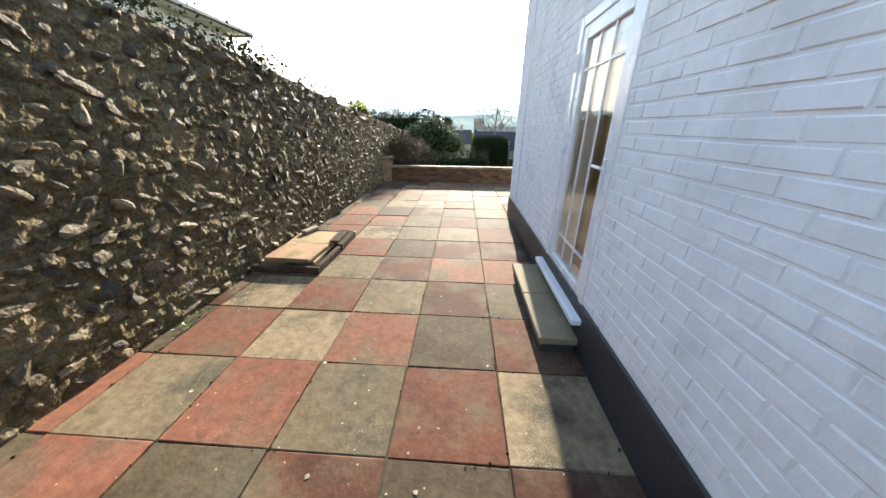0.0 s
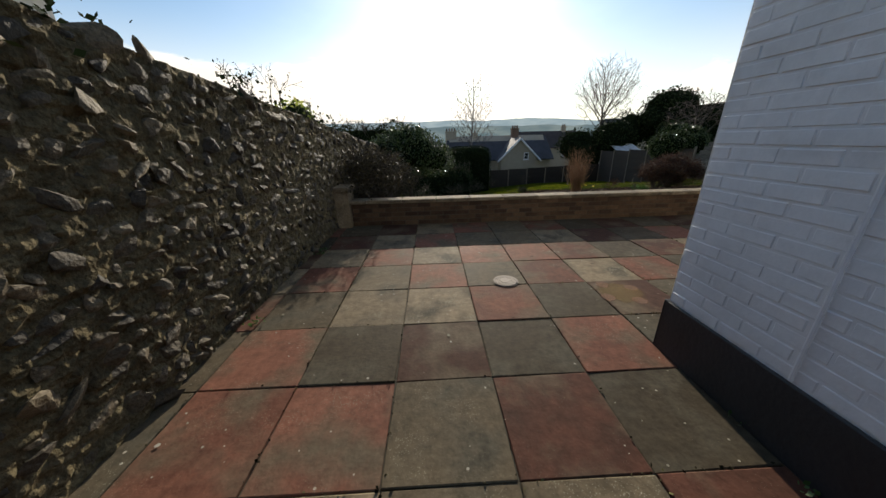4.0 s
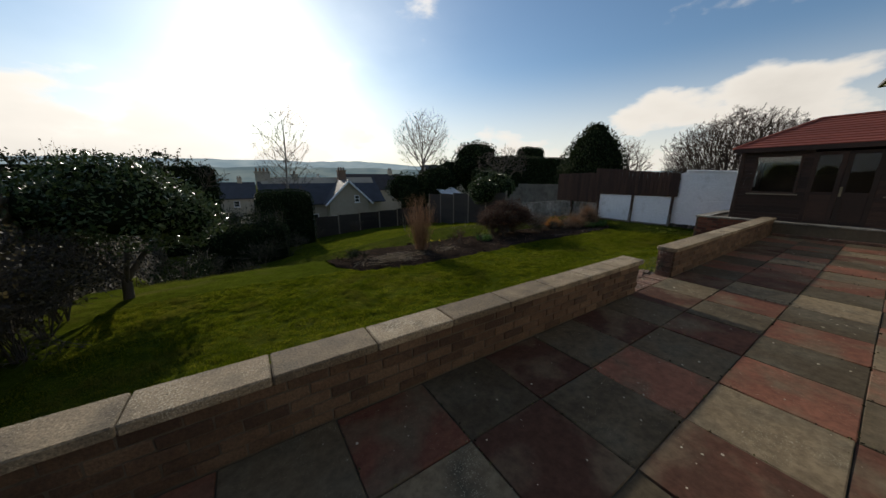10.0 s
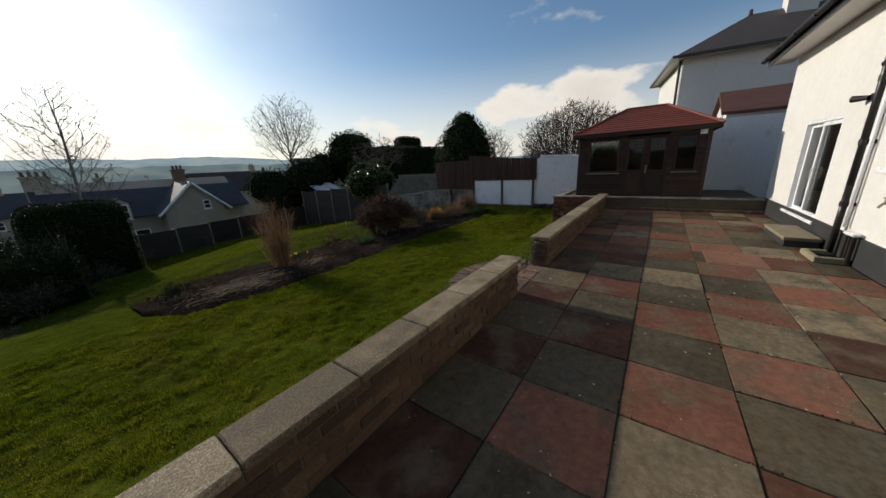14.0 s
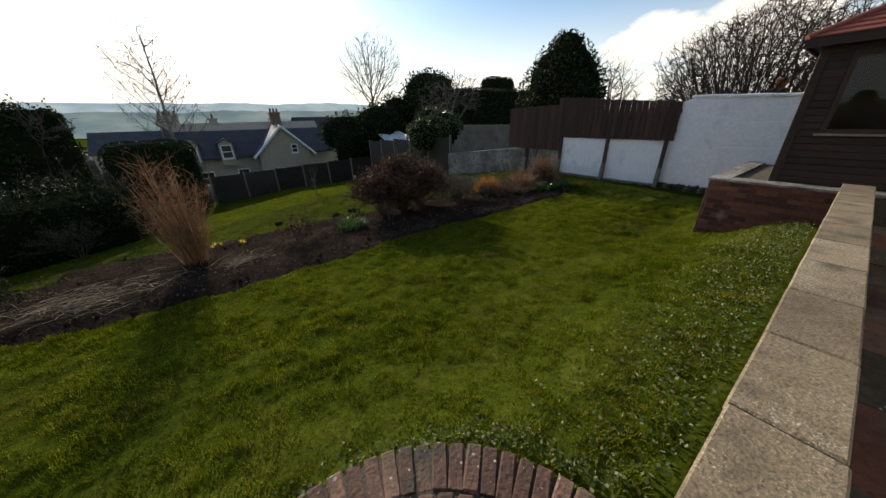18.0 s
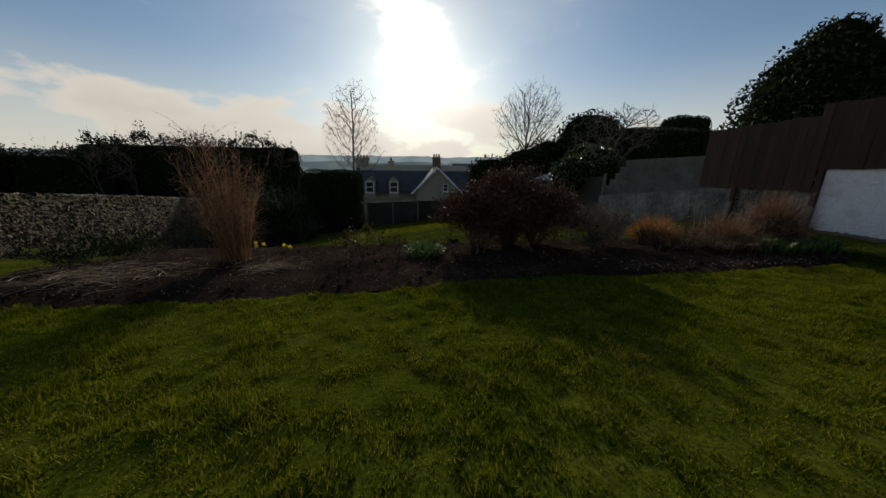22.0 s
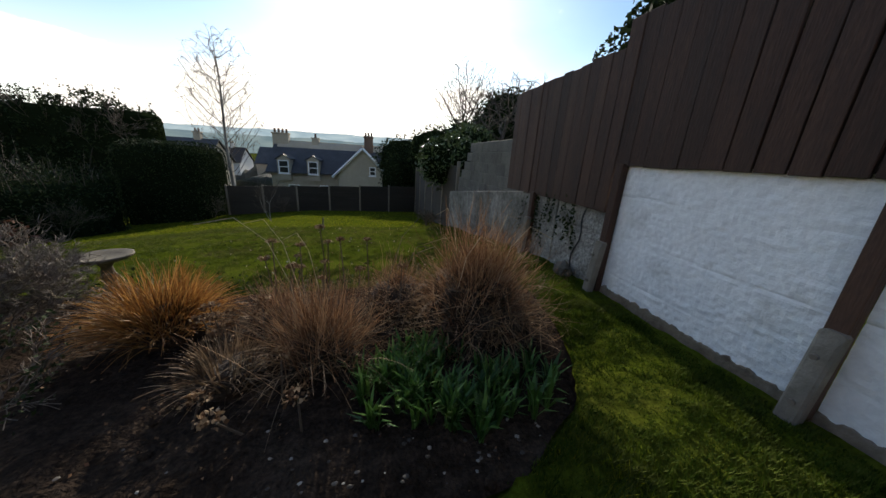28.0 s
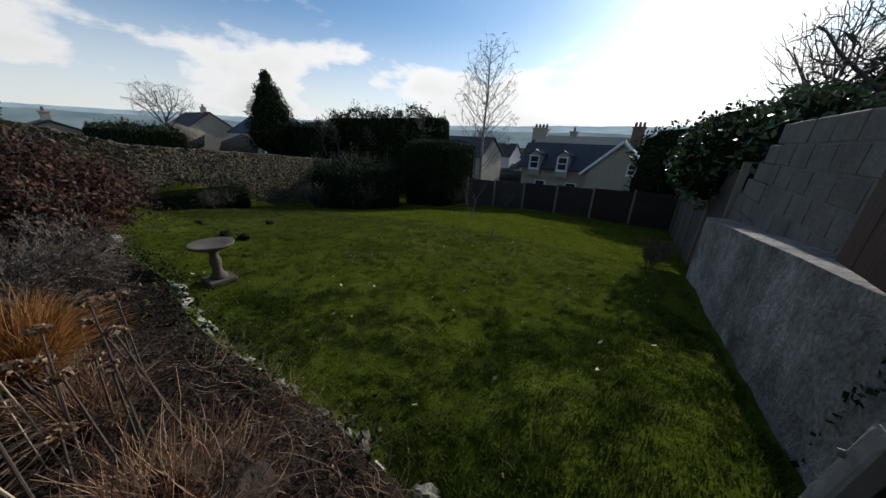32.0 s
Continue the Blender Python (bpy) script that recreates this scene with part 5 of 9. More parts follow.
shed_window(on_sh_front, *f_holes[0], 1)
shed_window(on_sh_front, *f_holes[2], 1)
shed_window(on_sh_garden, *g_holes[0], 3)
for a, b in ((7.45, 7.945), (7.955, 8.45)):
    bm = bmesh.new(); frame_bars(bm, on_sh_front, a, b, 0.36, 2.05, 0.08, 0.0, 0.035)
    d = part("door_leaf", bm, M["shed_wood"], sh)
    bm = bmesh.new(); box(bm, *on_sh_front(a + 0.07, b - 0.07, 0.43, 1.05, 0.005, 0.02)); part("door_panel", bm, M["shed_wood"], d)
    bm = bmesh.new(); box(bm, *on_sh_front(a + 0.07, b - 0.07, 1.12, 1.98, 0.01, 0.015)); part("pane", bm, M["glass"], d)
    bm = bmesh.new(); box(bm, *on_sh_front(a + 0.07, b - 0.07, 1.05, 1.12, 0.0, 0.035)); part("mid_rail", bm, M["shed_wood"], d)
bm = bmesh.new(); rod(bm, (sx0 - 0.06, 7.92, 1.1), (sx0 - 0.06, 7.92, 1.2), 0.012); box(bm, sx0 - 0.045, sx0 - 0.03, 7.90, 7.94, 1.02, 1.24); part("door_handle", bm, M["step_stone"], sh)
# roof: hipped, ribbed red sheets
rz0, rz1, ov = 2.20, 2.92, 0.20
ry0, ry1, rx0, rx1 = sy0 - ov, sy1 + ov, sx0 - ov, sx1 + ov
cxr, ra, rb = (rx0 + rx1) / 2, 7.60, 8.64
rib = 11
deck = bmesh.new()
dv = [deck.verts.new(q) for q in ((rx0 + 0.03, ry0 + 0.03, rz0), (rx1 - 0.03, ry0 + 0.03, rz0), (rx1 - 0.03, ry1 - 0.03, rz0), (rx0 + 0.03, ry1 - 0.03, rz0), (cxr, ra, rz1 - 0.03), (cxr, rb, rz1 - 0.03))]
for q in ((0, 1, 4), (1, 2, 5, 4), (2, 3, 5), (3, 0, 4, 5), (3, 2, 1, 0)):
    deck.faces.new([dv[w] for w in q])
rf = part("roof", deck, M["roof_red"], sh, "red ribbed hipped roof")


def hip_face(p0, p1, q0, q1):
    """Overlapping strips from eaves to ridge."""
    for k in range(rib):
        f0, f1 = k / rib, (k + 1) / rib
        a0, a1 = Vector(p0).lerp(Vector(q0), f0), Vector(p1).lerp(Vector(q1), f0)
        b0, b1 = Vector(p0).lerp(Vector(q0), f1), Vector(p1).lerp(Vector(q1), f1)
        lift, low = Vector((0, 0, 0.026)), Vector((0, 0, 0.004))
        bm = bmesh.new()
        v = [bm.verts.new(q) for q in (a0 + lift, a1 + lift, b1 + low, b0 + low, a0, a1)]
        bm.faces.new(v[:4]); bm.faces.new((v[4], v[5], v[1], v[0]))
        part("roof_strip", bm, M["roof_red"], rf)


hip_face((rx0, ry1, rz0), (rx0, ry0, rz0), (cxr, rb, rz1), (cxr, ra, rz1))
hip_face((rx1, ry0, rz0), (rx1, ry1, rz0), (cxr, ra, rz1), (cxr, rb, rz1))
hip_face((rx0, ry0, rz0), (rx1, ry0, rz0), (cxr, ra, rz1), (cxr, ra, rz1))
hip_face((rx1, ry1, rz0), (rx0, ry1, rz0), (cxr, rb, rz1), (cxr, rb, rz1))
for a, b in (((rx0, ry0, rz0), (cxr, ra, rz1)), ((rx0, ry1, rz0), (cxr, rb, rz1)), ((rx1, ry0, rz0), (cxr, ra, rz1)), ((rx1, ry1, rz0), (cxr, rb, rz1)), ((cxr, ra, rz1), (cxr, rb, rz1))):
    bm = bmesh.new(); rod(bm, Vector(a) + Vector((0, 0, 0.02)), Vector(b) + Vector((0, 0, 0.02)), 0.035, sides=8); part("hip_cap", bm, M["roof_red"], rf)
bm = bmesh.new()
for a in ((rx0, rx0 + 0.02, ry0, ry1), (rx1 - 0.02, rx1, ry0, ry1), (rx0 + 0.02, rx1 - 0.02, ry0, ry0 + 0.02), (rx0 + 0.02, rx1 - 0.02, ry1 - 0.02, ry1)):
    box(bm, *a, rz0 - 0.10, rz0 + 0.01)
part("fascia", bm, M["shed_wood"], sh)
part("soffit", bm_box(rx0 + 0.02, rx1 - 0.02, ry0 + 0.02, ry1 - 0.02, rz0 - 0.05, rz0 - 0.03), M["shed_wood"], sh)
bm = bmesh.new(); rod(bm, (sx0 - 0.07, 6.75, 2.05), (sx0 - 0.13, 6.75, 2.03), 0.03, 0.045); box(bm, sx0 - 0.06, sx0 - 0.03, 6.68, 6.83, 1.98, 2.10, bevel=0.006)
part("flood_lamp", bm, M["upvc"], sh)

# ---- boundary on the right: white wall, painted panels, boards ----
BX = 14.70
ww = thing("wall_white", "tall white painted boundary wall with a dark stone foot", "wall", kind="structure")
bm = bmesh.new()
prof = [(5.0, 2.5), (6.9, 2.5), (7.1, 1.62), (9.8, 1.62), (11.72, 1.68), (11.95, 1.60), (12.05, 0.9), (12.12, -0.5)]
fr = [bm.verts.new((BX + 0.05, y, z)) for y, z in prof] + [bm.verts.new((BX + 0.05, 5.0, -0.8))]
bk = [bm.verts.new((BX + 0.32, v.co.y, v.co.z)) for v in fr]
bm.faces.new(fr); bm.faces.new(bk[::-1])
for k in range(len(fr)):
    q = (k + 1) % len(fr)
    bm.faces.new((fr[k], bk[k], bk[q], fr[q]))
bmesh.ops.recalc_face_normals(bm, faces=bm.faces)
part("wall_body", bm, M["white_wall"], ww)
for k in range(3):
    a = 9.75 + k * 0.68
    part("coping_piece", bm_box(BX - 0.01, BX + 0.36, a, a + 0.676, 1.60 + 0.03 * k, 1.665 + 0.03 * k, bevel=0.02, seg=2, turn=Matrix.Rotation(0.03, 4, "X")), M["white_wall"], ww)
bm = bmesh.new()
for k in range(30):
    a = 9.9 + k * 0.075
    g = bmesh.ops.create_icosphere(bm, subdivisions=2, radius=1.0, matrix=Matrix.Translation((BX + 0.04, a, -0.46 + rnd.uniform(-0.03, 0.03))) @ Matrix.Diagonal((0.075, 0.08, 0.13 + rnd.uniform(0, 0.03), 1)))
    for v in g["verts"]:
        v.co += Vector((rnd.gauss(0, 0.008), rnd.gauss(0, 0.008), rnd.gauss(0, 0.008)))
tagged(part("foot_stones", bm, M["flint_dark"], ww), kind="stuff")
# white wall beside the house
tagged(part("wall_white_end", bm_box(14.72, 14.98, 2.0, 6.9, 0.0, 2.50), M["white_wall"]), "tall white boundary wall between house and summerhouse", "wall", kind="structure")

fence = thing("boundary_fence", "dark stained board fence over painted and bare concrete panels", "fence", kind="structure")


def panel(y0, y1, z0, z1, mat, name="concrete_panel", at_x=BX, parent=None, fine=1.0):
    bm = bmesh.new()
    n, h = 110, 60
    g = bmesh.ops.create_grid(bm, x_segments=n, y_segments=h, size=0.5, matrix=Matrix.Translation((at_x, (y0 + y1) / 2, (z0 + z1) / 2)) @ Matrix.Rotation(radians(-90), 4, "Y") @ Matrix.Diagonal((z1 - z0, y1 - y0, 1, 1)))
    for v in bm.verts:
        v.co.x += 0.004 * noise.noise(v.co * 3.0) + fine * (0.004 * noise.noise(v.co * 14.0) + 0.006 * noise.noise(v.co * 30.0))
    for v in bm.verts:
        for lvl in (0.28, 0.52, 0.78):
            gap = v.co.z - (z0 + (z1 - z0) * lvl + 0.03 * noise.noise((v.co.y * 2.2, lvl * 9, 0)))
            v.co.x += 0.008 * math.exp(-(gap / 0.011) ** 2) * max(0.0, min(1.0, 0.6 + 1.4 * noise.noise((v.co.y * 1.1, lvl * 5, 3))))
    ext = bmesh.ops.extrude_face_region(bm, geom=list(bm.faces))
    for v in [q for q in ext["geom"] if isinstance(q, bmesh.types.BMVert)]:
        v.co.x = at_x + 0.10
    bmesh.ops.recalc_face_normals(bm, faces=bm.faces)
    return part(name, bm, mat, parent or fence, "white painted concrete panel" if mat is M["white_wall"] else "bare weathered concrete panel")


panel(9.85, 11.98, -0.42, 1.60, M["white_wall"], "wall_face", BX + 0.035, ww, 0.4)
panel(12.12, 13.50, -0.62, 0.76, M["white_wall"])
panel(13.58, 15.03, -0.66, 0.78, M["white_wall"])
panel(15.07, 15.92, -0.95, 0.36, M["concrete"])
panel(15.95, 16.42, -1.05, 0.34, M["concrete"])
for a, b in ((12.12, 13.50), (13.58, 15.01)):    # bare render along the foot of the painted panels
    bm = bmesh.new()
    m = 160
    rows = []
    for k in range(m + 1):
        y = a + (b - a) * k / m
        zg = ground_z(BX, y)
        top = zg + 0.075 + 0.025 * noise.noise((y * 2.1, 2.0, 0)) + 0.022 * noise.noise((y * 17.0, 5.0, 0)) + 0.012 * noise.noise((y * 47.0, 8.0, 0))
        rows.append([bm.verts.new((BX + dx + 0.004 * noise.noise((y * 9, z * 9, 1)), y, z)) for dx, z in ((-0.014, zg - 0.1), (-0.013, zg + 0.03), (-0.010, top - 0.008), (0.006, top))])
    for p, q in zip(rows, rows[1:]):
        for c in range(3):
            bm.faces.new((p[c], p[c + 1], q[c + 1], q[c]))
    bmesh.ops.recalc_face_normals(bm, faces=bm.faces)
    part("bare_foot", bm, M["bare_render"], fence, "bare dirty brown render under the white paint")
# board fence above
y = 11.92
while y < 17.25:
    w = rnd.uniform(0.135, 0.155)
    top = (1.62 + 0.28 * (y - 11.92) / 3.25) if y < 15.15 else 1.70 - 0.02 * (y - 15.15)
    low = 0.72 if y < 15.02 else 0.30
    gap = 0.012 if 12.2 < y < 14.2 else 0.003
    bm = bm_box(BX - 0.045 + rnd.uniform(-0.006, 0.006), BX - 0.022, y + gap / 2, y + w - gap / 2, low + rnd.uniform(-0.006, 0.006), top + rnd.uniform(-0.015, 0.015), bevel=0.003,
                turn=Matrix.Rotation(rnd.gauss(0, 0.004), 4, "X"))
    part("board", bm, M["fence"], fence)
    y += w
part("backing_board", bm_box(BX - 0.02, BX - 0.006, 11.95, 15.10, 0.74, 1.36), M["fence"], fence)
for z in (0.95, 1.40):
    part("rail", bm_box(BX - 0.005, BX + 0.04, 11.92, 15.15, z - 0.04, z + 0.04), M["fence"], fence)
for z in (0.55, 1.35):
    part("rail", bm_box(BX - 0.02, BX + 0.03, 15.15, 17.2, z - 0.04, z + 0.04), M["fence"], fence)
for yp in (12.06, 13.54, 15.05, 16.46):
    zb = ground_z(14.6, yp)
    part("fence_post", bm_box(BX - 0.075, BX - 0.005, yp - 0.04, yp + 0.04, zb - 0.2, 0.74 if yp < 15.5 else 0.33, bevel=0.004), M["fence"], fence)
    bm = bmesh.new()
    m = Matrix.Translation((BX - 0.115, yp - 0.01, zb + 0.20)) @ Matrix.Rotation(radians(5), 4, "Y")
    bmesh.ops.create_cube(bm, size=1, matrix=m @ Matrix.Diagonal((0.075, 0.088, 0.62, 1)))
    bmesh.ops.bevel(bm, geom=bm.edges[:], offset=0.012, segments=1, affect="EDGES")
    for v in bm.verts:
        if v.co.z > zb + 0.4 and v.co.x < BX - 0.12:
            v.co.z -= 0.06
    s = part("concrete_spur", bm, M["spur"], fence, "grey concrete spur bolted to the post")
    for zz in (zb + 0.12, zb + 0.38):
        bm = bmesh.new(); rod(bm, (BX - 0.17, yp - 0.01, zz), (BX - 0.15, yp - 0.01, zz), 0.014, sides=8); part("bolt", bm, M["iron"], s)

def ivy_on_panels():
    rs = np.random.default_rng(401)
    pts = []
    for _ in range(26):
        y, z = rs.uniform(15.5, 16.75), rs.uniform(0.10, 0.42)
        n = rs.integers(10, 34)
        run = np.cumsum(np.stack([rs.normal(0, 0.012, n), rs.normal(-0.016, 0.012, n)], 1), 0)
        pts.append(np.stack([np.full(n, BX - 0.02) + rs.normal(-0.012, 0.012, n), y + run[:, 0], z + run[:, 1]], 1))
    tagged(from_arrays("ivy", *leaf_quads(np.concatenate(pts), 0.034, rs, 0.85), M["leaf_dark"]), "trails of dark ivy hanging over the concrete panels", "ivy", kind="stuff")
    bm = bmesh.new()
    last = None
    for k in range(12):
        f = k / 11
        p = Vector((BX - 0.004, 15.42 + 0.16 * f + 0.03 * math.sin(f * 14), 0.30 - 1.0 * f))
        if last is not None:
            rod(bm, last, p, 0.009, sides=5)
        last = p
    part("crack", bm, M["black_paint"], fence, "dark open crack in the concrete")


# retaining wall and block wall lower down
rw = thing("wall_retaining", "weathered concrete retaining wall with a sloping ledge", "wall", kind="structure")
bm = bmesh.new()
fr = [bm.verts.new(p) for p in ((14.66, 16.5, -1.2), (14.66, 16.5, 0.33), (14.72, 21.3, -0.22), (14.72, 21.3, -1.35))]
bk = [bm.verts.new((15.2, v.co.y, v.co.z + (0.03 if v.co.z > -1 else 0))) for v in fr]
bm.faces.new(fr); bm.faces.new(bk[::-1])
for k in range(4):
    q = (k + 1) % 4
    bm.faces.new((fr[k], bk[k], bk[q], fr[q]))
bmesh.ops.recalc_face_normals(bm, faces=bm.faces)
bmesh.ops.subdivide_edges(bm, edges=bm.edges[:], cuts=6, use_grid_fill=True)
for v in bm.verts:
    v.co.x += 0.02 * noise.noise(v.co * 1.7)
part("wall_body", bm, M["concrete"], rw)
bw = thing("wall_block", "grey concrete block wall set back on the ledge with a raking end", "wall", kind="structure")
part("wall_core", bm_box(14.987, 15.18, 17.1, 20.2, -0.1, 1.03), M["block"], bw)


def bw_hole(a, b, c, d):
    return (a + b) / 2 > 21.35 - 0.62 * max(0.0, c + 0.2)


brick_face(bw, M["block"], 17.1, 21.4, -0.25, 1.11, lambda u, z: (Vector((15.03, u, z)), TURN_X), course=0.225, length=0.45, depth=0.10, joint=0.010, hole=bw_hole, proud=0.004, bev=0.008)
# ---- planting tools ----
M["leaf_dark"] = material("evergreen_leaf", [(0.010, 0.017, 0.007), (0.021, 0.034, 0.012), (0.042, 0.056, 0.021)], 2, 0.7, 0.0, spec=0.08, island=0.6, coords="World", trans=0.08)
M["leaf_gloss"] = material("glossy_leaf", [(0.020, 0.040, 0.012), (0.045, 0.075, 0.022), (0.085, 0.115, 0.04)], 2, 0.38, 0.0, island=0.6, coords="World", trans=0.10, spec=0.26)
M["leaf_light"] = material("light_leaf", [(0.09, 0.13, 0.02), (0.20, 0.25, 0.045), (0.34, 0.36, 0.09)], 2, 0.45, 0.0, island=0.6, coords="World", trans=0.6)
M["leaf_fresh"] = material("fresh_leaf", [(0.022, 0.06, 0.014), (0.05, 0.11, 0.025), (0.10, 0.17, 0.045)], 2, 0.4, 0.0, island=0.6, coords="World", trans=0.35)
M["leaf_weed"] = material("weed_leaf", [(0.05, 0.08, 0.02), (0.12, 0.15, 0.05), (0.24, 0.25, 0.13)], 2, 0.7, 0.0, island=0.7, coords="World", trans=0.3, spec=0.15)
M["leaf_red"] = material("red_brown_leaf", [(0.0375, 0.0175, 0.0125), (0.085, 0.04, 0.02625), (0.1438, 0.0775, 0.045)], 2, 0.7, 0.0, island=0.6, coords="World", trans=0.12, spec=0.08)
M["dry"] = material("dry_stem", [(0.10, 0.046, 0.022), (0.21, 0.110, 0.055), (0.36, 0.22, 0.125)], 2, 0.8, 0.0, island=0.6, coords="World", trans=0.2)
M["orange"] = material("orange_sedge", [(0.15, 0.058, 0.014), (0.28, 0.125, 0.03), (0.40, 0.21, 0.065)], 2, 0.6, 0.0, island=0.6, coords="World", trans=0.35)
M["plume"] = material("reddish_dry_stem", [(0.14, 0.075, 0.04), (0.25, 0.14, 0.08), (0.36, 0.23, 0.14)], 2, 0.85, 0.0, island=0.6, coords="World", trans=0.15, spec=0.1)
M["straw_dull"] = material("dull_straw", [(0.11, 0.068, 0.038), (0.28, 0.195, 0.12)], 2, 0.85, 0.0, island=0.6, coords="World", trans=0.2)
M["straw"] = material("pale_straw", [(0.30, 0.23, 0.14), (0.50, 0.41, 0.28)], 2, 0.8, 0.0, island=0.6, coords="World")
M["bark"] = material("bark", [(0.035, 0.028, 0.022), (0.09, 0.075, 0.06)], 8, 0.9, 0.5, stretch=(1, 1, 0.3), coords="World")
M["twig"] = material("bare_twig", [(0.05, 0.038, 0.028), (0.13, 0.10, 0.078)], 4, 0.85, 0.0, island=0.5, coords="World")
M["twig_dark"] = material("dark_twig", [(0.025, 0.017, 0.013), (0.065, 0.046, 0.036)], 4, 0.9, 0.0, island=0.5, coords="World", spec=0.1)
M["bark_dark"] = material("dark_bark", [(0.025, 0.018, 0.014), (0.06, 0.045, 0.036)], 8, 0.9, 0.5, stretch=(1, 1, 0.3), coords="World", spec=0.1)
M["grey_twig"] = material("grey_twig", [(0.085, 0.066, 0.050), (0.19, 0.155, 0.122)], 4, 0.85, 0.0, island=0.5, coords="World")
M["birch"] = material("birch_bark", [(0.10, 0.09, 0.08), (0.34, 0.31, 0.27)], 4, 0.8, 0.2, coords="World")
# very dark brown, for the blobs that fill the grass mounds
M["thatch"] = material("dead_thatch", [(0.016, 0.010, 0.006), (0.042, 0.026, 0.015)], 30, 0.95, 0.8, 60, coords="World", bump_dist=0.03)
M["edge_stone"] = material("edge_stone", [(0.0725, 0.0667, 0.0522), (0.174, 0.1566, 0.1247), (0.3625, 0.3407, 0.2828)], 9, 0.95, 0.8, 30, random_mix=0.6, coords="World", bump_dist=0.02, grain=(50, 0.35), patch=((0.05, 0.055, 0.025), 5, 0.5, 0.7))
M["bath_stone"] = material("bath_stone", [(0.055, 0.044, 0.030), (0.135, 0.112, 0.08)], 7, 0.9, 0.5, 60, coords="World", spots=((0.28, 0.26, 0.20), 30, 0.10))
M["rock"] = material("grey_rock", [(0.045, 0.041, 0.034), (0.115, 0.105, 0.088)], 7, 0.95, 0.6, 40, coords="World", spots=((0.20, 0.19, 0.16), 30, 0.08), spec=0.1)
# near-black fill for crowns and hedges; the shade inside is its colour
M["core"] = material("foliage_shade_fill", [(0.006, 0.009, 0.004), (0.015, 0.021, 0.009)], 3, 1.0, 0.6, coords="World", spec=0.0)


def unit_rows(rs, n):
    v = rs.normal(size=(n, 3))
    return v / np.linalg.norm(v, axis=1, keepdims=True)


def leaf_quads(pos, size, rs, aspect=0.5, up=0.0, fold=None):
    """Small pointed leaves (two triangles each as a kite) at the places given."""
    n = len(pos)
    a, b = unit_rows(rs, n), unit_rows(rs, n)
    a[:, 2] += up
    a /= np.linalg.norm(a, axis=1, keepdims=True)
    b -= (a * b).sum(1, keepdims=True) * a
    b /= np.linalg.norm(b, axis=1, keepdims=True)
    s = (size * rs.uniform(0.6, 1.3, n))[:, None]
    v = np.stack([pos - a * s * 0.5, pos + b * s * aspect * 0.5, pos + a * s * 0.5, pos - b * s * aspect * 0.5], 1).reshape(-1, 3)
    f = np.arange(4 * n).reshape(n, 4)
    return v, f


def ribbons(roots, tips, width, rs, sag=0.2, segs=3):
    """Narrow curved blades or stems from roots to tips."""
    n = len(roots)
    side = np.cross(tips - roots, rs.normal(size=(n, 3)))
    side /= np.linalg.norm(side, axis=1, keepdims=True) + 1e-9
    ln = np.linalg.norm(tips - roots, axis=1)
    rows = []
    for k in range(segs + 1):
        f = k / segs
        p = roots + (tips - roots) * f
        p[:, 2] += sag * ln * math.sin(f * math.pi)
        w = (width * (1 - 0.85 * f))[:, None] if np.ndim(width) else width * (1 - 0.85 * f)
        rows += [p - side * w, p + side * w]
    v = np.stack(rows, 1).reshape(-1, 3)
    m = 2 * (segs + 1)
    base = np.arange(n)[:, None] * m
    f = np.concatenate([base + np.array([[2 * k, 2 * k + 1, 2 * k + 3, 2 * k + 2]]) for k in range(segs)])
    return v, f


def curls(starts, dirs, length, steps, bend, width, rs):
    """Wandering stems that loop and double back, as narrow bands."""
    n = len(starts)
    p, d = starts.copy(), dirs / np.linalg.norm(dirs, axis=1, keepdims=True)
    turn = unit_rows(rs, n) * bend
    side = np.cross(d, rs.normal(size=(n, 3)))
    side /= np.linalg.norm(side, axis=1, keepdims=True) + 1e-9
    rows = []
    for k in range(steps + 1):
        w = width * (1 - 0.6 * k / steps)
        rows += [p - side * w, p + side * w]
        p = p + d * (length / steps)[:, None]
        d = d + np.cross(turn, d) + rs.normal(0, 0.10, (n, 3))
        d /= np.linalg.norm(d, axis=1, keepdims=True)
    v = np.stack(rows, 1).reshape(-1, 3)
    m = 2 * (steps + 1)
    b = np.arange(n)[:, None] * m
    return v, np.concatenate([b + np.array([[2 * k, 2 * k + 1, 2 * k + 3, 2 * k + 2]]) for k in range(steps)])


def limbs_mesh(segs, sides=5):
    """Tapered limbs (p0, p1, r0, r1) as one set of arrays."""
    p0 = np.array([s[0] for s in segs]); p1 = np.array([s[1] for s in segs])
    r0 = np.array([s[2] for s in segs]); r1 = np.array([s[3] for s in segs])
    d = p1 - p0
    d /= np.linalg.norm(d, axis=1, keepdims=True) + 1e-9
    ref = np.where(np.abs(d[:, 2:3]) > 0.9, np.array([[1.0, 0, 0]]), np.array([[0, 0, 1.0]]))
    a = np.cross(d, ref); a /= np.linalg.norm(a, axis=1, keepdims=True)
    b = np.cross(d, a)
    rows = []
    for p, r in ((p0, r0), (p1, r1)):
        for k in range(sides):
            q = 2 * math.pi * k / sides
            rows.append(p + (a * math.cos(q) + b * math.sin(q)) * r[:, None])
    v = np.stack(rows, 1).reshape(-1, 3)
    base = np.arange(len(segs))[:, None] * (2 * sides)
    f = np.concatenate([base + np.array([[k, (k + 1) % sides, sides + (k + 1) % sides, sides + k]]) for k in range(sides)])
    return v, f


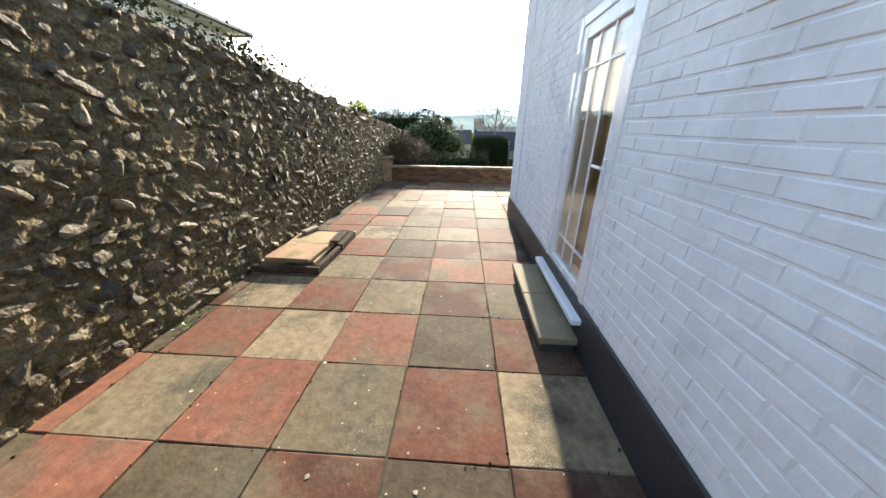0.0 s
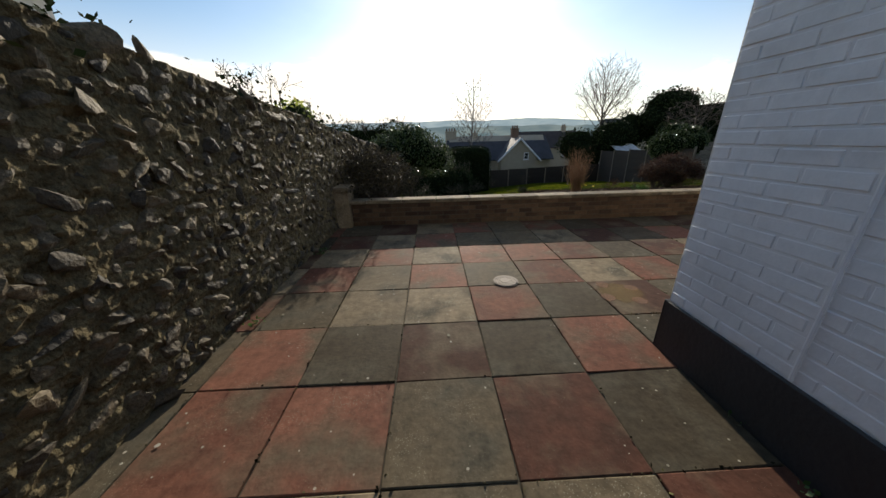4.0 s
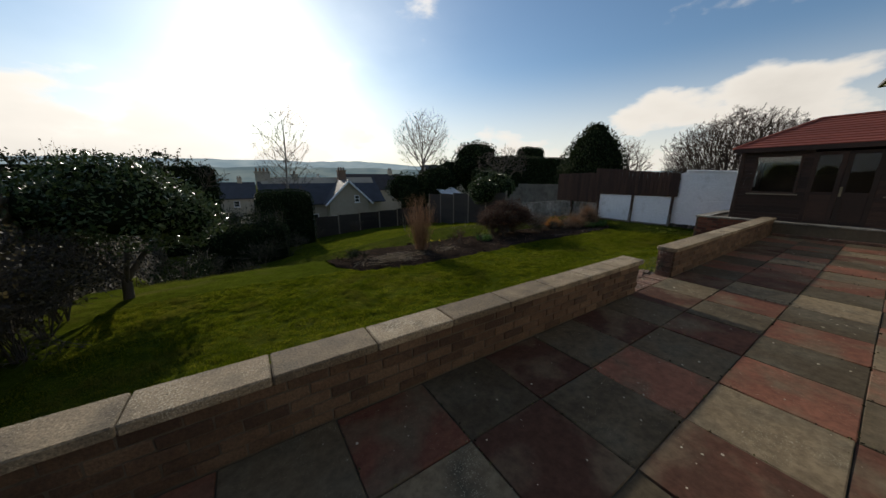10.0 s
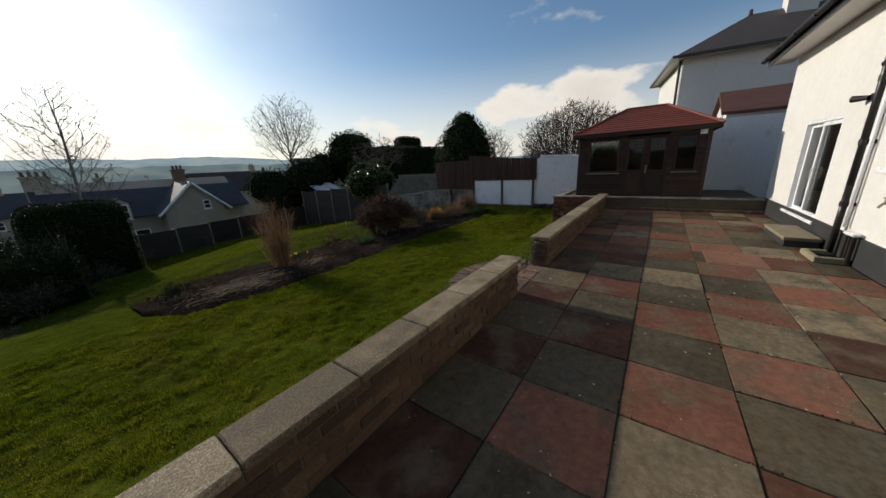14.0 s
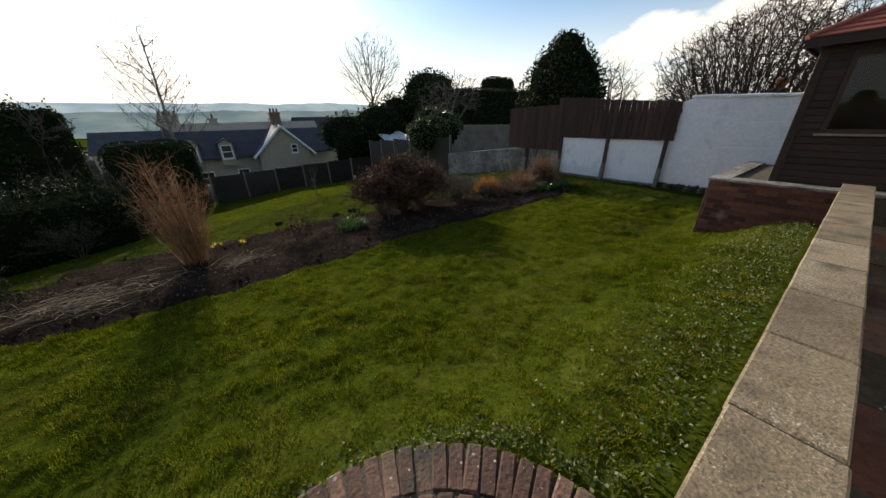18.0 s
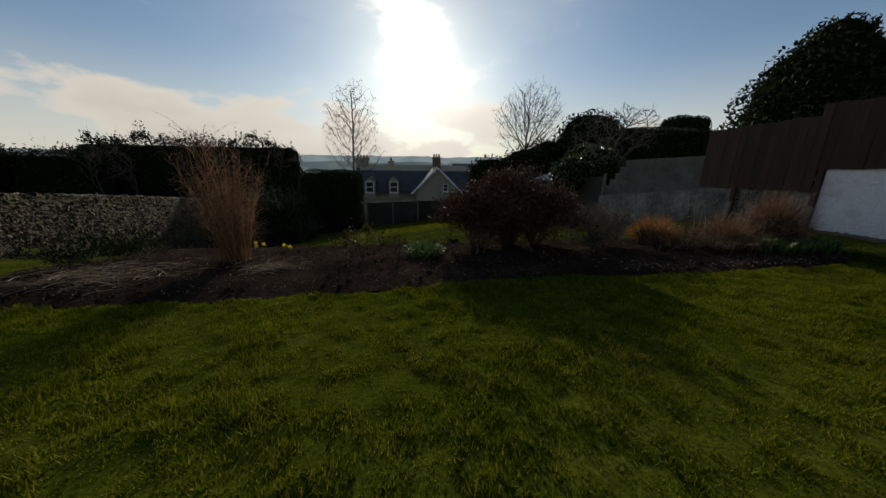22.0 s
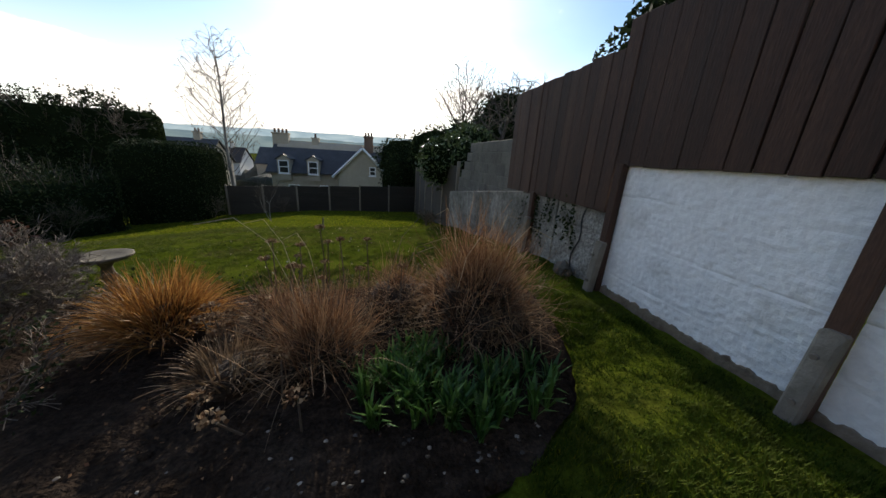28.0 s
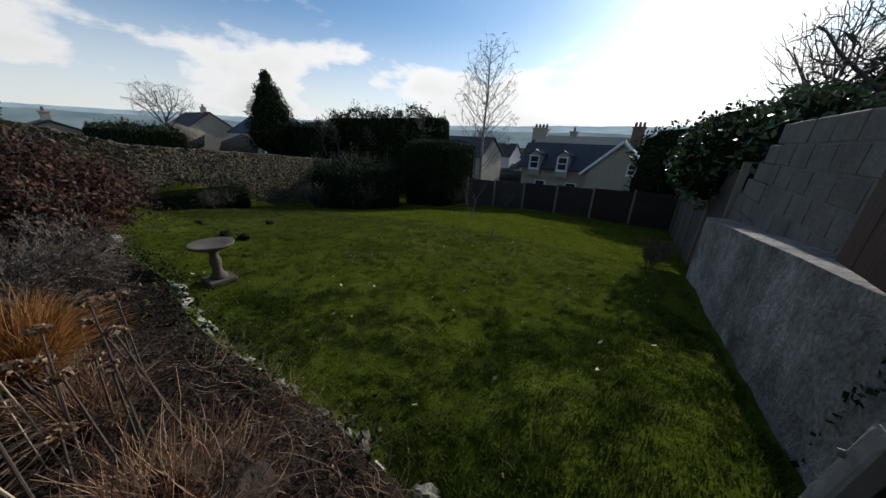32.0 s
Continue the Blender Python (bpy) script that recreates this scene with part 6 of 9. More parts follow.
def grow(segs, p, d, length, r, depth, rs, spread=0.55, shrink=0.72, kids=(2, 3), bend=0.16, rise=0.05, tips=None, minr=0.004):
    """Recursive bare branching."""
    steps = 3
    for k in range(steps):
        d = d + Vector((rs.gauss(0, bend), rs.gauss(0, bend), rs.gauss(0, bend) + rise))
        d.normalize()
        q = p + d * (length / steps)
        r2 = max(minr, r * (1 - 0.25 / steps * (k + 1)))
        segs.append((tuple(p), tuple(q), r, r2))
        p, r = q, r2
        if depth > 0 and k < steps - 1 and rs.random() < 0.55:
            e = d + Vector((rs.gauss(0, spread), rs.gauss(0, spread), rs.gauss(0, spread * 0.6)))
            grow(segs, p, e.normalized(), length * shrink * 0.8, max(minr, r * 0.5), depth - 1, rs, spread, shrink, kids, bend, rise, tips, minr)
    if depth == 0:
        if tips is not None:
            tips.append(tuple(p))
        return
    for _ in range(rs.randint(*kids)):
        e = d + Vector((rs.gauss(0, spread), rs.gauss(0, spread), rs.gauss(0, spread * 0.6)))
        grow(segs, p, e.normalized(), length * shrink * rs.uniform(0.8, 1.15), max(minr, r * 0.66), depth - 1, rs, spread, shrink, kids, bend, rise, tips, minr)


def bare_tree(name, at, height, seed, label, depth=5, r=0.16, spread=0.5, trunk=0.28, mat="bark", fine="twig", stems=1, lean=(0, 0), rise=0.05, shrink=0.74, extra=None, minr=0.006):
    t = thing(name, label, "tree", at=at)
    rs = random.Random(seed)
    segs = []
    for s in range(stems):
        d = Vector((lean[0] + rs.gauss(0, 0.35 if stems > 1 else 0.05), lean[1] + rs.gauss(0, 0.35 if stems > 1 else 0.05), 1)).normalized()
        grow(segs, Vector(at), d, height * trunk, r, depth, rs, spread, shrink, (2, 3), 0.13, rise, None, minr)
    top = max(s[1][2] for s in segs) - at[2]
    k = height / top
    A = Vector(at)
    segs = [(tuple(A + (Vector(a) - A) * k), tuple(A + (Vector(b) - A) * k), r0 * k ** 0.5, r1 * k ** 0.5) for a, b, r0, r1 in segs]
    cut = r * 0.28
    thick = [s for s in segs if s[2] >= cut]
    thin = [s for s in segs if s[2] < cut]
    from_arrays("trunk", *limbs_mesh(thick, 7), M[mat], t, smooth=True)
    if thin:
        tagged(from_arrays("twiggery", *limbs_mesh(thin, 3), M[fine], t), kind="stuff")
    return t


def colonise(nodes, parents, goals, step, kill, reach, rs, drift=0.0, jitter=0.12, rounds=160):
    """Branches grow step by step towards the goals left free, from the nodes given."""
    pos, par = [np.array(q, float) for q in nodes], list(parents)
    goals = goals.copy()
    P = np.array(pos)
    d = np.linalg.norm(goals[:, None] - P[None], axis=2)
    near, dist = d.argmin(1), d.min(1)
    heads = {}
    for _ in range(rounds):
        live = dist < reach
        if not live.any():
            break
        v = goals[live] - np.array(pos)[near[live]]
        v /= np.linalg.norm(v, axis=1, keepdims=True) + 1e-9
        owner = near[live]
        fresh = []
        for o in np.unique(owner):
            w = v[owner == o].sum(0)
            w = w / (np.linalg.norm(w) + 1e-9) + rs.normal(0, jitter, 3) + np.array([0, 0, drift])
            w /= np.linalg.norm(w) + 1e-9
            if any(w @ h > 0.97 for h in heads.get(o, ())) or len(heads.get(o, ())) > 3:
                continue
            heads.setdefault(o, []).append(w)
            fresh.append(len(pos)); pos.append(pos[o] + w * step); par.append(int(o))
        if not fresh:
            break
        F = np.array([pos[k] for k in fresh])
        d = np.linalg.norm(goals[:, None] - F[None], axis=2)
        k, m = d.argmin(1), d.min(1)
        better = m < dist
        near = np.where(better, np.array(fresh)[k], near); dist = np.where(better, m, dist)
        keep = dist > kill
        goals, near, dist = goals[keep], near[keep], dist[keep]
        if len(goals) == 0:
            break
    return np.array(pos), par


def crown_tree(name, at, centre, rad, seed, label, fork, top=None, tips=1100, r=0.2, mat="bark", low=-0.45, minr=0.012, category="tree", stems=0, step=0.3, drift=0.15, inner=0.25, droop=0.0, sprays=3, climb=0.5, fine="twig"):
    """A leafless tree: limbs divide until their tips fill an uneven crown."""
    t = thing(name, label, category, at=at)
    rs = np.random.default_rng(seed)
    c, rad, fork = np.array(centre, float), np.array(rad, float), np.array(fork, float)
    top = fork if top is None else np.array(top, float)
    u = unit_rows(rs, 4 * tips)
    u = u[u[:, 2] > low][:tips]
    lump = np.array([1 + 0.26 * noise.noise(Vector(q) * 2.2 + Vector((seed, 0, 0))) for q in u])
    goals = c + u * rad * ((inner + (1 - inner) * rs.random(len(u)) ** 0.55) * lump)[:, None]
    nodes, parents = [], []
    if stems:
        for k in range(stems):
            a = 2 * math.pi * k / stems + rs.normal(0, 0.2)
            q = np.array([at[0] + 0.3 * math.cos(a), at[1] + 0.3 * math.sin(a), at[2]])
            nodes += [q, q + np.array([0.22 * math.cos(a), 0.22 * math.sin(a), 0.3])]
            parents += [-1, len(nodes) - 2]
    else:
        base = np.array(at, float)
        n = max(3, int(np.linalg.norm(top - base) / (step * 1.2)))
        for k in range(n + 1):
            f = k / n
            nodes.append(base + (top - base) * f + np.array([0.10 * math.sin(f * 5 + seed), 0.08 * math.sin(f * 4), 0]) * np.linalg.norm(top - base) * 0.12 * math.sin(f * math.pi))
            parents.append(k - 1)
        goals = goals[goals[:, 2] > fork[2]]
    def lift(q, k):                             # limbs climb outwards at a steady slope
        q = np.array(q, float)
        q[:, 2] += k * np.hypot(q[:, 0] - at[0], q[:, 1] - at[1])
        return q

    pos, par = colonise(lift(nodes, -climb), parents, lift(goals, -climb), step, step * 0.8, step * 60, rs, drift)
    pos = lift(pos, climb)
    n = len(pos)
    thickness = np.zeros(n)
    ends = np.ones(n, bool)
    for k in range(n - 1, -1, -1):
        if thickness[k] == 0:
            thickness[k] = minr ** 2.25
        if par[k] >= 0:
            thickness[par[k]] += thickness[k]; ends[par[k]] = False
    thickness = thickness ** (1 / 2.25)
    thickness *= np.minimum(1.0, 1 / max(1e-6, thickness.max() / r)) if thickness.max() > r else 1.0
    thickness = np.maximum(thickness, minr * 0.8)
    segs = [(tuple(pos[par[k]]), tuple(pos[k]), min(thickness[par[k]], thickness[k] * 1.25), thickness[k]) for k in range(n) if par[k] >= 0]
    spray = []
    for k in range(n):                          # fine twigs at the outer ends
        if par[k] < 0 or thickness[k] > minr * 2.2:
            continue
        d = pos[k] - pos[par[k]]; d /= np.linalg.norm(d) + 1e-9
        for _ in range(sprays if ends[k] else 1):
            q, e = pos[k], d + rs.normal(0, 0.38, 3)
            for _s in range(2):
                e = e / np.linalg.norm(e) + np.array([0, 0, -droop])
                q2 = q + e * step * rs.uniform(0.35, 0.75)
                spray.append((tuple(q), tuple(q2), minr * 0.6, minr * 0.35)); q = q2
    thick = [q for q in segs if q[3] > minr * 2.5]
    from_arrays("trunk", *limbs_mesh(thick, 7), M[mat], t, smooth=True)
    tagged(from_arrays("branchwork", *limbs_mesh([q for q in segs if q[3] <= minr * 2.5], 4), M[fine], t), kind="stuff")
    tagged(from_arrays("twiggery", *limbs_mesh(spray, 3), M[fine], t), kind="stuff")
    return t


def blob(c, rad, seed, rough=0.25, sub=3, flat=0.0):
    bm = bmesh.new()
    bmesh.ops.create_icosphere(bm, subdivisions=sub, radius=1.0)
    for v in bm.verts:
        d = 1 + rough * noise.noise(v.co * 2.1 + Vector((seed, 0, 0))) + rough * 0.5 * noise.noise(v.co * 5.3 + Vector((0, seed, 0)))
        v.co = Vector((v.co.x * rad[0] * d, v.co.y * rad[1] * d, v.co.z * rad[2] * d)) + Vector(c)
    return bm


def crown_points(shapes, n, rs, shell=0.35):
    """Places near the surface of ellipsoids (centre, radii), uneven."""
    out = []
    vol = np.array([s[1][0] * s[1][1] + s[1][1] * s[1][2] for s in shapes]); vol = vol / vol.sum()
    for (c, rad), share in zip(shapes, vol):
        k = int(n * share)
        u = unit_rows(rs, k)
        r = 1 - shell * rs.random(k) ** 1.5
        bump = np.array([0.16 * noise.noise(Vector(q) * 2.2 + Vector(c)) + 0.08 * noise.noise(Vector(q) * 6.0 + Vector(c)) for q in u])
        out.append(np.array(c) + u * (r + bump)[:, None] * np.array(rad))
    return np.concatenate(out)


def evergreen(name, at, shapes, n, size, mat, seed, label, trunk=None, category="tree", aspect=0.5, core=0.82, kind=""):
    t = thing(name, label, category, at=at, kind=kind)
    rs = np.random.default_rng(seed)
    if trunk:
        from_arrays("trunk", *limbs_mesh(trunk, 7), M["bark"], t, smooth=True)
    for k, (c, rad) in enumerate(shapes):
        # solid fill, coloured as dark as the crown's inner shade
        part("dark_core", blob(c, [q * core for q in rad], seed + k, 0.22, 2), M["core"], t)
    tagged(from_arrays("leaves", *leaf_quads(crown_points(shapes, n, rs), size, rs, aspect), M[mat], t), kind="stuff")
    return t


def hedge(name, x0, x1, y0, y1, z0, z1, n, size, mat, seed, label, wild=0.1):
    """A clipped hedge: near-black core for the shade inside, leaves over all faces, slightly rounded top."""
    t = thing(name, label, "hedge", at=((x0 + x1) / 2, (y0 + y1) / 2, z0))
    rs = np.random.default_rng(seed)
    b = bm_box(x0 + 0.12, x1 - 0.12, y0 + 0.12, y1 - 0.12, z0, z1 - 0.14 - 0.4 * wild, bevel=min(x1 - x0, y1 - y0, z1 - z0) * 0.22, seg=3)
    part("dark_core", b, M["core"], t)
    dims = np.array([x1 - x0, y1 - y0, z1 - z0])
    areas = np.array([dims[1] * dims[2]] * 2 + [dims[0] * dims[2]] * 2 + [dims[0] * dims[1]])
    face = rs.choice(5, n, p=areas / areas.sum())
    p = rs.random((n, 3))
    depth = 0.14 * rs.random(n) ** 2
    for f, (ax, v) in enumerate(((0, 0), (0, 1), (1, 0), (1, 1), (2, 1))):
        k = face == f
        p[k, ax] = v + (1 - 2 * v) * depth[k] / dims[ax]
    q = (p - 0.5) * 2
    r = np.maximum(1.0, (np.abs(q) ** 6).sum(1) ** (1 / 6))
    q /= r[:, None]
    pos = np.array([x0, y0, z0]) + (q / 2 + 0.5) * dims
    pos += np.array([[wild * noise.noise(Vector(v) * 1.3), wild * noise.noise(Vector(v) * 1.3 + Vector((9, 0, 0))), wild * noise.noise(Vector(v) * 1.1 + Vector((0, 7, 0)))] for v in pos])
    if wild >= 0.3:                             # ragged outline with upright shoots
        f = np.clip((pos[:, 2] - z0) / (z1 - z0), 0, 1) ** 2
        pos[:, 2] += f * np.array([wild * (1.1 * noise.noise((v[0] * 0.55, v[1] * 0.4, seed)) + 0.8 * noise.noise((v[0] * 1.7, v[1] * 1.1, seed)) + 0.5 * noise.noise((v[0] * 5, v[1] * 3, seed))) for v in pos])
        k = rs.choice(np.flatnonzero(f > 0.85), min(260, int((f > 0.85).sum())))
        tips2 = pos[k] + np.stack([rs.normal(0, 0.18, len(k)), rs.normal(0, 0.18, len(k)), np.abs(rs.normal(0.25, 0.3, len(k))) * wild / 0.4], 1)
        tagged(from_arrays("shoots", *ribbons(pos[k], tips2, 0.012, rs, 0.05, 2), M["twig"], t), kind="stuff")
        q = np.repeat(np.arange(len(k)), 4)
        w = rs.random((len(q), 1))
        pos = np.concatenate([pos, pos[k][q] * (1 - w) + tips2[q] * w + rs.normal(0, 0.05, (len(q), 3))])
    tagged(from_arrays("leaves", *leaf_quads(pos, size, rs, 0.55), M[mat], t), kind="stuff")
    return t


def tuft(name, x, y, h, r, n, mat, seed, label, droop=0.5, base_r=0.12, width=0.004, category="ornamental grass", z=None, upright=0.0):
    z = ground_z(x, y) + 0.02 if z is None else z
    t = thing(name, label, category, at=(x, y, z))
    rs = np.random.default_rng(seed)
    a = rs.uniform(0, 2 * math.pi, n)
    rad = np.sqrt(rs.random(n))
    roots = np.stack([x + base_r * rad * np.cos(a), y + base_r * rad * np.sin(a), np.full(n, z)], 1)
    reach = r * rs.uniform(0.25, 1.0, n) * (1 - upright * rs.random(n))
    hh = h * rs.uniform(0.55, 1.0, n) * (1 - droop * (reach / r) ** 2)
    a2 = a + rs.normal(0, 0.5, n)
    tips = np.stack([x + reach * np.cos(a2), y + reach * np.sin(a2), z + hh], 1)
    tagged(from_arrays("stem_mass", *ribbons(roots, tips, width, rs, sag=0.16, segs=4), M[mat], t), kind="stuff")
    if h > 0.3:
        part("dark_core", blob((x, y, z + h * 0.12), (r * 0.45, r * 0.45, h * 0.30), seed, 0.3, 2), M["thatch"], t)
    return t


def shrub(name, x, y, h, r, seed, label, twigs=60, leaves=0, leaf="leaf_red", size=0.03, depth=3, mat="twig", z=None, thick=0.009, fine=0.0022):
    z = ground_z(x, y) if z is None else z
    t = thing(name, label, "shrub", at=(x, y, z))
    rs = random.Random(seed)
    segs, tips = [], []
    stems = max(3, twigs // 12)
    for k in range(stems):
        a = rs.uniform(0, 6.28)
        d = Vector((math.cos(a) * r / h * rs.uniform(0.2, 1.0), math.sin(a) * r / h * rs.uniform(0.2, 1.0), 1)).normalized()
        grow(segs, Vector((x + 0.06 * math.cos(a), y + 0.06 * math.sin(a), z)), d, h * 0.42, thick, depth, rs, 0.45, 0.7, (2, 3), 0.14, 0.02, tips, fine)
    top = max(s[1][2] for s in segs) - z
    k = h / top
    A = Vector((x, y, z))
    fix = lambda p: tuple(A + (Vector(p) - A) * k)
    segs = [(fix(a), fix(b), r0, r1) for a, b, r0, r1 in segs]
    tagged(from_arrays("stem_base", *limbs_mesh([q for q in segs if q[2] >= thick * 0.62], 5), M[mat], t), kind="stuff")
    tagged(from_arrays("twiggery", *limbs_mesh([q for q in segs if q[2] < thick * 0.62], 3), M[mat], t), kind="stuff")
    if leaves:
        rn = np.random.default_rng(seed)
        src = np.array([s[1] for s in segs if s[2] < thick * 0.7])
        high = src[src[:, 2] > z + 0.4 * h]     # two thirds of the leaves sit in the upper crown
        src = np.concatenate([src[rn.integers(0, len(src), leaves // 3)], high[rn.integers(0, len(high), leaves)]])
        pos = src[rn.integers(0, len(src), leaves)] + rn.normal(0, size * 0.9, (leaves, 3))
        tagged(from_arrays("leaves", *leaf_quads(pos, size, rn, 0.6), M[leaf], t), kind="stuff")
    return t


ivy_on_panels()

# ---- flower bed ----
bedv, bedf = [], []
NB, MB = 150, 26
for i in range(NB + 1):
    x = 2.2 + (13.95 - 2.2) * i / NB
    ya, yb = lerp_table(BED_UP, x) + 0.02 * math.sin(x * 9), bed_low(x)
    for j in range(MB + 1):
        f = j / MB
        y = ya + (yb - ya) * f
        z = min(ground_z(x, y), lerp_table(UPPER, y)) if x > 3 else ground_z(x, y)
        z = max(lerp_table(UPPER, y), ground_z(x, y)) if x > 3.0 else z
        edge = min(1.0, 8 * f, 8 * (1 - f))
        bedv.append((x, y, z - 0.012 + edge * (0.055 + 0.035 * noise.noise((x * 2.3, y * 2.3, 1)) + 0.022 * noise.noise((x * 9, y * 9, 2)))))
for i in range(NB):
    for j in range(MB):
        a = i * (MB + 1) + j
        bedf.append((a, a + 1, a + MB + 2, a + MB + 1))
M["litter"] = material("stem_litter", [(0.06, 0.045, 0.032), (0.15, 0.115, 0.08), (0.28, 0.22, 0.15)], 2, 0.9, 0.0, island=0.7, coords="World", spec=0.05)
soil = from_arrays("flower_bed", bedv, bedf, M["soil"], smooth=True)
tagged(soil, "dark bare soil of the long flower bed across the lawn", "flower bed", kind="structure")
rs = np.random.default_rng(5)
# clods, stones and fallen leaves on the soil
n = 1500
xs, ys = rs.uniform(2.3, 13.9, n), rs.uniform(13.4, 15.7, n)
ok = np.array([in_bed(a, b) for a, b in zip(xs, ys)])
xs, ys = xs[ok], ys[ok]
pos = np.array([(a, b, lerp_table(UPPER, b) + 0.045) for a, b in zip(xs, ys)])
tagged(from_arrays("fallen_leaves", *leaf_quads(pos, 0.024, rs, 0.6), M["dry"]), "dead leaves and pale stone chips scattered over the soil", "leaf litter", kind="stuff")
n = 3000                                        # dry bits of stem over the open end of the bed
k = rs.integers(0, len(xs), n)
px, py = xs[k] + rs.normal(0, 0.12, n), ys[k] + rs.normal(0, 0.12, n)
ok = np.array([in_bed(a, b) for a, b in zip(px, py)]) & ((px < rs.uniform(6.5, 9.5, n)) | (py > rs.uniform(14.9, 15.5, n)))
pos = np.array([(a, b, lerp_table(UPPER, b) + 0.055) for a, b in zip(px[ok], py[ok])])
tagged(from_arrays("stem_litter", *leaf_quads(pos, 0.034, rs, 0.22), M["litter"]), "short broken dry stems strewn over the open soil", "litter", kind="stuff")
n = 420
k = rs.integers(0, len(xs), n)
c = np.stack([xs[k] + rs.normal(0, 0.05, n), ys[k] + rs.normal(0, 0.05, n), np.array([lerp_table(UPPER, b) for b in ys[k]]) + 0.03], 1)
ico = bmesh.new(); bmesh.ops.create_icosphere(ico, subdivisions=1, radius=1.0)
iv = np.array([v.co for v in ico.verts]); fi = np.array([[v.index for v in f.verts] for f in ico.faces]); ico.free()
vv = np.concatenate([c[q] + iv * rs.uniform(0.01, 0.035) * rs.uniform(0.6, 1.3, (len(iv), 3)) for q in range(n)])
ff = np.concatenate([fi + q * len(iv) for q in range(n)])
tagged(from_arrays("soil_clods", vv, ff, M["soil"]), "lumps of earth on the flower bed", "soil clods", kind="stuff")

M["chips"] = material("stone_chips", [(0.05, 0.043, 0.036), (0.13, 0.115, 0.10), (0.26, 0.24, 0.21)], 4, 0.9, 0.0, island=0.8, coords="World")
n = 240                                         # pale chips towards the lawn side
cx = rs.uniform(9.5, 13.7, n)
cy = np.array([lerp_table(BED_UP, v) for v in cx]) + 0.06 + np.abs(rs.normal(0, 0.22, n))
vv = np.concatenate([np.array((cx[q], cy[q], lerp_table(UPPER, cy[q]) + 0.05)) + iv * rs.uniform(0.004, 0.011) * np.array((1.2, 1.0, 0.5)) * rs.uniform(0.6, 1.4, (len(iv), 3)) for q in range(n)])
tagged(from_arrays("stone_chips", vv, np.concatenate([fi + q * len(iv) for q in range(n)]), M["chips"]), "pale stone chips on the dark soil", "stone chips", kind="stuff")
# stone edging along the lower side
edging = thing("stone_edging", "row of rough pale stones holding the bed above the lower lawn", "stone edging", kind="structure")
x = 6.4
while x < 13.85:
    for row in range(2 if rnd.random() < 0.3 else 1):
        w = rnd.uniform(0.09, 0.22)
        b = blob((0, 0, 0), (w * 0.58, rnd.uniform(0.045, 0.08), rnd.uniform(0.04, 0.062)), x * 7 + row * 31, 0.45, 3 if x > 11 else 2)
        ob = part("stone", b, M["edge_stone"], edging)
        zl = min(ground_z(x, 16.0), -0.55)
        ob.location = (x + w / 2, bed_low(x) + rnd.uniform(-0.05, 0.07) + 0.05 * (1 - row), zl + 0.0 + row * 0.10 + rnd.uniform(-0.03, 0.04))
        ob.rotation_euler = (rnd.gauss(0, 0.3), rnd.gauss(0, 0.3), rnd.gauss(0, 0.5))
    x += w * rnd.uniform(0.8, 1.1)
n = 2600                                         # small creeping plants over the stones
rs = np.random.default_rng(55)
xs2 = rs.uniform(6.4, 13.6, n)
ok = np.array([noise.noise((v * 1.3, 4.0, 0)) for v in xs2]) > -0.05
xs2 = xs2[ok]
pos = np.stack([xs2, np.array([bed_low(v) for v in xs2]) + rs.normal(-0.02, 0.10, len(xs2)), np.full(len(xs2), -0.60) + rs.normal(0, 0.07, len(xs2))], 1)
tagged(from_arrays("creeping_plants", *leaf_quads(pos, 0.032, rs, 0.7, 0.2), M["leaf_dark"]), "small creeping plants over the edging stones", "groundcover", kind="stuff")
n = 520                                         # low dry stems and runners behind the edging
px = rs.uniform(11.6, 13.5, n)
py = np.array([bed_low(v) for v in px]) - np.abs(rs.normal(0.05, 0.16, n))
pos = np.stack([px, py, np.array([lerp_table(UPPER, v) for v in py]) + 0.04], 1)
d0 = rs.normal(0, 1, (n, 3)); d0[:, 2] = np.abs(d0[:, 2]) * 0.7 + 0.1
v, f = curls(pos, d0, rs.uniform(0.06, 0.26, n), 6, 0.25, 0.0020, rs)
v[:, 2] = np.maximum(v[:, 2], np.repeat(pos[:, 2] - 0.02, 14))
tagged(from_arrays("dry_runners", v, f, M["straw_dull"]), "low tangle of dry stems behind the edging stones", "dry stems", kind="stuff")
rock = part("rock", blob((13.53, 15.42, -0.48), (0.105, 0.095, 0.125), 3.3, 0.25, 4), M["rock"])
boulder = part("rock", blob((14.60, 15.50, ground_z(14.60, 15.50) + 0.03), (0.08, 0.12, 0.12), 7.7, 0.3, 3), M["rock"])
tagged(boulder, "small grey boulder at the foot of the concrete panel", "rock")
tagged(rock, "large pale weathered rock at the end of the bed", "rock")

